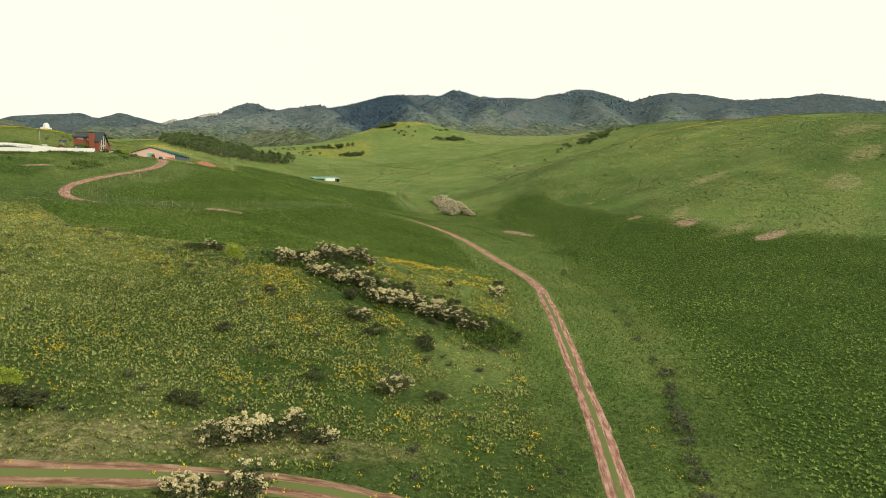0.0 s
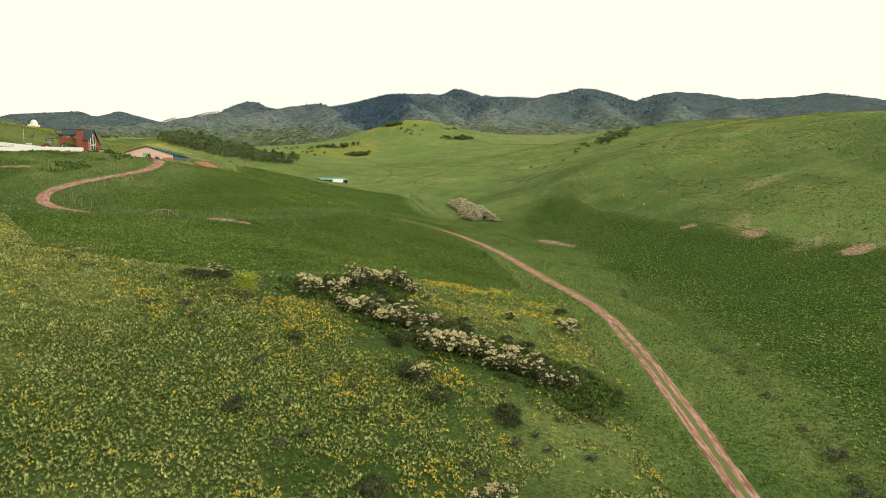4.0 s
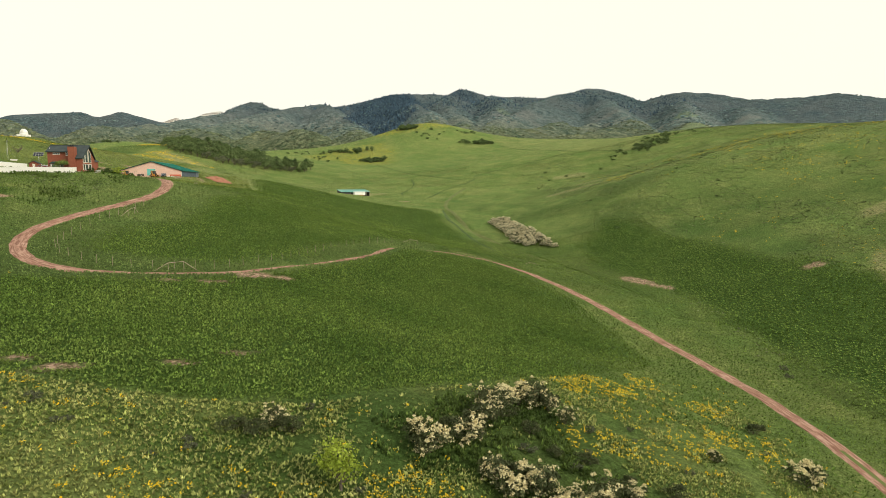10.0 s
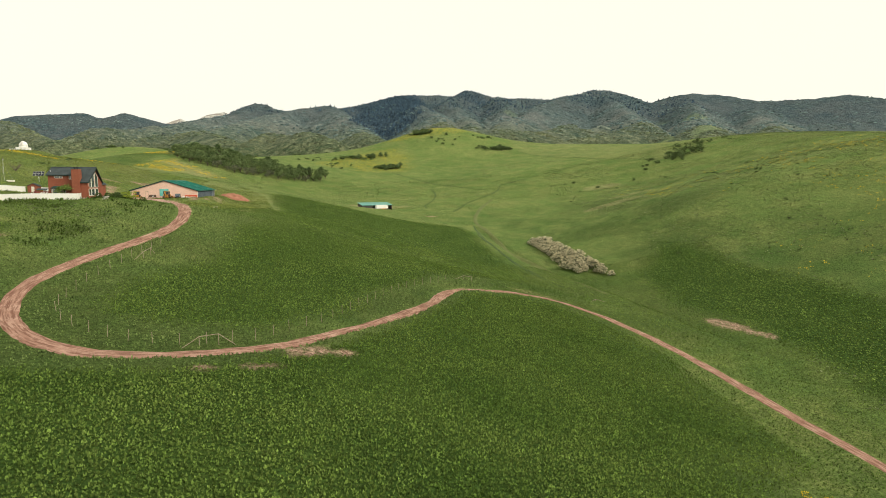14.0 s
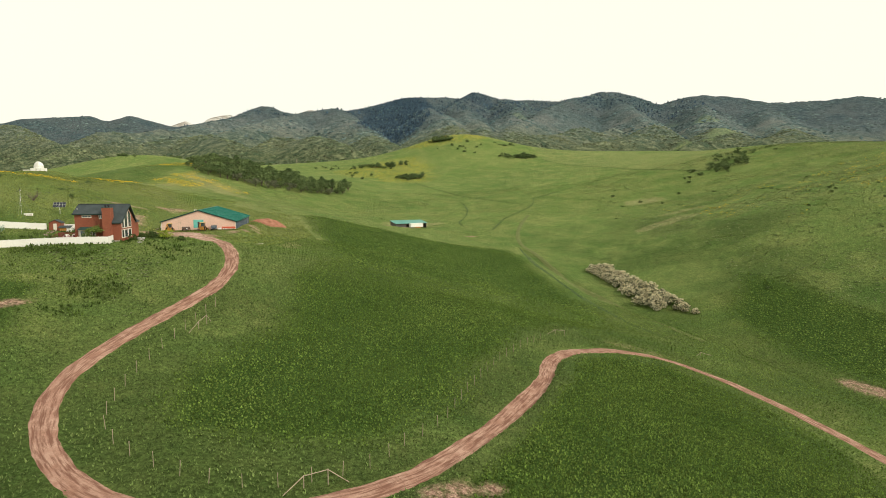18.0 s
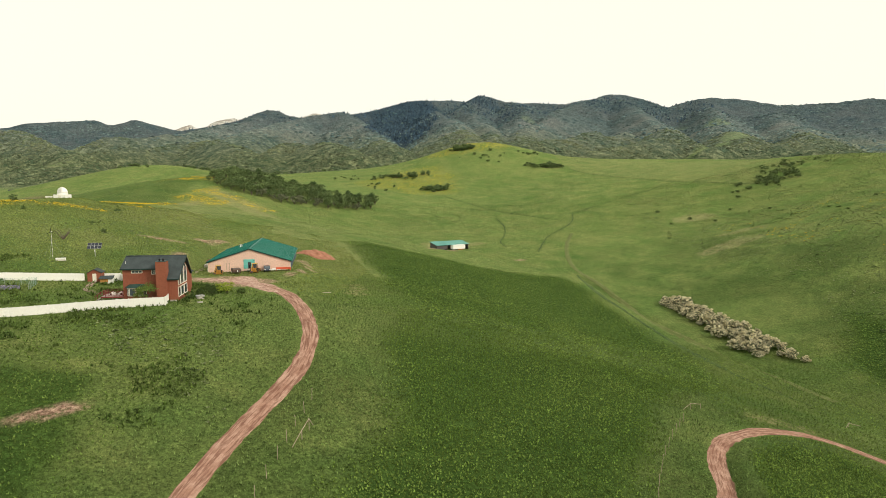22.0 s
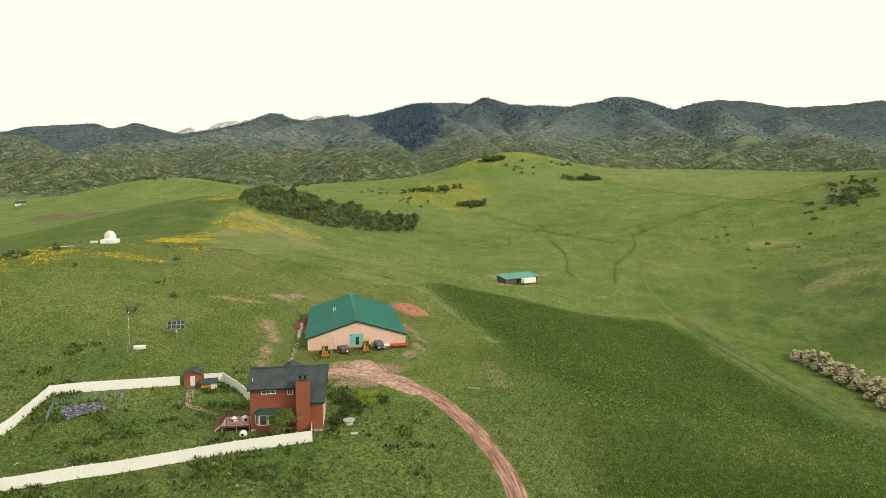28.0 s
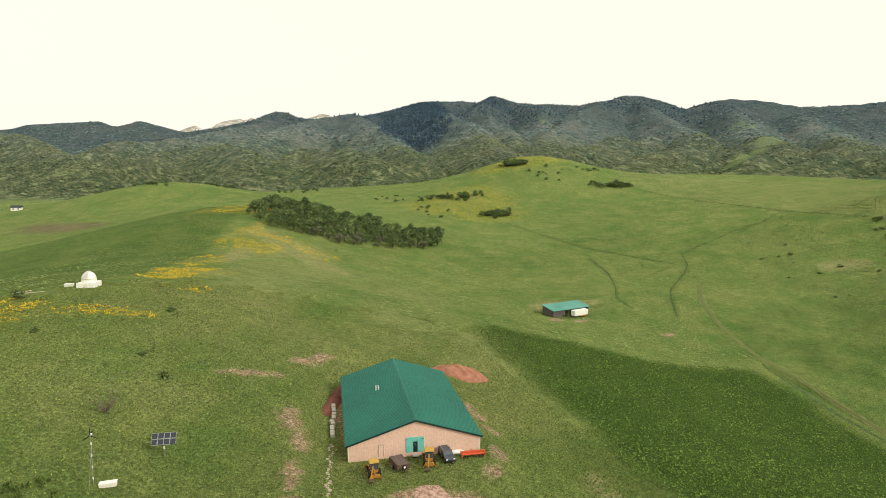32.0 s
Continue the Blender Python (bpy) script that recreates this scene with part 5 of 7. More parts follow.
            part("post", post, white_mat, fence)
    return fence


vinyl_fence([(-203, 249), (-193, 252.4), (-186, 255.4), (-176, 259.5), (-167, 263), (-156.6, 266.9), (-157.3, 270.0)], "long white vinyl privacy fence before the garden")
vinyl_fence([(-203, 249), (-202.4, 267), (-203.9, 277.5), (-186.2, 287.6)], "white vinyl privacy fence along the garden")
vinyl_fence([(-182.4, 289.6), (-179.3, 291.0), (-173.6, 285.5), (-169.3, 280.0)], "white vinyl privacy fence behind the house")


# ---------------------------------------------------------------- little buildings in the yard
def garden_shed(x, y, turn):
    z = on(x, y) - 0.05
    s = thing("garden_shed", x, y, z, turn, "small brown gabled garden shed with dark shingle roof", "shed")
    w, d, h, p = 1.5, 1.4, 2.15, 2.95
    part("front_wall", prism([(-w, -0.3), (w, -0.3), (w, h), (0, p), (-w, h)], "y", -d, -d + 0.1), brick_mat, s)
    part("back_wall", prism([(-w, -0.3), (w, -0.3), (w, h), (0, p), (-w, h)], "y", d - 0.1, d), brick_mat, s)
    for sx in (-1, 1):
        part("side_wall", boxes((min(sx * w, sx * (w - 0.1)), -d + 0.105, -0.3, max(sx * w, sx * (w - 0.1)), d - 0.105, h)), brick_mat, s)
        part("roof_slope", slab([(0, -d - 0.25, p + 0.12), (sx * (w + 0.25), -d - 0.25, h - 0.02), (sx * (w + 0.25), d + 0.25, h - 0.02), (0, d + 0.25, p + 0.12)], 0.1), shingle_mat, s)
    door = part("door", boxes((-0.42, -d - 0.05, 0.02, 0.42, -d - 0.005, 1.95), bevel=0.01), cream_mat, s, "faded pink-beige door")
    part("door_handle", rods(((0.3, -d - 0.11, 1.0), (0.3, -d - 0.05, 1.0), 0.035)), dark_mat, door)
    return s


garden_shed(-184.2, 288.9, 18)


def coop(x, y, turn):
    z = on(x, y)
    s = thing("chicken_coop", x, y, z, turn, "low wooden chicken coop with grey shingle roof", "coop")
    part("hutch", boxes((-1.25, -0.6, 0.35, 0.45, 0.6, 1.25), bevel=0.02), material("orange_pine", (0.42, 0.20, 0.045), 0.8, (0.5, 0.27, 0.08), 1.5, 5), s, "honey-orange wooden hutch")
    part("run", boxes((0.45, -0.6, 0.0, 1.4, -0.56, 1.2), (0.45, 0.56, 0.0, 1.4, 0.6, 1.2), (1.36, -0.55, 0.0, 1.4, 0.55, 1.2)), white_mat, s, "white panel run")
    part("roof", slab([(-1.5, -0.95, 1.25), (1.6, -0.95, 1.25), (1.6, 0.85, 1.75), (-1.5, 0.85, 1.75)], 0.08), shingle_mat, s)
    for px in (-1.15, 0.35):
        for py in (-0.5, 0.5):
            part("leg", boxes((px - 0.05, py - 0.05, -0.2, px + 0.05, py + 0.05, 0.36)), wood_mat, s)
    return s


coop(-180.7, 287.3, 16)


def solar(x, y):
    z = on(x, y)
    s = thing("solar_array", x, y, z, 12, "dark solar panel array on a single steel post", "solar panels")
    part("post", rods(((0, 0, -0.4), (0, 0, 2.9), 0.11), sides=12), steel_mat, s)
    part("junction_box", boxes((-0.16, -0.2, 1.4, 0.16, -0.11, 1.9), bevel=0.02), white_mat, s)
    cell = material("solar_cells", (0.012, 0.016, 0.028), 0.12, (0.02, 0.026, 0.042), 3.0, 3, spec=0.7)
    tilt = Matrix.Translation((0, -0.1, 3.1)) @ Matrix.Rotation(radians(52), 4, "X")
    rack = boxes((-2.2, -0.75, -0.1, 2.2, -0.65, -0.03), (-2.2, 0.65, -0.1, 2.2, 0.75, -0.03), (-0.1, -0.9, -0.17, 0.1, 0.9, -0.1))
    rack.transform(tilt)
    part("rack", rack, steel_mat, s)
    for r in range(2):
        for c in range(4):
            px, py = -2.2 + c * 1.11, -1.03 + r * 1.05
            bm = boxes((px, py, -0.02, px + 1.06, py + 1.0, 0.02))
            bm.transform(tilt)
            p = part("panel", bm, cell, s)
            fr = boxes((px, py, 0.02, px + 1.06, py + 0.04, 0.032), (px, py + 0.96, 0.02, px + 1.06, py + 1.0, 0.032), (px, py + 0.04, 0.02, px + 0.04, py + 0.96, 0.032), (px + 1.02, py + 0.04, 0.02, px + 1.06, py + 0.96, 0.032))
            fr.transform(tilt)
            part("frame", fr, steel_mat, p)
    s.scale = (0.82, 0.82, 0.95)
    return s


solar(-197, 310)


def turbine(x, y):
    z = on(x, y)
    s = thing("wind_turbine", x, y, z, 20, "small three-bladed wind turbine on a thin banded mast", "wind turbine")
    part("mast", rods(((0, 0, -0.3), (0, 0, 7.2), 0.05)), steel_mat, s)
    for k in range(4):
        part("mast_band", rods(((0, 0, 0.8 + 1.7 * k), (0, 0, 1.15 + 1.7 * k), 0.085)), white_mat, s)
    hub = part("nacelle", rods(((0, -0.2, 7.3), (0, 0.5, 7.3), 0.14)), white_mat, s)
    for k in range(3):
        a = radians(90 + 120 * k)
        bm = boxes((0.05, -0.015, -0.07, 1.15, 0.015, 0.07))
        for v in bm.verts:
            if v.co.x > 1:
                v.co.z *= 0.4
        bm.transform(Matrix.Translation((0, -0.25, 7.3)) @ Matrix.Rotation(-a, 4, "Y"))
        part("blade", bm, black_mat, s)
    part("tail_vane", boxes((-0.015, 0.5, 7.15, 0.015, 1.1, 7.5)), black_mat, s)
    for k in range(3):
        a = radians(30 + 120 * k)
        part("guy_wire", rods(((0, 0, 5.6), (2.8 * math.cos(a), 2.8 * math.sin(a), 0.0), 0.012), sides=4), steel_mat, s)
    return s


turbine(-202.5, 300.5)


def white_box(x, y, turn, l, w, h, label):
    s = thing("storage_box", x, y, on(x, y) - 0.05, turn, label, "box", "white boxes")
    part("body", boxes((-l / 2, -w / 2, 0, l / 2, w / 2, h * 0.75), bevel=0.04), cream_mat, s)
    part("lid", boxes((-l / 2 - 0.05, -w / 2 - 0.05, h * 0.752, l / 2 + 0.05, w / 2 + 0.05, h), bevel=0.04), white_mat, s)
    return s


white_box(-200.6, 300.8, 20, 2.2, 0.9, 0.7, "low white storage box in the grass")
white_box(-256.6, 379.3, 5, 2.2, 1.1, 0.9, "white storage box beside the observatory dome")


def observatory(x, y):
    z = on(x, y)
    s = thing("observatory", x, y, z, 8, "white observatory dome on a low square building", "observatory")
    part("room", boxes((-2.3, -2.4, -0.6, 2.2, 2.3, 1.3), bevel=0.05), white_mat, s)
    part("ring", rods(((0, 0, 1.3), (0, 0, 2.05), 1.85), sides=28), white_mat, s)
    dome = part("dome", dome_of(1.82, 2.1, 0.0, 28, 9), white_mat, s, smooth=True)
    dome.location = (0, 0, 2.05)
    sh = bmesh.new()
    for k in range(9):
        a = radians(10 + 80 * k / 8)
        b = radians(10 + 80 * (k + 1) / 8)
    bm = bmesh.new()
    prev = None
    for k in range(10):
        a = radians(5 + 95 * k / 9)
        r = 1.88
        p = [bm.verts.new((sx, -r * math.cos(a), 0.02 + r * 1.14 * math.sin(a))) for sx in (-0.42, 0.42)]
        if prev:
            bm.faces.new((prev[0], prev[1], p[1], p[0]))
        prev = p
    bmesh.ops.solidify(bm, geom=bm.faces[:], thickness=0.05)
    sh.free()
    part("shutter", bm, white_mat, dome)
    door = part("door", boxes((-0.45, -2.45, -0.3, 0.4, -2.402, 1.2)), cream_mat, s)
    part("door_handle", rods(((0.28, -2.5, 0.7), (0.28, -2.45, 0.7), 0.04)), dark_mat, door)
    return s


observatory(-250.7, 378.8)


# ---------------------------------------------------------------- the livestock shed in the valley
def valley_shed():
    x, y = -106.0, 488.0
    s = thing("livestock_shed", x, y, 0.85, 32, "long open-fronted livestock shed with green metal roof", "shed")
    L, D = 22.0, 7.5
    grey = material("dark_grey_boards", (0.085, 0.075, 0.072), 0.8, (0.12, 0.105, 0.10), 0.7, 5)
    part("end_wall", prism([(0, -0.6), (D, -0.6), (D, 4.7), (0, 3.3)], "x", 0, 0.15), grey, s)
    part("end_wall", prism([(0, -0.6), (D, -0.6), (D, 4.7), (0, 3.3)], "x", L - 0.15, L), grey, s)
    part("back_wall", boxes((0.16, D - 0.15, -0.6, L - 0.16, D, 4.65)), grey, s)
    part("front_wall", boxes((0.16, 0.0, -0.6, 7.0, 0.12, 3.25)), grey, s)
    part("roof", slab([(-0.4, -0.7, 3.32), (L + 0.4, -0.7, 3.32), (L + 0.4, D + 0.5, 4.96), (-0.4, D + 0.5, 4.96)], 0.14), material("teal_green_metal", (0.05, 0.23, 0.185), 0.45, (0.08, 0.28, 0.23), 0.2, 4), s, "teal-green sheet roof")
    for k in range(7):
        px = 7.0 + k * 2.5
        px = min(px, L - 0.2)
        part("post", boxes((px - 0.12, 0.0, -0.6, px + 0.12, 0.24, 3.55)), wood_mat, s)
        if k < 6:
            part("knee_brace", rods(((px, 0.12, 2.6), (px + 0.9, 0.12, 3.5), 0.07), ((px + 2.5, 0.12, 2.6), (px + 1.6, 0.12, 3.5), 0.07), sides=5), pale_wood_mat, s)
    return s


valley_shed()


def box_trailer():
    x, y = -93.6, 490.4
    s = thing("box_trailer", x, y, on(x, y), 33, "white box trailer parked before the livestock shed", "trailer")
    part("box", boxes((-4.2, -1.25, 0.9, 4.2, 1.25, 3.3), bevel=0.06), white_mat, s)
    part("skirt", boxes((-1.0, -1.3, 0.62, 3.0, -1.251, 0.95)), material("orange_stripe", (0.55, 0.26, 0.05), 0.6, None, 1.0), s, "orange lower edge")
    for px in (0.6, 1.7):
        for py in (-1.05, 1.05):
            part("wheel", rods(((px, py - 0.14, 0.45), (px, py + 0.14, 0.45), 0.45), sides=16), black_mat, s)
    part("drawbar", rods(((-4.2, -0.6, 0.75), (-5.6, 0, 0.7), 0.07), ((-4.2, 0.6, 0.75), (-5.6, 0, 0.7), 0.07)), dark_mat, s)
    return s


box_trailer()


# ---------------------------------------------------------------- plants
leaf_dark = foliage("dark_shrub_leaves", (0.050, 0.066, 0.026), (0.112, 0.124, 0.056), 0.5)
leaf_sage = foliage("grey_sage_leaves", (0.085, 0.098, 0.055), (0.150, 0.158, 0.095), 0.5)
leaf_grove = foliage("grove_leaves", (0.064, 0.108, 0.038), (0.200, 0.260, 0.098), 0.6, 0.2, 0.15)
leaf_olive = foliage("pale_olive_leaves", (0.120, 0.138, 0.078), (0.220, 0.230, 0.140), 0.45, 0.2, 0.3)
leaf_lime = foliage("yellow_green_leaves", (0.200, 0.280, 0.028), (0.330, 0.390, 0.056))
blossom_mat = foliage("cream_blossom", (0.62, 0.54, 0.30), (0.80, 0.73, 0.46), 0.25, 0.3, 1.5)
thicket_mat = foliage("pale_thicket_blossom", (0.58, 0.53, 0.35), (0.78, 0.73, 0.53), 0.4, 0.25, 0.5)
bark_mat = material("grey_bark", (0.10, 0.08, 0.06), 0.95, (0.16, 0.13, 0.10), 3.0, 5, 0.5)


def leaf_cloud(rng, centres, radii, count, size, flat=0.8):
    """Leaf quads round the middles of clumps: as arrays of corners and faces."""
    k = rng.randint(0, len(centres), count)
    d = rng.normal(size=(count, 3))
    d /= np.linalg.norm(d, axis=1)[:, None]
    d[:, 2] = np.where(d[:, 2] < -0.3, -d[:, 2] * 0.5, d[:, 2])
    p = centres[k] + d * (radii[k] * (0.55 + 0.5 * rng.rand(count)))[:, None] * (1, 1, flat)
    n = d + 0.7 * rng.normal(size=(count, 3))
    n /= np.linalg.norm(n, axis=1)[:, None]
    a = np.cross(n, rng.normal(size=(count, 3)))
    a /= np.linalg.norm(a, axis=1)[:, None]
    b = np.cross(n, a)
    s = (size * (0.6 + 0.8 * rng.rand(count)))[:, None]
    v = np.stack([p - a * s * 0.5, p + b * s * 0.34, p + a * s * 0.5, p - b * s * 0.34], 1).reshape(-1, 3)
    return v, np.arange(4 * count).reshape(-1, 4)


def shrub(name, seed, wide, high, leaves, size, mat, label, category="bush", blossom=0, blossom_mat_=None, trunk=0.0, clumps=14, group="", bloom_share=0.5, petal=0.8):
    """A bush or tree at the origin: forking stems, a crown of leaf clumps with gaps, and blossom where it has it."""
    rng = np.random.RandomState(seed)
    ob = tagged(new(name), label, category, group)
    c = rng.normal(size=(clumps, 3))
    c /= np.linalg.norm(c, axis=1)[:, None]
    c *= (0.35 + 0.6 * rng.rand(clumps))[:, None] ** 0.6
    lo = trunk
    centres = np.stack([c[:, 0] * wide * 0.42, c[:, 1] * wide * 0.42, lo + (high - lo) * (0.46 + 0.36 * c[:, 2])], 1)
    radii = (0.16 + 0.16 * rng.rand(clumps)) * min(wide, high - lo)
    bm = bmesh.new()
    if trunk:
        rod(bm, (0, 0, -0.2), (0, 0, lo + 0.2 * (high - lo)), 0.03 * high, 7, 0.018 * high)
    for q in centres[: 9 if trunk else 8]:
        start = Vector((0, 0, lo * 0.8)) if trunk else Vector((q[0] * 0.15, q[1] * 0.15, -0.1))
        rod(bm, start, Vector(q), 0.012 * high + 0.01, 5, 0.004 * high)
    part("trunk" if trunk else "woody_base", bm, bark_mat, ob)
    v, f = leaf_cloud(rng, centres, radii, leaves, size)
    v[:, 2] = np.maximum(v[:, 2], 0.02)
    me = mesh_of("crown", v, f, False)
    me.materials.append(mat)
    cr = new("crown", me)
    cr.parent = ob
    if blossom:
        pick = rng.permutation(clumps)[: max(3, int(clumps * bloom_share))]
        heads = max(10, blossom // 16)
        k = pick[rng.randint(0, len(pick), heads)]
        d = rng.normal(size=(heads, 3)) + (0, 0, 0.7)
        d /= np.linalg.norm(d, axis=1)[:, None]
        at = centres[k] + d * (radii[k] * (0.92 + 0.2 * rng.rand(heads)))[:, None]
        v, f = leaf_cloud(rng, at, (0.16 + 0.20 * rng.rand(heads)) * (0.4 + 0.2 * high), blossom, size * petal)
        v[:, 2] = np.maximum(v[:, 2], 0.12 * high)
        me = mesh_of("blossom", v, f, False)
        me.materials.append(blossom_mat_ or blossom_mat)
        bl = new("blossom", me)
        bl.parent = ob
        tagged(bl, "cream-white blossom clusters")
    return ob


def plant_all(kinds, places, scale=(0.8, 1.2), seed=1, sink=0.08):
    """Sets copies of some plants at places of the plan, the first of each kind being moved there itself."""
    rng = random.Random(seed)
    used = set()
    for k, (x, y, *s) in enumerate(places):
        ob = kinds[rng.randrange(len(kinds))] if k >= len(kinds) else kinds[k]
        g = (s[0] if s else 1.0) * rng.uniform(*scale)
        m = pose(x, y, on(x, y) - sink, 0, 0, rng.uniform(0, 360))
        if ob.name in used:
            ob = copy_thing(ob, m)
        else:
            used.add(ob.name)
            ob.matrix_basis = m
        ob.scale = (g * rng.uniform(0.88, 1.12), g * rng.uniform(0.88, 1.12), g)


G1, G2, G3 = "flowering shrubs on the slope", "dark shrubs on the slope", "sage bushes on the slope"
bl_kinds = [shrub("flowering_shrub", 20 + k, (4.2, 3.4, 4.8, 3.2, 4.0, 2.6)[k], (2.9, 3.3, 2.5, 2.6, 3.4, 2.2)[k], 1150, 0.24, leaf_dark, "grey-green shrub thick with cream-white blossom on the meadow slope",
                  clumps=24, bloom_share=(0.55, 0.35, 0.65, 0.45, 0.3, 0.5)[k], blossom=(1500, 900, 1900, 900, 800, 800)[k], group=G1) for k in range(6)]
dk_kinds = [shrub("dark_shrub", 40 + k, (3.8, 3.2, 4.4, 2.8)[k], (2.3, 2.6, 2.0, 1.9)[k], 1150, 0.21, leaf_dark, "rounded dark olive shrub on the meadow slope", clumps=20, group=G2) for k in range(4)]
sg_kinds = [shrub("sage_bush", 60 + k, 1.9, 1.0, 520, 0.15, leaf_sage, "low grey-green sage bush in the meadow", group=G3) for k in range(3)]

# the blossoming thicket, from its upper end down to the road
plant_all(bl_kinds, [(-34.7, 128.2, 0.95), (-35.9, 129.5, 0.7), (-30.6, 131.8, 0.8), (-28.8, 135.0, 1.0), (-27.6, 138.6, 1.0), (-25.9, 142.8, 1.05), (-23.6, 144.8, 0.9), (-21.2, 145.8, 1.1), (-19.2, 145.0, 0.8),
                     (-28.3, 126.0, 0.85), (-25.6, 124.6, 0.95), (-23.4, 125.4, 0.95), (-20.1, 122.6, 0.8), (-18.2, 123.4, 0.9), (-16.2, 121.8, 0.85), (-14.2, 118.4, 1.0), (-12.2, 116.2, 1.1), (-10.4, 118.0, 0.9),
                     (-7.8, 117.4, 0.95), (-5.8, 117.2, 0.9), (-3.0, 115.0, 1.0), (-1.1, 115.0, 0.85), (0.4, 114.4, 0.9), (2.1, 114.8, 0.8), (4.2, 112.4, 0.8), (7.2, 112.4, 0.75), (-14.3, 105.2, 0.7), (12.7, 140.6, 0.9),
                     (1.7, 141.6, 0.65), (-17.2, 142.2, 0.6), (-50.7, 127.6, 0.6), (-24.6, 60.8, 0.75), (-22.1, 63.2, 1.0), (-20.6, 63.4, 0.8), (-17.3, 66.6, 0.8), (-13.7, 66.2, 0.6), (-7.4, 80.8, 0.75), (-5.6, 82.8, 0.6),
                     (-24.4, 52.4, 0.75), (-22.8, 52.9, 0.6), (-18.6, 54.0, 0.8), (-14.7, 104.8, 0.5), (-12.9, 128.4, 0.5), (-9.2, 122.0, 0.55)], (1.15, 1.45), 3)
plant_all(dk_kinds, [(-31.8, 133.0, 0.9), (-16.1, 105.4, 1.0), (-11.6, 101.2, 0.9), (-3.0, 100.4, 1.15), (-8.0, 129.4, 0.7), (14.6, 156.0, 1.0), (14.8, 112.4, 0.6), (-18.0, 115.2, 0.95), (-32.2, 109.2, 0.75), (-51.8, 125.8, 0.9),
                     (-48.6, 127.2, 0.8), (-54.3, 126.0, 0.8), (-0.8, 124.8, 0.8), (2.2, 123.3, 0.8), (-20.6, 133.0, 0.7), (-14.5, 127.8, 0.8), (-10.4, 127.0, 0.75), (-7.2, 125.9, 0.8), (4.3, 119.5, 0.9), (-22.5, 137.0, 0.75),
                     (-4.3, 123.6, 0.7), (-17.0, 133.0, 0.6), (-12.7, 130.8, 0.6), (10.0, 120.0, 0.5), (-19.6, 65.2, 0.9), (-18.4, 65.9, 0.7), (-15.6, 65.8, 0.8), (-14.4, 66.0, 0.8), (-31.9, 68.4, 0.8), (-30.4, 68.4, 0.7),
                     (-29.0, 68.3, 0.5), (-17.8, 80.8, 0.8), (-1.1, 81.2, 0.75), (-34.1, 90.0, 0.75), (-2.8, 98.8, 0.7), (-23.5, 62.2, 0.7), (-45.3, 61.8, 0.8), (-46.8, 61.6, 0.9), (-44.6, 62.8, 0.6), (-26.6, 127.6, 0.8),
                     (-24.4, 127.2, 0.7), (-13.6, 120.4, 0.9), (-9.4, 119.8, 0.8), (-6.6, 119.4, 0.8), (-1.8, 117.2, 0.8), (2.6, 117.0, 0.8), (5.6, 114.6, 0.7), (-33.0, 130.6, 0.7), (-25.0, 140.6, 0.6), (-2.4, 112.0, 0.6)], (1.0, 1.3), 5)
_r = random.Random(11)
_sage = [(-35.1, 101.4, 1.2), (-49.2, 113, 1.3), (-36.8, 116, 1.1), (-36.8, 107.4, 0.9), (-34.4, 91), (-31.8, 107.5, 0.8), (6.1, 94, 1.1), (-36.7, 69.5), (-39.3, 72), (-20.8, 95, 1.0), (-12, 63), (4, 77), (-3, 62), (-26, 88), (-60, 84)]
while len(_sage) < 120:
    _x, _y = _r.uniform(-95, 14), _r.uniform(60, 150)
    if not inside(np.array(_x), np.array(_y), FIELD_HOLLOW) and near_line(np.array(_x), np.array(_y), ROAD) > 6:
        _sage.append((_x, _y, _r.uniform(0.45, 1.0)))
plant_all(sg_kinds, _sage, (0.8, 1.2), 7)

lime = shrub("lime_tree", 81, 4.2, 5.4, 1300, 0.28, leaf_lime, "young bright yellow-green tree at the field edge", "tree", trunk=0.7, clumps=18)
lime.matrix_basis = pose(-42.3, 119.4, on(-42.3, 119.4) - 0.05)
lime2 = copy_thing(lime, pose(-48.2, 63.4, on(-48.2, 63.4) - 0.1, 0, 0, 70))
lime2.scale = (0.8, 0.8, 0.7)

# the gully scrub beside the east field
gully_kinds = [shrub("gully_shrub", 90 + k, 2.6, 1.5, 520, 0.2, leaf_sage, "grey-green scrub along the gully beside the field", group="gully scrub") for k in range(2)]
plant_all(gully_kinds, [(40, 118, 0.8), (39.5, 108, 0.9), (39, 100), (38, 95, 0.9), (36.5, 91, 1.1), (35.5, 87), (34.5, 83, 1.2), (33.5, 79, 1.1), (32.5, 75), (31, 70, 1.1), (30, 66, 1.0), (41, 128, 0.7), (41.5, 140, 0.6), (38.5, 188, 1.0), (40, 193, 0.8), (29, 61)], (0.8, 1.25), 9)

# the pale thicket in the valley
th_kinds = [shrub("thicket_shrub", 100 + k, (5.6, 4.6, 5.0, 4.2)[k], (3.4, 3.9, 3.0, 3.2)[k], 600, 0.40, leaf_olive, "dense pale flowering shrub in the valley thicket", clumps=20, bloom_share=0.9, petal=1.1, blossom=1700, blossom_mat_=thicket_mat, group="valley thicket") for k in range(4)]
_thicket = [(-5, 398), (-4, 393), (-2, 396), (-2.5, 389), (0.5, 391), (-1, 385), (2, 386), (0, 380), (3.5, 381), (0.5, 374), (3.5, 375.5), (1.5, 369), (5, 370), (2.5, 363), (6, 364), (3.5, 357), (7, 358), (9.5, 360),
                     (4, 351), (7.5, 352), (10.5, 353), (4, 345.5), (8, 346), (11.5, 347), (5, 341, 0.8), (12, 341, 0.7), (14.5, 338, 0.75), (17, 335, 0.7), (15.5, 342, 0.7)]
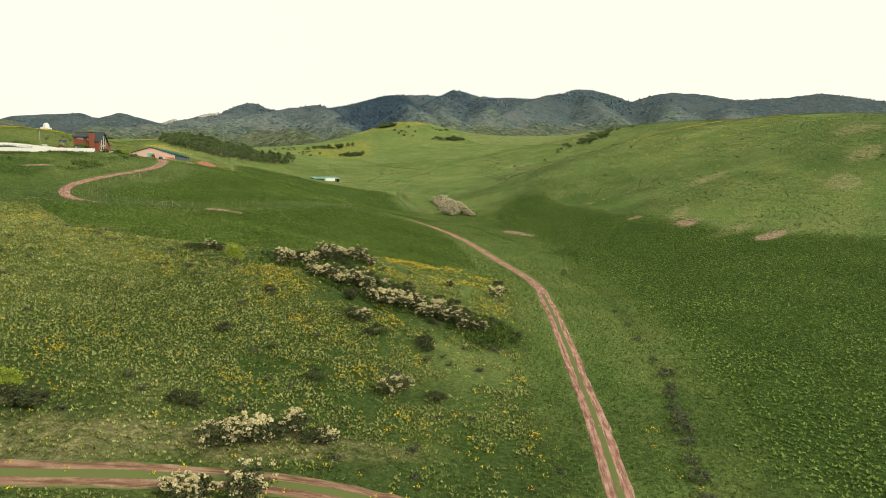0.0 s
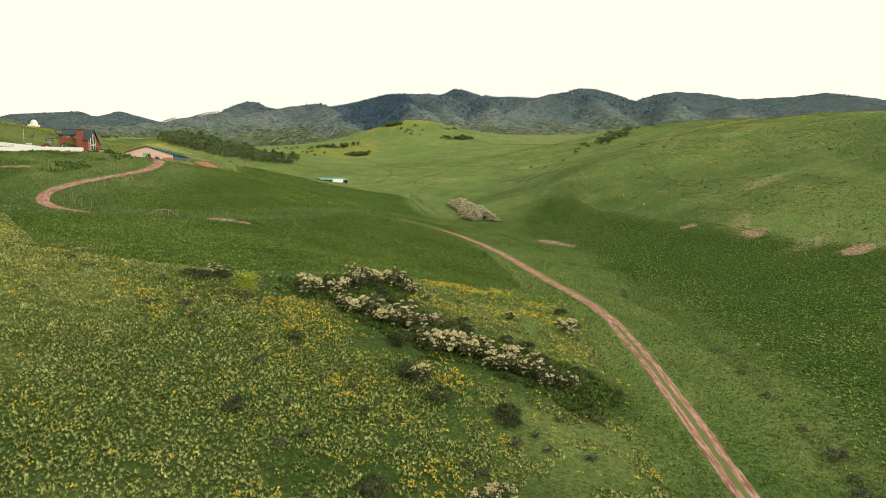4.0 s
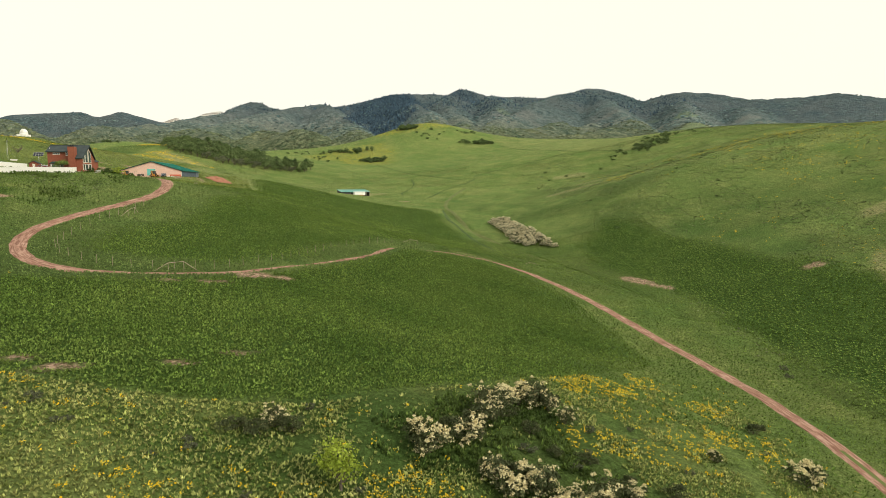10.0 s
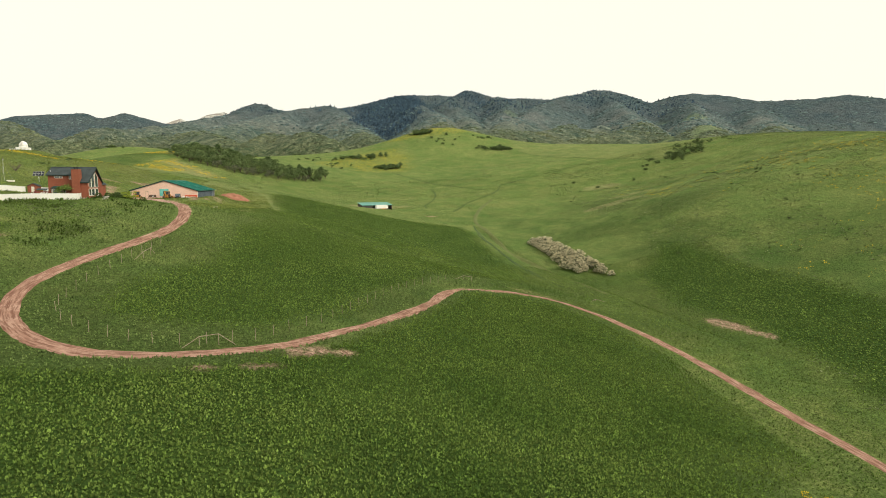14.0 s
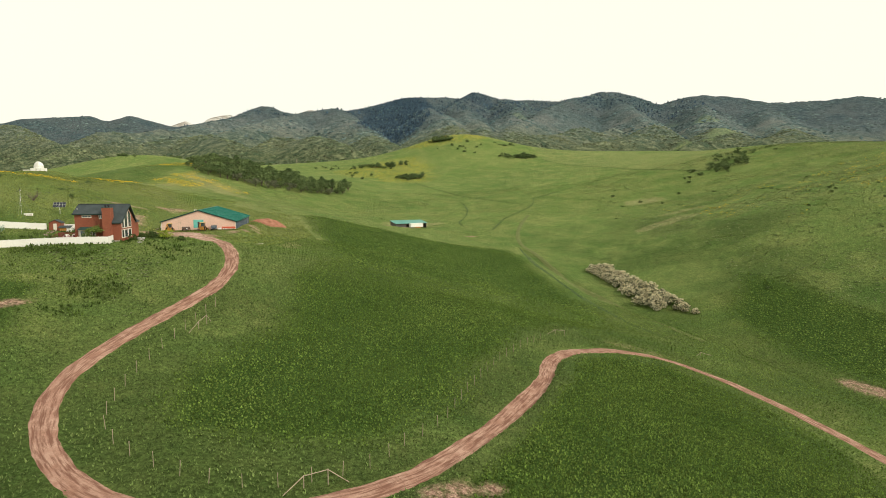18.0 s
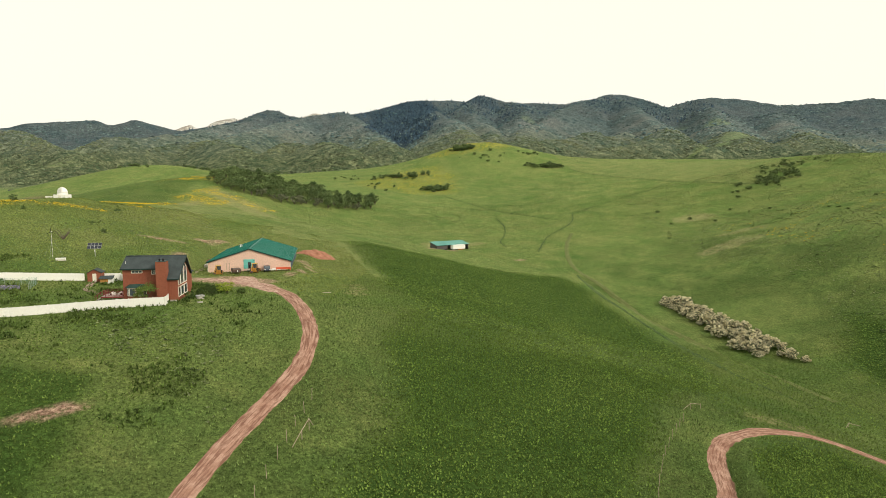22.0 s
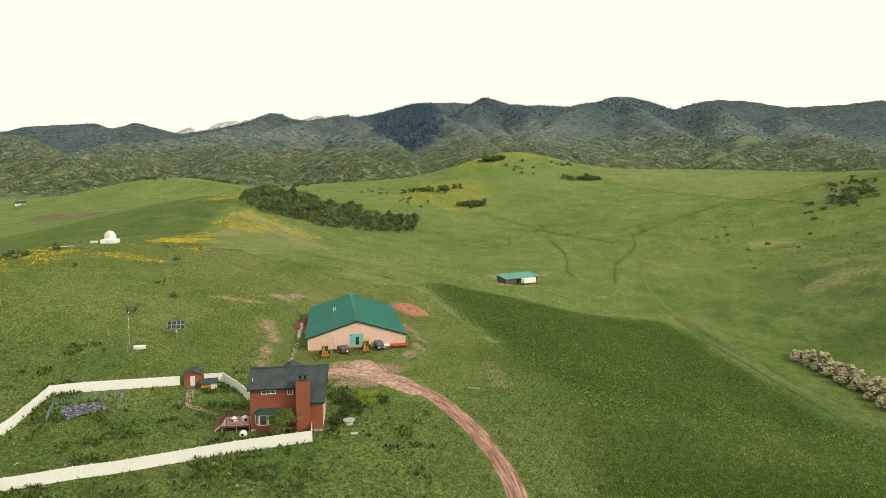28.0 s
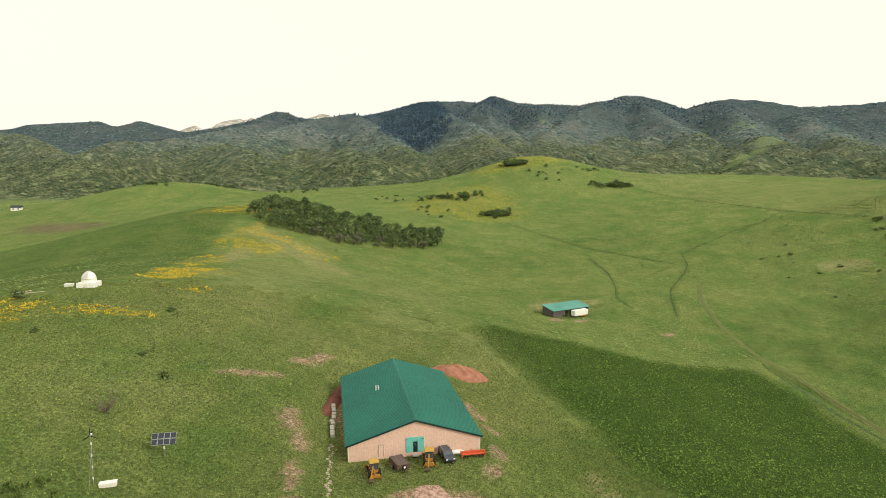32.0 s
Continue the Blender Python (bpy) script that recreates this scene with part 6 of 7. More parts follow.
_thicket += [(x - 3.6, y + 2.5, 0.85) for x, y, *s in _thicket[1:24:2]] + [(x + 3.8, y - 1.5, 0.9) for x, y, *s in _thicket[3:24:2]]
plant_all(th_kinds, _thicket, (0.75, 1.45), 13)

# the grove on the ridge
gr_kinds = [shrub("grove_tree", 120 + k, (7.6, 6.4, 8.4, 6.8)[k], (9.6, 10.4, 8.6, 9.0)[k], 700, 0.84, leaf_grove, "round-crowned dark green tree of the ridge grove", "tree", trunk=1.3, clumps=16, group="ridge grove") for k in range(4)]
gr_pale = [shrub("pale_grove_tree", 130 + k, 6.8, 6.0, 420, 0.9, leaf_olive, "pale olive-green small tree at the grove edge", "tree", trunk=0.8, clumps=14, group="ridge grove") for k in range(2)]
GROVE = [(-284, 600), (-268, 582), (-252, 573), (-232, 574), (-218, 570), (-204, 584), (-190, 587), (-174, 600), (-162, 619), (-160, 640), (-172, 642), (-190, 632), (-212, 637), (-232, 628), (-262, 638), (-286, 640)]
_r = random.Random(5)
_trees, _pale = [], []
for _ in range(4000):
    _x, _y = _r.uniform(-290, -155), _r.uniform(568, 648)
    if inside(np.array(_x), np.array(_y), GROVE) and all(math.hypot(_x - a, _y - b) > 5.4 for a, b, *_q in _trees + _pale):
        (_pale if (_y < 598 + max(0, (_x + 200) * 0.45) and _x > -236 and _r.random() < 0.5) else _trees).append((_x, _y, _r.uniform(0.62, 1.2)))
plant_all(gr_kinds, _trees, (0.9, 1.1), 15, 0.3)
plant_all(gr_pale, _pale, (0.9, 1.1), 16, 0.3)

# scattered hill bushes
hb_kinds = [shrub("hill_bush", 140 + k, 5.2, 3.2, 300, 0.62, leaf_grove, "dark bush scattered on the far hillside", group="hillside bushes") for k in range(3)]
_hill = []
_r = random.Random(17)
for cx, cy, sx, sy, n, s in ((-152, 815, 22, 10, 26, 1.4), (-114, 749, 11, 9, 34, 1.4), (-175, 760, 18, 20, 8, 1.0), (-86, 892, 12, 5, 30, 1.6), (14, 828, 17, 6, 34, 1.4), (150, 606, 26, 14, 34, 1.15), (172, 632, 26, 14, 22, 0.9),
                            (-468, 842, 26, 14, 12, 1.0), (-405, 868, 22, 12, 10, 1.1), (-520, 860, 30, 12, 8, 0.9), (-60, 860, 30, 30, 10, 0.8)) + ((-10, 880, 30, 8, 9, 0.9), (-440, 890, 30, 20, 12, 1.5), (-200, 830, 40, 30, 12, 0.8), (120, 480, 50, 80, 16, 0.4), (100, 380, 40, 50, 10, 0.35), (150, 300, 40, 40, 8, 0.35),
                            (60, 560, 30, 30, 10, 0.5), (-225, 345, 30, 30, 5, 0.45), (-262, 335, 8, 25, 9, 0.8), (-350, 930, 60, 40, 12, 1.4), (-240, 1000, 60, 30, 10, 1.4)):
    for _ in range(n):
        _hill.append((_r.gauss(cx, sx * 0.6), _r.gauss(cy, sy * 0.6), s * _r.uniform(0.6, 1.25)))
plant_all(hb_kinds, _hill, (0.85, 1.15), 19, 0.2)

# by the house
leaf_yard = foliage("fresh_green_leaves", (0.105, 0.160, 0.032), (0.185, 0.250, 0.060))
yard_tree = shrub("yard_tree", 151, 5.0, 4.8, 1900, 0.24, leaf_yard, "small leafy tree by the front of the house", "tree", trunk=0.4, clumps=18)
_p = house_point(5.2, -6.2, 0)
yard_tree.matrix_basis = pose(_p.x, _p.y, on(_p.x, _p.y) - 0.05)
yard_lime = shrub("yard_bush", 152, 7.0, 3.0, 2200, 0.2, leaf_lime, "round yellow-green bush beside the drive")
yard_lime.matrix_basis = pose(-150.4, 284.0, on(-150.4, 284.0) - 0.1)
yard_dark = shrub("yard_shrub", 153, 2.6, 1.7, 900, 0.2, foliage("yard_shrub_leaves", (0.050, 0.085, 0.024), (0.100, 0.145, 0.042)), "dark green shrub by the house corner", group="yard shrubs")
plant_all([yard_dark], [(-153.2, 276.5, 1.1), (-152.5, 280.5, 1.1), (-154.8, 283.5, 1.1), (-154.2, 273.2, 1.0), (-151, 278, 0.8), (-153, 285.5, 0.9), (-147.5, 286, 1.0), (-160, 269.3, 0.6), (-171, 268.3, 0.5)], (0.9, 1.1), 21)


# ---------------------------------------------------------------- ground cover
def spread(region, step, seed, keep=1.0):
    """Jittered places of the plan inside a box (x0, y0, x1, y1)."""
    rng = np.random.RandomState(seed)
    x0, y0, x1, y1 = region
    gx, gy = np.meshgrid(np.arange(x0, x1, step), np.arange(y0, y1, step))
    x = gx.ravel() + rng.uniform(-0.48, 0.48, gx.size) * step
    y = gy.ravel() + rng.uniform(-0.48, 0.48, gx.size) * step
    if keep < 1:
        k = rng.rand(len(x)) < keep
        x, y = x[k], y[k]
    return x, y


def free_of_tracks(x, y, room=2.4):
    ok = near_line(x, y, ROAD) > room
    return ok & (near_line(x, y, LOW_TRACK) > 2.3) & (near_line(x, y, APRON) > 4.6)


def tufts(name, x, y, reach, height, blades, mat, label, seed, width=0.3, lean=(0.3, 1.0)):
    """Leafy tufts on the ground as one mesh: each is a ring of pointed blades."""
    rng = np.random.RandomState(seed)
    n = len(x)
    z = on_all(x, y)
    s = 0.6 + 0.8 * rng.rand(n)
    a = rng.rand(n, blades) * 2 * np.pi
    l = rng.uniform(*lean, (n, blades))
    r = reach * s[:, None] * l
    h = height * s[:, None] * (1.15 - 0.6 * l) * rng.uniform(0.7, 1.3, (n, blades))
    ca, sa = np.cos(a), np.sin(a)
    w = width * reach * s[:, None] * rng.uniform(0.7, 1.3, (n, blades))
    mid = 0.25 * r
    tip = np.stack([x[:, None] + ca * r, y[:, None] + sa * r, z[:, None] + h], -1)
    left = np.stack([x[:, None] + ca * mid - sa * w, y[:, None] + sa * mid + ca * w, z[:, None] - 0.03 + 0.35 * h], -1)
    right = np.stack([x[:, None] + ca * mid + sa * w, y[:, None] + sa * mid - ca * w, z[:, None] - 0.03 + 0.35 * h], -1)
    v = np.stack([left, right, tip], 2).reshape(-1, 3)
    me = mesh_of(name, v, np.arange(len(v)).reshape(-1, 3), False)
    me.materials.append(mat)
    return tagged(new(name, me), label, "plants", kind="stuff")


crop_leaf = foliage("crop_leaves", (0.112, 0.182, 0.033), (0.182, 0.255, 0.055), 0.55, 0.25, 0.05, 0.9, (0.6, 1.42))
meadow_leaf = foliage("meadow_leaves", (0.176, 0.222, 0.050), (0.405, 0.415, 0.150), 0.55, 0.25, 0.4, 1.2, (0.55, 1.5))
grass_leaf = foliage("grass_blades", (0.088, 0.150, 0.029), (0.168, 0.232, 0.052), 0.5, 0.3, 0.05, 0.8, (0.5, 1.5))
flower_petal = foliage("yellow_petals", (0.58, 0.38, 0.012), (0.74, 0.56, 0.04), 0.15, 0.2, 0.5)

def crop_places(plots):
    """Places of the crop rows, thinned where the field thins out."""
    out = []
    for ring, box, step in plots:
        x, y = spread(box, step, 3)
        k = inside(x, y, ring) > 0.5
        x, y = x[k], y[k]
        c = cover(x, y)
        k = (c[0] > 0.12 + 0.8 * np.random.RandomState(4).rand(len(x)) ** 2) & (c[1] < 0.45) & (rough(x, y, 2.4, 3, 77) > 0.18)
        out.append((x[k], y[k]))
    return np.concatenate([p[0] for p in out]), np.concatenate([p[1] for p in out])


_x, _y = crop_places([(FIELD_HOLLOW, (-125, 128, 16, 268), 0.43), (FIELD_LOOP, (-135, 190, -20, 300), 0.52)])
tufts("crop_plants", _x, _y, 0.27, 0.36, 5, crop_leaf, "leafy dark green crop plants covering the fields", 5, 0.42, (0.35, 1.0))
_x, _y = crop_places([(FIELD_LOOP, (-135, 300, -10, 345), 0.8), (FIELD_LOOP, (-156, 345, -10, 462), 0.95), (FIELD_EAST, (22, 45, 140, 366), 0.78), (FIELD_EAST, (140, 60, 260, 210), 1.3)])
tufts("far_crop_plants", _x, _y, 0.46, 0.40, 5, crop_leaf, "leafy green crop plants of the farther fields", 6, 0.36, (0.45, 1.0))

_x, _y = spread((-185, 20, 30, 172), 0.45, 8, 0.95)
_fade = (np.random.RandomState(5).rand(len(_x)) < band(_x + 30 * rough(_x, _y, 20, 3, 97), -165, -110)) & (np.random.RandomState(15).rand(len(_x)) < band(_y + 14 * rough(_x, _y, 9, 3, 98), 28, 54))
_x, _y = _x[_fade], _y[_fade]
_k = (inside(_x, _y, FIELD_HOLLOW) < 0.5) & free_of_tracks(_x, _y, 3.5) & (near_line(_x, _y, ROAD[:90]) > 6 + 7 * rough(_x, _y, 12, 3, 4)) & (0.6 * rough(_x, _y, 3.2, 3, 31) + 0.4 * rough(_x, _y, 14, 3, 32) > 0.30 + 0.20 * band(_x, -40, -5))
_d = near_line(_x, _y, THICKET_LINE)
_k &= (_d > 4 + 8 * rough(_x, _y, 7, 3, 33)) | (np.random.RandomState(16).rand(len(_x)) < 0.12)
_k &= np.random.RandomState(19).rand(len(_x)) < 0.45 + 0.55 * band(_y + 8 * rough(_x, _y, 6, 3, 40), 66, 84)
tufts("meadow_plants", _x[_k], _y[_k], 0.31, 0.40, 8, meadow_leaf, "grey-green broad-leaved meadow plants on the slope", 9, 0.24, (0.5, 1.0))

_x, _y = spread((-128, 36, 60, 350), 0.62, 10, 0.8)
_c = cover(_x, _y)
_k = (_c[0] < 0.5) & free_of_tracks(_x, _y, 2.2) & (_c[1] < 0.6) & ((_x > 2 + 14 * rough(_x, _y, 16, 3, 38)) | (_y > 150) | (rough(_x, _y, 9, 3, 39) > 0.62))
_xa, _ya = _x[_k], _y[_k]
_x, _y = spread((-275, 175, -112, 420), 0.68, 12, 0.85)
_hx, _hy = (_x + 167.6) * 0.976 + (_y - 273.6) * 0.216, -(_x + 167.6) * 0.216 + (_y - 273.6) * 0.976
_bx, _by = (_x + 170.2) * 0.978 + (_y - 321.3) * 0.209, -(_x + 170.2) * 0.209 + (_y - 321.3) * 0.978
_k = free_of_tracks(_x, _y, 2.6) & (cover(_x, _y)[1] < 0.15) & ~((_hx > -4.8) & (_hx < 12.2) & (_hy > -4.9) & (_hy < 12.4)) & ~((_bx > -0.3) & (_bx < 24.3) & (_by > -0.2) & (_by < 38)) & (inside(_x, _y, FIELD_LOOP) < 0.5)
_k &= ~((_x > -128) & (_y < 350)) & (rough(_x, _y, 5, 3, 34) > 0.12 + 0.4 * band(-_x, 235, 275) + 0.4 * band(_y, 380, 420))
_xa, _ya = np.concatenate([_xa, _x[_k]]), np.concatenate([_ya, _y[_k]])
_v = (_xa > -142) & (_xa < -40 + 6 * rough(_xa, _ya, 9, 3, 41)) & (_ya > 172) & (_ya < 275 + 40 * rough(_xa, _ya, 16, 3, 42))
rank_leaf = foliage("rank_grass_blades", (0.056, 0.100, 0.022), (0.128, 0.182, 0.042), 0.5, 0.3, 0.1, 0.8, (0.5, 1.5))
# yellower grass colour that holds the sunlight round the barn
_h = (_xa < -128) & (_ya > 288 + 16 * rough(_xa, _ya, 14, 3, 45)) & ~_v
hill_leaf = foliage("sunlit_grass_blades", (0.138, 0.184, 0.035), (0.245, 0.282, 0.070), 0.5, 0.3, 0.05, 0.8, (0.5, 1.5))
tufts("hill_grass", _xa[_h], _ya[_h], 0.34, 0.34, 5, hill_leaf, "yellowish grass tufts round the barn, with sunlight in their colour", 14, 0.22, (0.5, 1.0))
_v2 = _v | _h
tufts("meadow_grass", _xa[~_v2], _ya[~_v2], 0.34, 0.42, 5, grass_leaf, "lush green grass tufts over meadow and verges", 11, 0.22, (0.5, 1.0))
verge_leaf = foliage("verge_grass_blades", (0.100, 0.162, 0.042), (0.185, 0.245, 0.078), 0.5, 0.3, 0.1, 0.8, (0.5, 1.5))
tufts("verge_grass", _xa[_v], _ya[_v], 0.34, 0.46, 5, verge_leaf, "rank grey-green grass on the verge inside the road loop", 12, 0.22, (0.4, 1.0))

# dark undergrowth of the flowering thicket
_x, _y = spread((-46, 100, 16, 152), 0.62, 21)
_d = near_line(_x, _y, THICKET_LINE)
_k = (inside(_x, _y, FIELD_HOLLOW) < 0.5) & (_d < 1.5 + 9 * rough(_x, _y, 8, 3, 43)) & (rough(_x, _y, 4, 3, 44) > 0.32)
tufts("thicket_undergrowth", _x[_k], _y[_k], 0.45, 0.62, 9, rank_leaf, "dark leafy undergrowth round the flowering thicket", 18, 0.3, (0.3, 1.0))

# tall rank grass in and round the yard
_x, _y = spread((-214, 226, -138, 300), 0.75, 13)
_hx, _hy = (_x + 167.6) * 0.976 + (_y - 273.6) * 0.216, -(_x + 167.6) * 0.216 + (_y - 273.6) * 0.976
_k = (near_line(_x, _y, ROAD) > 4.5) & (near_line(_x, _y, APRON) > 8) & ~((_hx > -6.5) & (_hx < 12.4) & (_hy > -6.0) & (_hy < 6.0)) & (cover(_x, _y)[1] < 0.3) & (near_line(_x, _y, GARDEN_PATH) > 1.1)
_k &= (inside(_x, _y, BED) < 0.5) & (0.55 * rough(_x, _y, 9, 3, 29) + 0.45 * rough(_x, _y, 2.6, 2, 30) > 0.53 + 0.05 * (inside(_x, _y, [(-203, 249), (-156, 267), (-157, 280), (-179, 291), (-204, 278)]) < 0.5))
tufts("rank_grass", _x[_k], _y[_k], 0.55, 0.75, 8, rank_leaf, "tall rank dark green grass and weeds in and round the yard", 17, 0.2, (0.3, 1.0))

# coarser grass and low scrub on the slopes beyond
_x, _y = spread((-330, 330, 260, 660), 1.9, 23, 0.9)
_c = cover(_x, _y)
_k = (_y > 345 + 50 * rough(_x, _y, 18, 3, 99)) & (_c[0] < 0.6) & (_c[2] < 0.35) & (rough(_x, _y, 12, 4, 35) > 0.42) & (valley_shade(_x, _y) < 0.25) & ~((_x < -128) & (_x > -255) & (_y < 400)) & (near_line(_x, _y, VALLEY_TRACK) > 1.6)
slope_leaf = foliage("slope_grass_blades", (0.150, 0.222, 0.060), (0.260, 0.315, 0.105), 0.4, 0.3, 0.05, 0.5, (0.6, 1.4))
tufts("slope_grass", _x[_k], _y[_k], 0.8, 0.22, 5, slope_leaf, "coarse grass tufts over the valley slopes", 25, 0.3, (0.65, 1.0))
hill_sage = foliage("hill_sage_leaves", (0.135, 0.180, 0.080), (0.260, 0.285, 0.140), 0.4, 0.2, 0.05)
_xs, _ys = [], []
for box, step, low in (((40, 200, 290, 660), 1.9, 0.46), ((-330, 330, -185, 640), 2.6, 0.56), ((-150, 690, 60, 960), 4.0, 0.50), ((-205, 175, -128, 262), 1.6, 0.52), ((-150, 560, 60, 700), 3.0, 0.58)):
    _x, _y = spread(box, step * 0.8, 27)
    _x, _y = _x + 2.2 * np.sin(_y * 1.7), _y + 2.2 * np.sin(_x * 2.3)
    _k = (cover(_x, _y)[0] < 0.5) & (0.6 * rough(_x, _y, 26, 4, 36) + 0.4 * rough(_x, _y, 70, 3, 37) > low) & (np.random.RandomState(6).rand(len(_x)) < 0.6) & (near_line(_x, _y, ROAD) > 4)
    _xs.append(_x[_k])
    _ys.append(_y[_k])
tufts("slope_scrub", np.concatenate(_xs), np.concatenate(_ys), 0.6, 0.32, 6, hill_sage, "low grey-green scrub scattered over the hillsides", 29, 0.34)

# yellow blossom in drifts
_rng = np.random.RandomState(21)
_x, _y = spread((-125, 46, 30, 178), 0.55, 14)
_drift = rough(_x, _y, 8, 4, 55)
_open = (inside(_x, _y, FIELD_HOLLOW) < 0.5) & (near_line(_x, _y, ROAD) > 6)
_k = _open & (_rng.rand(len(_x)) < 0.018 + 1.3 * np.clip(_drift - 0.64, 0, 0.3))
_k &= near_line(_x, _y, THICKET_LINE) > 5
for line, reach in (([(-80, 129), (-70, 126), (-58, 126), (-50, 129)], 2.2), ([(-40, 118), (-33, 120), (-30, 113), (-36, 104)], 4.0), ([(-12, 160), (4, 174), (12, 168), (10, 150)], 5.0), ([(-16, 138), (0, 140)], 3.0)):
    _k |= _open & (near_line(_x, _y, line) < reach) & (_drift > 0.52) & (_rng.rand(len(_x)) < 0.22)
_fx, _fy = _x[_k], _y[_k]
_x2, _y2 = spread((-310, 325, -195, 660), 1.15, 18)
_k2 = (cover(_x2, _y2)[3] > 0.6) & (rough(_x2, _y2, 8, 3, 56) > 0.47) & (_rng.rand(len(_x2)) < 0.6)
_x3, _y3 = spread((-150, 700, 20, 960), 2.6, 19)
_k3 = (cover(_x3, _y3)[3] > 0.5) & (rough(_x3, _y3, 14, 3, 57) > 0.52) & (_rng.rand(len(_x3)) < 0.5)
_x4, _y4 = spread((70, 230, 240, 520), 1.5, 20)
_k4 = (cover(_x4, _y4)[0] < 0.3) & (0.6 * rough(_x4, _y4, 9, 3, 58) + 0.4 * rough(_x4, _y4, 45, 3, 59) > 0.56) & (_rng.rand(len(_x4)) < 0.14)
_fx, _fy = np.concatenate([_fx, _x2[_k2], _x3[_k3], _x4[_k4]]), np.concatenate([_fy, _y2[_k2], _y3[_k3], _y4[_k4]])
_n = len(_fx)
_far = np.where(_fy > 300, 1.7, 1.0)[:, None]
_ox, _oy = _rng.normal(0, 0.20, (_n, 6)) * _far, _rng.normal(0, 0.20, (_n, 6)) * _far
_px, _py = (_fx[:, None] + _ox).ravel(), (_fy[:, None] + _oy).ravel()
_pz = on_all(_px, _py) + _rng.uniform(0.28, 0.52, _n * 6)
_s = (_rng.uniform(0.05, 0.095, (_n, 6)) * _far).ravel()
_a = _rng.rand(_n * 6) * 6.28
_tx, _ty = _rng.normal(0, 0.45, _n * 6), _rng.normal(0, 0.45, _n * 6) - 0.35
_q = []
for _k in range(5):
    _u, _w = np.cos(_a + _k * 1.2566) * _s, np.sin(_a + _k * 1.2566) * _s
    _q.append(np.stack([_px + _u, _py + _w, _pz - _tx * _u - _ty * _w], 1))
_me = mesh_of("yellow_flowers", np.stack(_q, 1).reshape(-1, 3), np.arange(_n * 30).reshape(-1, 5), False)
_me.materials.append(flower_petal)
tagged(new("yellow_flowers", _me), "yellow wildflowers in drifts over the meadow", "plants", kind="stuff")

# brush over the foothills, and firs on the steep north slopes
def low_crowns(name, x, y, size, tall, mat, label, category, seed, pointed=False):
    """Small rounded or pointed crowns as one mesh, each of its own size and tilt."""
    rng = np.random.RandomState(seed)
    n, z = len(x), on_all(x, y)
    s_ = size * (0.6 + 0.9 * rng.rand(n) ** 2)
    a = np.arange(6) * np.pi / 3
    ring = np.stack([np.cos(a), np.sin(a), np.full(6, 0.0 if pointed else 0.12)], 1)
    upper = np.stack([0.72 * np.cos(a + 0.5), 0.72 * np.sin(a + 0.5), np.full(6, 0.62)], 1)
    tip = np.array([(0.08, 0.05, 1.0)])
    shape = np.concatenate([ring, tip] if pointed else [ring, upper, tip])
    v = shape[None] * s_[:, None, None] * rng.uniform(0.72, 1.28, (n, len(shape), 1)) * (1, 1, tall) + np.stack([x, y, z - 0.12 * s_], 1)[:, None]
    k = np.arange(6)
    j = (k + 1) % 6
    if pointed:
        f = np.stack([k, j, np.full(6, 6)], 1)
    else:
        f = np.concatenate([np.stack([k, j, k + 6], 1), np.stack([j, j + 6, k + 6], 1), np.stack([k + 6, j + 6, np.full(6, 12)], 1)])
    f = f[None] + len(shape) * np.arange(n)[:, None, None]
    me = mesh_of(name, v.reshape(-1, 3), f.reshape(-1, 3), not pointed)
    me.materials.append(mat)
    return tagged(new(name, me), label, category, kind="stuff")


_x, _y = spread((-1500, 1110, 1500, 2050), 9.5, 22, 0.85)
_k = (np.abs(_x) < _y * 0.82) & (cover(_x, _y)[4] > 0.5) & (0.5 * rough(_x, _y, 130, 4, 15) + 0.5 * rough(_x, _y, 34, 3, 17) > 0.43)
low_crowns("hill_brush", _x[_k], _y[_k], 3.4, 0.8, foliage("hill_brush_leaves", (0.060, 0.092, 0.050), (0.150, 0.172, 0.088), 0.45, 0.05, 0.006), "scrub oak thickets covering the far foothills", "brush", 31)
# leaf colours of the mountain brush and firs include haze blue
_x, _y = spread((-2300, 2050, 2300, 3500), 20, 24, 0.85)
_k = (np.abs(_x) < _y * 0.80) & (0.5 * rough(_x, _y, 190, 4, 18) + 0.5 * rough(_x, _y, 60, 3, 19) > 0.46)
low_crowns("mountain_brush", _x[_k], _y[_k], 5.5, 0.75, foliage("hazy_mountain_brush_leaves", (0.052, 0.096, 0.102), (0.150, 0.204, 0.186), 0.5, 0.05, 0.004), "dark brush dotted over the far mountainsides", "brush", 33)
_x, _y = spread((-1700, 2080, 1200, 4000), 13, 26)
_k = cover(_x, _y)[5] > 0.52 + 0.35 * np.random.RandomState(27).rand(len(_x))
low_crowns("mountain_firs", _x[_k], _y[_k], 3.8, 2.2, foliage("hazy_fir_needles", (0.020, 0.044, 0.070), (0.056, 0.094, 0.128), 0.5, 0.0, 0.01), "dense dark firs on the steep mountain slope, tinted blue for haze", "trees", 35, True)


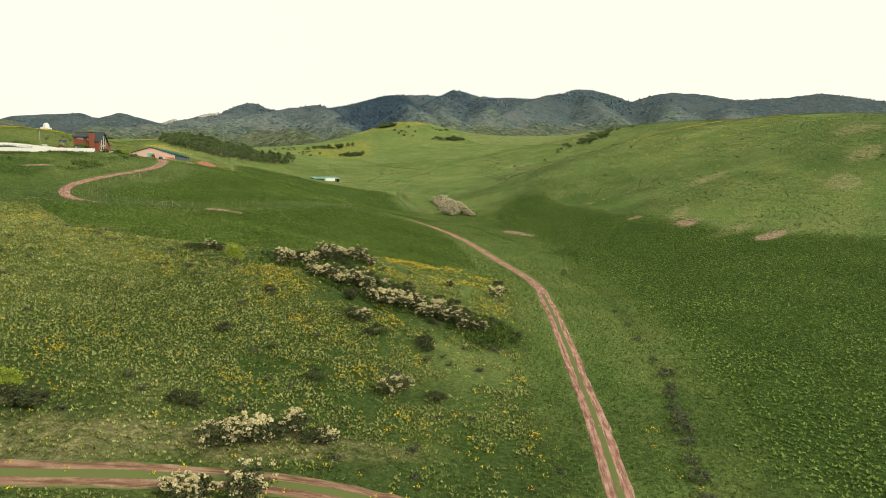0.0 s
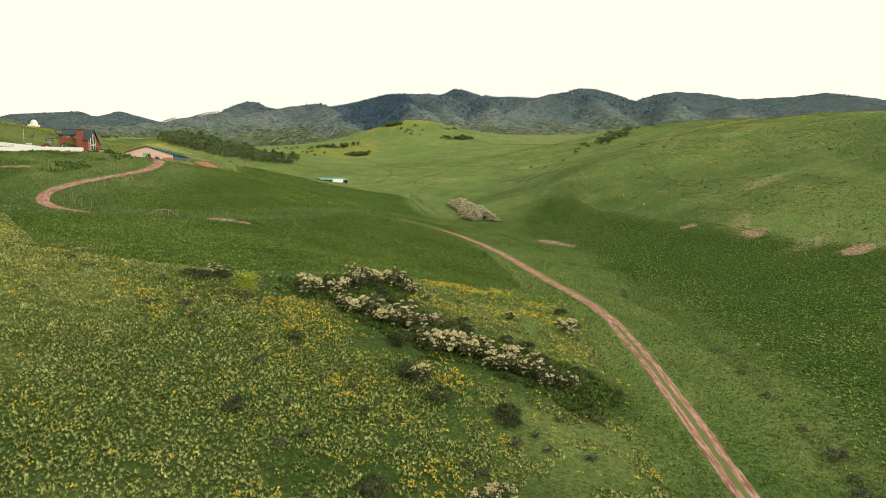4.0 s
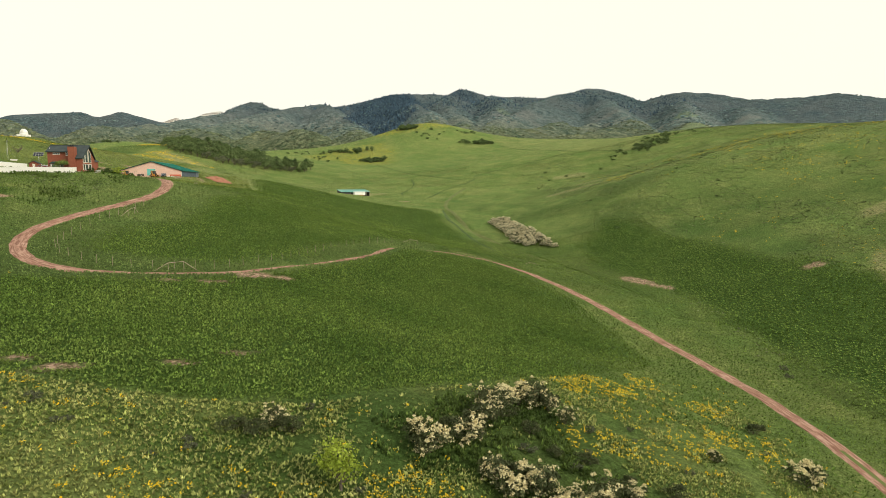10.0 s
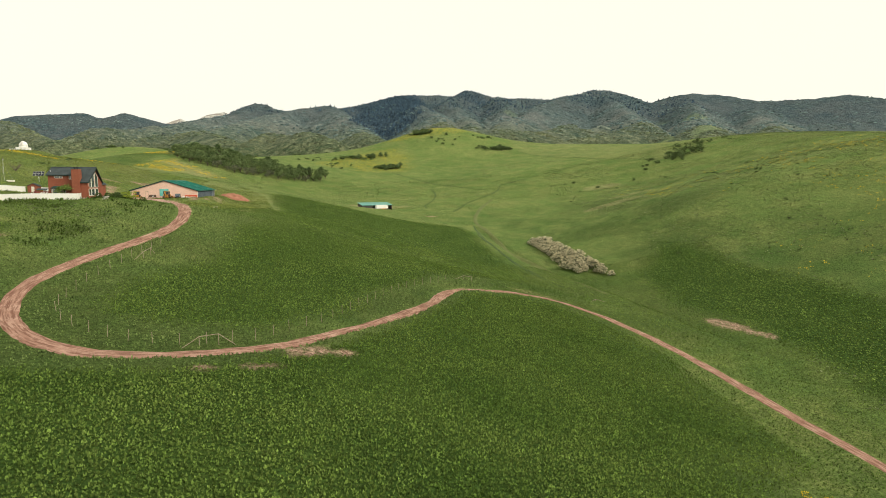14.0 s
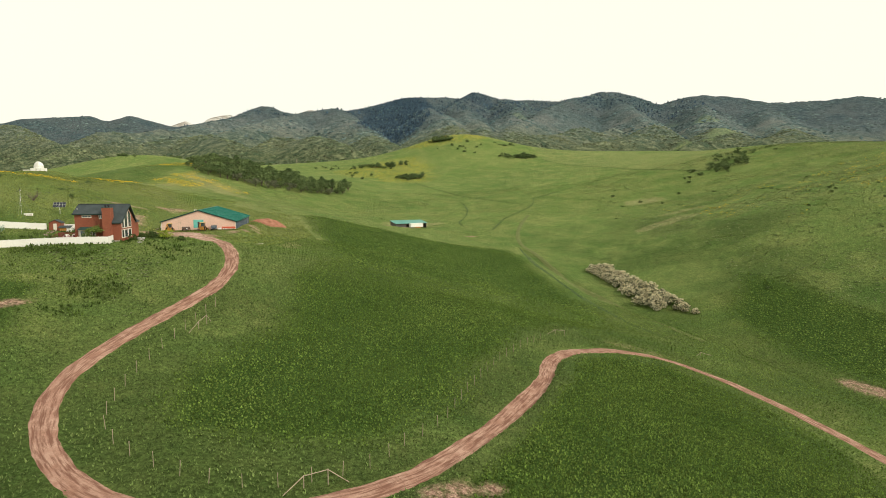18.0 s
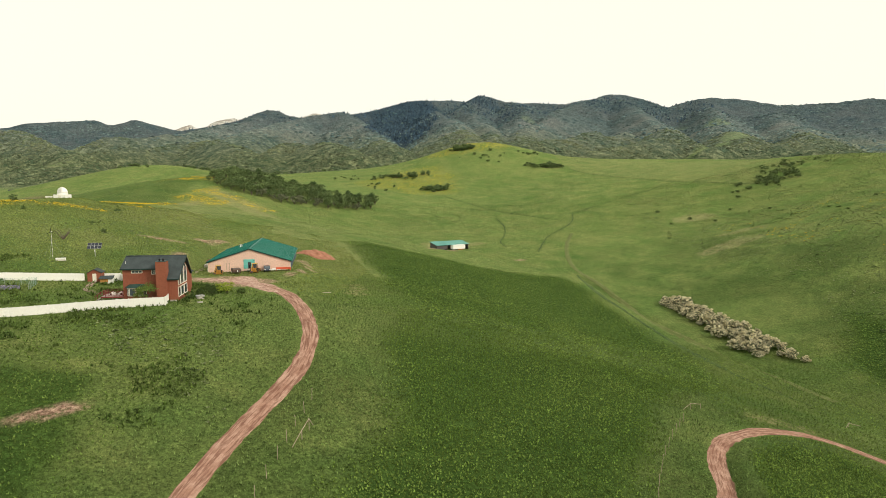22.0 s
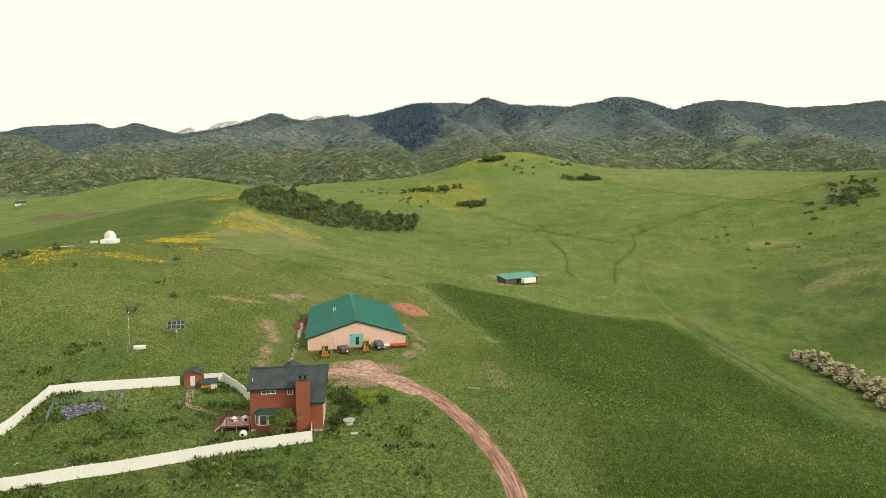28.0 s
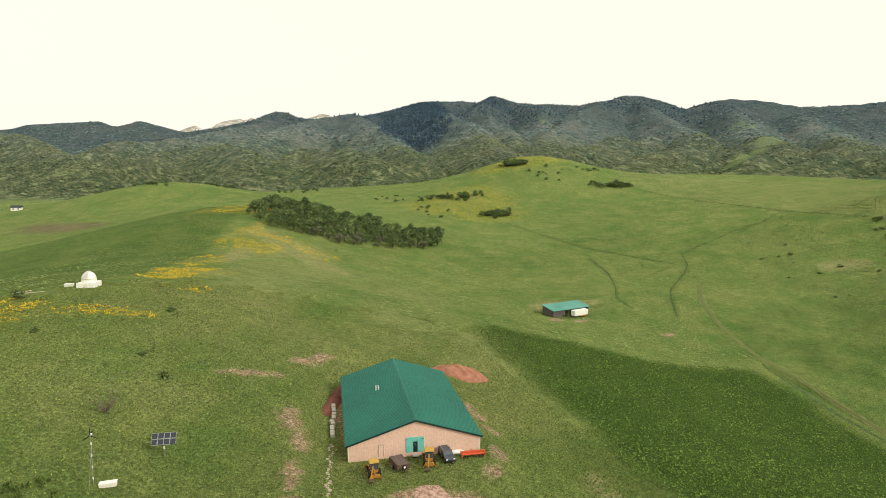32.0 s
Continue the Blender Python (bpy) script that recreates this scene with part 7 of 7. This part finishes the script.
# ---------------------------------------------------------------- machines before the barn
yellow_mat = material("worn_yellow_paint", (0.46, 0.23, 0.03), 0.55, (0.34, 0.15, 0.025), 1.5, 5, spec=0.4)
cab_mat = material("faded_yellow_cab_roof", (0.52, 0.33, 0.07), 0.55, (0.44, 0.26, 0.05), 1.5, 4)
rust_mat = material("rusty_brown_steel", (0.085, 0.055, 0.042), 0.7, (0.13, 0.08, 0.06), 1.2, 5)
red_mat = material("orange_red_paint", (0.52, 0.075, 0.03), 0.5, (0.60, 0.11, 0.04), 1.4, 4, spec=0.4)
car_mat = material("dark_blue_grey_car_paint", (0.045, 0.06, 0.085), 0.25, (0.055, 0.07, 0.095), 1.0, 3, spec=0.7)


def wheel(parent, x, y, r, w, rim_mat):
    t = part("wheel", rods(((x - w / 2, y, r), (x + w / 2, y, r), r), sides=22), black_mat, parent, "black tyre", smooth=False)
    part("rim", rods(((x - w / 2 - 0.02, y, r), (x + w / 2 + 0.02, y, r), r * 0.52), sides=16), rim_mat, t)
    for k in range(12):
        a = 2 * math.pi * k / 12
        lug = boxes((-w / 2 - 0.005, -0.05, r - 0.015, w / 2 + 0.005, 0.05, r + 0.035))
        lug.transform(Matrix.Translation((x, y, r)) @ Matrix.Rotation(a, 4, "X"))
        part("tread_lug", lug, black_mat, t)
    return t


def backhoe(x, y, turn, swing, label):
    """A tractor loader: the digging arm towards -y, the loader bucket towards +y."""
    s = thing("backhoe", x, y, on(x, y), turn, label, "backhoe", "yellow backhoes")
    part("chassis", boxes((-0.42, -1.3, 0.55, 0.42, 2.2, 0.95), bevel=0.04), rust_mat, s)
    hood = part("hood", boxes((-0.45, 0.75, 0.95, 0.45, 2.25, 1.65), bevel=0.08), yellow_mat, s)
    part("grille", boxes((-0.36, 2.255, 1.0, 0.36, 2.29, 1.55)), dark_mat, hood)
    cab = part("cab", boxes((-0.72, -0.75, 0.95, 0.72, 0.72, 1.45), bevel=0.05), yellow_mat, s)
    for px in (-0.68, 0.62):
        for py in (-0.72, 0.64):
            part("cab_post", boxes((px, py, 1.45, px + 0.07, py + 0.07, 2.62)), rust_mat, cab)
    part("cab_glass", boxes((-0.6, -0.7, 1.47, 0.6, -0.68, 2.55), (-0.6, 0.66, 1.47, 0.6, 0.68, 2.55), (-0.66, -0.62, 1.47, -0.645, 0.62, 2.55), (0.645, -0.62, 1.47, 0.66, 0.62, 2.55)), glass_mat, cab)
    part("cab_roof", boxes((-0.82, -0.88, 2.62, 0.82, 0.86, 2.78), bevel=0.05), cab_mat, s, "faded yellow cab roof")
    for px in (-0.85, 0.85):
        wheel(s, px, -0.35, 0.72, 0.42, yellow_mat)
        wheel(s, px * 0.92, 1.75, 0.48, 0.3, yellow_mat)
    # digging arm
    a = radians(swing)
    def sw(px, py, pz):
        return (px + math.sin(a) * (py + 1.3), -1.3 + math.cos(a) * (py + 1.3), pz)
    frame_ = part("arm_frame", boxes((-0.75, -1.5, 0.35, 0.75, -1.3, 1.0), bevel=0.03), yellow_mat, s)
    part("boom", rods((sw(0, -1.4, 0.8), sw(0, -2.1, 2.75), 0.13), sides=6), yellow_mat, frame_)
    part("dipper", rods((sw(0, -2.05, 2.8), sw(0, -3.0, 0.95), 0.11), sides=6), yellow_mat, frame_)
    part("ram", rods((sw(0, -1.5, 1.5), sw(0, -2.0, 2.5), 0.05), sides=6), steel_mat, frame_)
    bk = prism([(-0.3, 0.0), (0.3, 0.05), (0.38, 0.5), (-0.15, 0.62), (-0.38, 0.35)], "x", -0.35, 0.35)
    bk.transform(Matrix.Translation(sw(0, -2.95, 0.3)))
    part("digging_bucket", bk, rust_mat, frame_, "rusty digging bucket")
    for px in (-0.95, 0.95):
        part("stabiliser", rods(((px * 0.7, -1.4, 0.9), (px * 1.25, -1.5, 0.06), 0.07), sides=6), yellow_mat, frame_)
    # loader
    for px in (-0.55, 0.55):
        part("loader_arm", rods(((px, 0.6, 1.35), (px, 2.3, 1.0), 0.08), ((px, 2.3, 1.0), (px, 2.75, 0.4), 0.08), sides=6), yellow_mat, s)
    part("loader_bucket", prism([(2.7, 0.08), (3.5, 0.05), (3.45, 0.2), (2.95, 0.3), (2.85, 0.85), (2.7, 0.85)], "x", -1.1, 1.1), yellow_mat, s)
    return s


backhoe(-165.0, 316.2, 18, 35, "yellow backhoe with raised arm parked in the grass")
backhoe(-155.9, 320.6, 6, 12, "larger yellow backhoe parked before the barn door")


def trailer(x, y, turn):
    s = thing("utility_trailer", x, y, on(x, y), turn, "dark brown utility trailer with high sides", "trailer")
    part("floor", boxes((-1.1, -1.9, 0.62, 1.1, 1.9, 0.72)), rust_mat, s)
    for sx in (-1, 1):
        part("side_board", boxes((min(sx * 1.1, sx * 1.16), -1.9, 0.5, max(sx * 1.1, sx * 1.16), 1.9, 1.35)), rust_mat, s)
        w = part("wheel", rods(((sx * 1.22 - 0.1, 0.1, 0.38), (sx * 1.22 + 0.1, 0.1, 0.38), 0.38), sides=18), black_mat, s)
        part("rim", rods(((sx * 1.22 - 0.12, 0.1, 0.38), (sx * 1.22 + 0.12, 0.1, 0.38), 0.2), sides=14), white_mat, w, "white wheel rim")
        part("mudguard", boxes((sx * 1.22 - 0.14, -0.4, 0.82, sx * 1.22 + 0.14, 0.6, 0.88), bevel=0.02), rust_mat, s)
    for sy in (-1.9, 1.84):
        part("end_board", boxes((-1.095, sy, 0.5, 1.095, sy + 0.06, 1.35)), rust_mat, s)
    part("cover", boxes((-1.05, -1.8, 1.28, 1.05, 1.8, 1.36), bevel=0.03), material("brown_tarpaulin", (0.10, 0.075, 0.065), 0.7, (0.14, 0.105, 0.09), 1.5, 5, 0.5), s)
    part("drawbar", rods(((-0.6, -1.9, 0.6), (0, -3.0, 0.5), 0.05), ((0.6, -1.9, 0.6), (0, -3.0, 0.5), 0.05), sides=6), rust_mat, s)
    part("spare_wheel", rods(((0.1, -2.12, 0.9), (0.1, -1.92, 0.9), 0.36), sides=18), black_mat, s)
    part("spare_rim", rods(((0.1, -2.14, 0.9), (0.1, -1.91, 0.9), 0.2), sides=14), white_mat, s, "white spare wheel rim")
    return s


trailer(-161.0, 319.4, 28)


def suv(x, y, turn):
    s = thing("car", x, y, on(x, y), turn, "dark blue-grey estate car parked by the barn wall", "car")
    side = [(-2.3, 0.42), (2.25, 0.42), (2.3, 0.85), (2.1, 1.0), (1.05, 1.08), (0.45, 1.62), (-1.9, 1.66), (-2.25, 1.1)]
    bm = prism(side, "x", -0.88, 0.88)
    bmesh.ops.bevel(bm, geom=bm.edges[:], offset=0.07, segments=2, affect="EDGES")
    part("body", bm, car_mat, s, smooth=False)
    part("windscreen", slab([(-0.72, 1.0, 1.14), (0.72, 1.0, 1.14), (0.66, 0.52, 1.6), (-0.66, 0.52, 1.6)], -0.02), glass_mat, s)
    for sx in (-1, 1):
        part("side_window", prism([(-1.75, 1.15), (0.75, 1.15), (0.42, 1.55), (-1.7, 1.57)], "x", min(sx * 0.885, sx * 0.893), max(sx * 0.885, sx * 0.893)), glass_mat, s)
        part("headlight", boxes((sx * 0.66 - 0.18, 2.26, 0.74, sx * 0.66 + 0.18, 2.33, 0.92), bevel=0.02), white_mat, s)
        part("roof_rail", rods(((sx * 0.66, -1.6, 1.72), (sx * 0.66, 0.3, 1.70), 0.025), sides=6), steel_mat, s)
        for y_ in (-1.4, 1.45):
            w = part("wheel", rods(((sx * 0.8 - 0.11, y_, 0.34), (sx * 0.8 + 0.11, y_, 0.34), 0.34), sides=18), black_mat, s)
            part("rim", rods(((sx * 0.8 - 0.12, y_, 0.34), (sx * 0.8 + 0.12, y_, 0.34), 0.2), sides=14), steel_mat, w)
    part("bumper", boxes((-0.8, 2.26, 0.4, 0.8, 2.38, 0.62), bevel=0.03), dark_mat, s)
    return s


suv(-152.9, 324.4 - 1.6, 200)


def implement(x, y, turn):
    s = thing("farm_implement", x, y, on(x, y), turn, "bright orange-red hay implement beside the barn", "farm machine")
    part("main_beam", boxes((-2.2, -0.14, 0.85, 2.2, 0.14, 1.12), bevel=0.03), red_mat, s)
    part("deck", boxes((-2.1, -0.75, 0.62, 2.1, 0.55, 0.84), bevel=0.04), red_mat, s)
    for px in (-2.15, 2.0):
        part("end_plate", boxes((px, -0.8, 0.2, px + 0.14, 0.6, 1.0), bevel=0.02), red_mat, s)
    for k in range(9):
        px = -1.8 + k * 0.45
        part("tine", rods(((px, -0.6, 0.65), (px + 0.05, -0.75, 0.08), 0.03), sides=5), rust_mat, s)
    part("hitch", rods(((-0.5, 0.5, 0.8), (0, 1.5, 0.6), 0.06), ((0.5, 0.5, 0.8), (0, 1.5, 0.6), 0.06), sides=6), red_mat, s)
    for px in (-1.6, 1.6):
        part("wheel", rods(((px - 0.08, 0.75, 0.3), (px + 0.08, 0.75, 0.3), 0.3), sides=14), black_mat, s)
    return s


implement(-148.2, 323.6, 12)

_b = thing("boat_cover", -151.0, 327.0 - 2.2, on(-151.0, 324.8) + 0.02, 12, "white covered bundle lying by the barn wall", "bundle")
_bm = dome_of(1.6, 0.65, 0.0, 18, 6, 0.35)
part("cover", _bm, white_mat, _b, smooth=True)
part("skid", boxes((-1.5, -0.4, -0.05, 1.5, -0.3, 0.06), (-1.5, 0.3, -0.05, 1.5, 0.4, 0.06)), wood_mat, _b)


# ---------------------------------------------------------------- earth heap, blocks, stones
def heap(x, y, a, b, h, seed, name="dirt_mound", label="mound of loose reddish dirt beside the barn", tint=(0.27, 0.12, 0.075)):
    rng = np.random.RandomState(seed)
    n = 40
    u, v = np.meshgrid(np.linspace(-1, 1, n), np.linspace(-1, 1, n))
    r = np.hypot(u, v)
    px, py = x + u * a, y + v * b
    bump_ = rough(px, py, 1.8, 4, seed) - 0.5
    z = on_all(px.ravel(), py.ravel()).reshape(n, n) - 0.25 + (h + 0.3) * np.clip(1 - r**1.4, 0, 1) ** 0.8 * (1 + 0.5 * bump_) + 0.25 * bump_ * (r < 0.95)
    ids = np.arange(n * n).reshape(n, n)
    me = mesh_of(name, np.stack([px.ravel(), py.ravel(), z.ravel()], 1), np.stack([ids[:-1, :-1].ravel(), ids[:-1, 1:].ravel(), ids[1:, 1:].ravel(), ids[1:, :-1].ravel()], 1))
    me.materials.append(material("red_earth_" + name, tint, 1.0, (tint[0] * 1.4, tint[1] * 1.55, tint[2] * 1.7), 0.7, 6, 0.9, 3, spec=0.05))
    return tagged(new(name, me), label, "dirt mound")


heap(-150.3, 374.5, 8.2, 5.2, 2.6, 5)
# the bank's tint holds the shade beside the barn as well as red earth
heap(-178.4, 350.5, 2.0, 11.5, 0.8, 6, "earth_bank", "raw red earth bank cut beside the barn wall, darkened with painted shade", (0.15, 0.058, 0.042))

for _k, (_x, _y, _l, _t) in enumerate(((-177.5, 344.5, 4.2, 104), (-176.6, 340.2, 3.4, 100), (-175.4, 333.0, 4.6, 102), (-176.2, 336.8, 2.2, 112))):
    _bl = thing("concrete_block", _x, _y, on(_x, _y), _t, "pale weathered concrete block lying beside the barn", "block", "concrete blocks")
    _bm = boxes((-_l / 2, -0.42, -0.2, _l / 2, 0.42, 0.72), bevel=0.06)
    for _v in _bm.verts:
        _v.co += Vector((0.05 * math.sin(7 * _v.co.y + _k), 0.04 * math.sin(5 * _v.co.x + _k), 0.04 * math.sin(3 * _v.co.x)))
    part("block", _bm, concrete_mat, _bl)
    part("strap", boxes((-0.06, -0.47, 0.1, 0.06, 0.47, 0.8)), wood_mat, _bl)


def stones(name, line, width, size, label, seed, mat):
    """A path of flat stones: each stone a part."""
    rng = random.Random(seed)
    p = thing(name, line[0][0], line[0][1], 0, 0, label, "path", kind="structure")
    shapes = []
    for k in range(4):
        bm = bmesh.new()
        bmesh.ops.create_cone(bm, cap_ends=True, segments=7, radius1=1.0, radius2=0.9, depth=0.12)
        for v in bm.verts:
            s = rng.uniform(0.8, 1.15)
            v.co.x *= s
            v.co.y *= s
        me = bpy.data.meshes.new("stone")
        bm.to_mesh(me)
        bm.free()
        me.materials.append(mat)
        shapes.append(me)
    for x, y in smooth_line(line, size * 1.25):
        for _ in range(max(1, int(width / size / 1.6))):
            px, py = x + rng.uniform(-width, width) / 2, y + rng.uniform(-0.4, 0.4) * size
            o = new("stone", rng.choice(shapes))
            o.parent = p
            s = size * rng.uniform(0.4, 0.62)
            o.matrix_basis = Matrix.Translation((px - line[0][0], py - line[0][1], on(px, py) + 0.05)) @ Matrix.Rotation(rng.uniform(0, 6.28), 4, "Z") @ Matrix.Diagonal((s, s, 1, 1))
    return p


stone_mat = material("pale_path_stone", (0.34, 0.27, 0.21), 0.95, (0.46, 0.38, 0.31), 1.5, 5, 0.5, 6, per_object=0.15)
track("garden_path", smooth_line(GARDEN_PATH, 0.5), 1.1, dirt_material("worn_path_dirt", (0.30, 0.225, 0.175), (0.42, 0.34, 0.275), 0.30), "narrow worn pale path through the garden grass")
stones("rubble_strip", [(-174.6, 328), (-173.6, 322), (-172.2, 314), (-170.6, 306)], 0.9, 0.6, "strip of pale rubble running beside the barn", 4, stone_mat)


# ---------------------------------------------------------------- the fenced garden bed
def garden():
    g = thing("garden_enclosure", -196, 271.5, 0, 0, "netted garden enclosure on thin posts", "enclosure")
    net = material("green_netting", (0.10, 0.22, 0.17), 0.7, (0.14, 0.28, 0.22), 3.0, 3)
    ring = [(-198.4, 268.4), (-200.8, 273.8), (-192.6, 280.2), (-190.9, 275.0)]
    sides = [(ring[0], ring[1], 6), (ring[1], ring[2], 7), (ring[2], ring[3], 5)]
    for (xa, ya), (xb, yb), n in sides:
        for k in range(n + 1):
            x, y = xa + (xb - xa) * k / n, ya + (yb - ya) * k / n
            part("post", rods(((x + 196, y - 271.5, on(x, y) - 0.3), (x + 196, y - 271.5, on(x, y) + 1.6), 0.035), sides=6), steel_mat, g)
        bm = bmesh.new()
        m = int(math.hypot(xb - xa, yb - ya) / 0.22)
        for k in range(m + 1):
            x, y = xa + (xb - xa) * k / m, ya + (yb - ya) * k / m
            rod(bm, (x + 196, y - 271.5, on(x, y)), (x + 196, y - 271.5, on(x, y) + 1.5), 0.010, 3)
        for j in range(8):
            h = 0.08 + j * 0.2
            for k in range(n):
                p = [(xa + (xb - xa) * i / n, ya + (yb - ya) * i / n) for i in (k, k + 1)]
                rod(bm, (p[0][0] + 196, p[0][1] - 271.5, on(*p[0]) + h), (p[1][0] + 196, p[1][1] - 271.5, on(*p[1]) + h), 0.010, 3)
        part("netting", bm, net, g, "fine green netting")
    return g


garden()
_n = 26
_u, _v = np.meshgrid(np.linspace(0, 1, _n), np.linspace(0, 1, _n))
_c = [np.array(BED[k]) for k in (3, 2, 1, 0)]
_p = (1 - _v)[..., None] * ((1 - _u)[..., None] * _c[0] + _u[..., None] * _c[1]) + _v[..., None] * ((1 - _u)[..., None] * _c[3] + _u[..., None] * _c[2])
_z = on_all(_p[..., 0].ravel(), _p[..., 1].ravel()) + 0.08 + 0.16 * rough(_p[..., 0].ravel(), _p[..., 1].ravel(), 1.2, 3, 5)
_ids = np.arange(_n * _n).reshape(_n, _n)
_me = mesh_of("garden_bed", np.stack([_p[..., 0].ravel(), _p[..., 1].ravel(), _z], 1), np.stack([_ids[:-1, :-1].ravel(), _ids[:-1, 1:].ravel(), _ids[1:, 1:].ravel(), _ids[1:, :-1].ravel()], 1))
_me.materials.append(material("dark_mulch_sheet", (0.050, 0.050, 0.085), 0.6, (0.36, 0.32, 0.36), 2.4, 8, 0.8, 5, ramp=(0.5, 0.66), contrast=(0.6, 1.4)))
tagged(new("garden_bed", _me), "garden bed under dark purple-grey sheeting with pale rubble", "garden bed")


# ---------------------------------------------------------------- field fence posts and pipe gates
post_kind = tagged(new("field_post"), "thin grey wooden wire-fence post in the field verge", "post", "field fence posts")
part("stake", rods(((0, 0, -0.3), (0, 0, 1.85), 0.045), sides=6), wood_mat, post_kind)
part("cap", rods(((0, 0, 1.85), (0, 0, 1.89), 0.07), sides=6), wood_mat, post_kind)
_posts = smooth_line([(-120, 240), (-121, 224), (-121.4, 211), (-119.4, 200), (-114, 193), (-105.3, 189), (-98, 187.3), (-92, 188.5), (-84.8, 193), (-81.6, 196.3), (-78.4, 202.4), (-73.8, 209.2), (-69.1, 223.8), (-63, 240), (-57, 252), (-50, 264)], 4.0)
for _k, (_x, _y) in enumerate(_posts):
    _m = pose(_x, _y, on(_x, _y), _r.uniform(-4, 4), _r.uniform(-4, 4), _r.uniform(0, 90))
    if _k:
        copy_thing(post_kind, _m)
    else:
        post_kind.matrix_basis = _m


def pipe_gate(points, label):
    """A leaning run of pale rails: points are (x, y, height)."""
    x0, y0 = points[0][:2]
    g = thing("pole_brace", x0, y0, 0, 0, label, "fence brace", "leaning fence braces")
    q = [Vector((x - x0, y - y0, on(x, y) + h)) for x, y, h in points]
    for a, b in zip(q, q[1:]):
        part("rail", rods((a, b, 0.06), sides=6), wood_mat, g)
    for (x, y, h), a in zip(points, q):
        if h > 0.5:
            part("post", rods(((a.x, a.y, on(x, y) - 0.3), (a.x, a.y, a.z + 0.1), 0.06), sides=6), wood_mat, g)
    return g


pipe_gate([(-91.5, 186.8, 0.1), (-89.6, 188.8, 1.5), (-87.0, 190.2, 1.9), (-84.6, 191.0, 0.2)], "bleached pole brace leaning in the fence line")
pipe_gate([(-119.8, 227.2, 0.1), (-119.0, 229.5, 1.5), (-118.6, 232.2, 1.8), (-118.2, 233.2, 0.3)], "bleached pole brace beside the drive")
pipe_gate([(-47.5, 271.0, 0.1), (-45.0, 273.0, 1.4), (-42.5, 273.8, 1.5)], "bleached pole brace above the road bend")
pipe_gate([(-3.5, 284.0, 0.1), (-1.5, 286.0, 0.9), (1.5, 286.0, 0.5)], "low bleached pole brace by the valley road")

for _k, (_x, _y, _l, _t) in enumerate(((-130.5, 301, 2.6, -15), (-262, 372, 6.0, 30), (-266, 374, 5.0, 60))):
    _lg = thing("fallen_pole", _x, _y, on(_x, _y) + 0.1, _t, "bleached fallen pole lying in the grass", "pole", "fallen poles")
    part("pole", rods(((-_l / 2, 0, 0.0), (_l / 2, 0.1, 0.12), 0.1), sides=7), pale_wood_mat, _lg)

_w = thing("well_cover", -152.0, 273.3, on(-152.0, 273.3), 0, "round pale concrete well cover in the yard grass", "well cover")
part("ring", rods(((0, 0, -0.3), (0, 0, 0.55), 0.85), sides=24), concrete_mat, _w)
part("lid", rods(((0, 0, 0.55), (0, 0, 0.66), 0.95), sides=24), steel_mat, _w)
_w = thing("septic_lid", -150.6, 269.8, on(-150.6, 269.8), 15, "small pale lid lying in the grass", "lid")
part("lid", boxes((-0.55, -0.35, 0.02, 0.55, 0.35, 0.2), bevel=0.04), concrete_mat, _w)
part("handle", rods(((-0.15, 0, 0.24), (0.15, 0, 0.24), 0.025), sides=6), steel_mat, _w)

# bare shrub by the turbine
_d = thing("dead_shrub", -210.6, 317.4, on(-210.6, 317.4), 0, "bare leafless grey shrub on the slope", "shrub")
_r2 = random.Random(8)
for _k in range(22):
    _a, _l = _r2.uniform(0, 6.28), _r2.uniform(1.6, 3.4)
    part("branch", rods(((0, 0, -0.1), (_l * 0.5 * math.cos(_a), _l * 0.5 * math.sin(_a), _l * 0.6), 0.05), ((_l * 0.5 * math.cos(_a), _l * 0.5 * math.sin(_a), _l * 0.6), (_l * 0.8 * math.cos(_a + 0.4), _l * 0.8 * math.sin(_a + 0.4), _l), 0.03), sides=5), bark_mat, _d)


# ---------------------------------------------------------------- power poles far off
def power_pole(x, y, h):
    p = thing("power_pole", x, y, on(x, y), 20, "tall wooden power pole in the far valley", "power pole", "power poles")
    part("pole", rods(((0, 0, -1), (0, 0, h), 0.22), sides=7), wood_mat, p)
    part("crossarm", boxes((-2.2, -0.12, h - 1.3, 2.2, 0.12, h - 1.0)), wood_mat, p)
    for k in (-2.0, -0.8, 0.8, 2.0):
        part("insulator", rods(((k, 0, h - 1.0), (k, 0, h - 0.6), 0.09), sides=6), white_mat, p)


for _x, _y, _h in ((-330, 1120, 16), (-150, 1180, 15), (-620, 1080, 16), (-470, 1100, 15), (60, 1160, 14)):
    power_pole(_x, _y, _h)


def far_house(x, y):
    s = thing("farmhouse", x, y, on(x, y), 25, "small white farmhouse far down the valley", "house")
    part("walls", boxes((-6, -4, -1, 6, 4, 4)), white_mat, s)
    for sy in (-1, 1):
        part("roof_slope", slab([(-6.4, 0, 6.6), (6.4, 0, 6.6), (6.4, sy * 4.6, 3.7), (-6.4, sy * 4.6, 3.7)], 0.2), shingle_mat, s)
    for px in (-4, 1.5):
        part("window", boxes((px, -4.08, 1.2, px + 1.6, -4.01, 2.8)), glass_mat, s)


far_house(-731, 996)
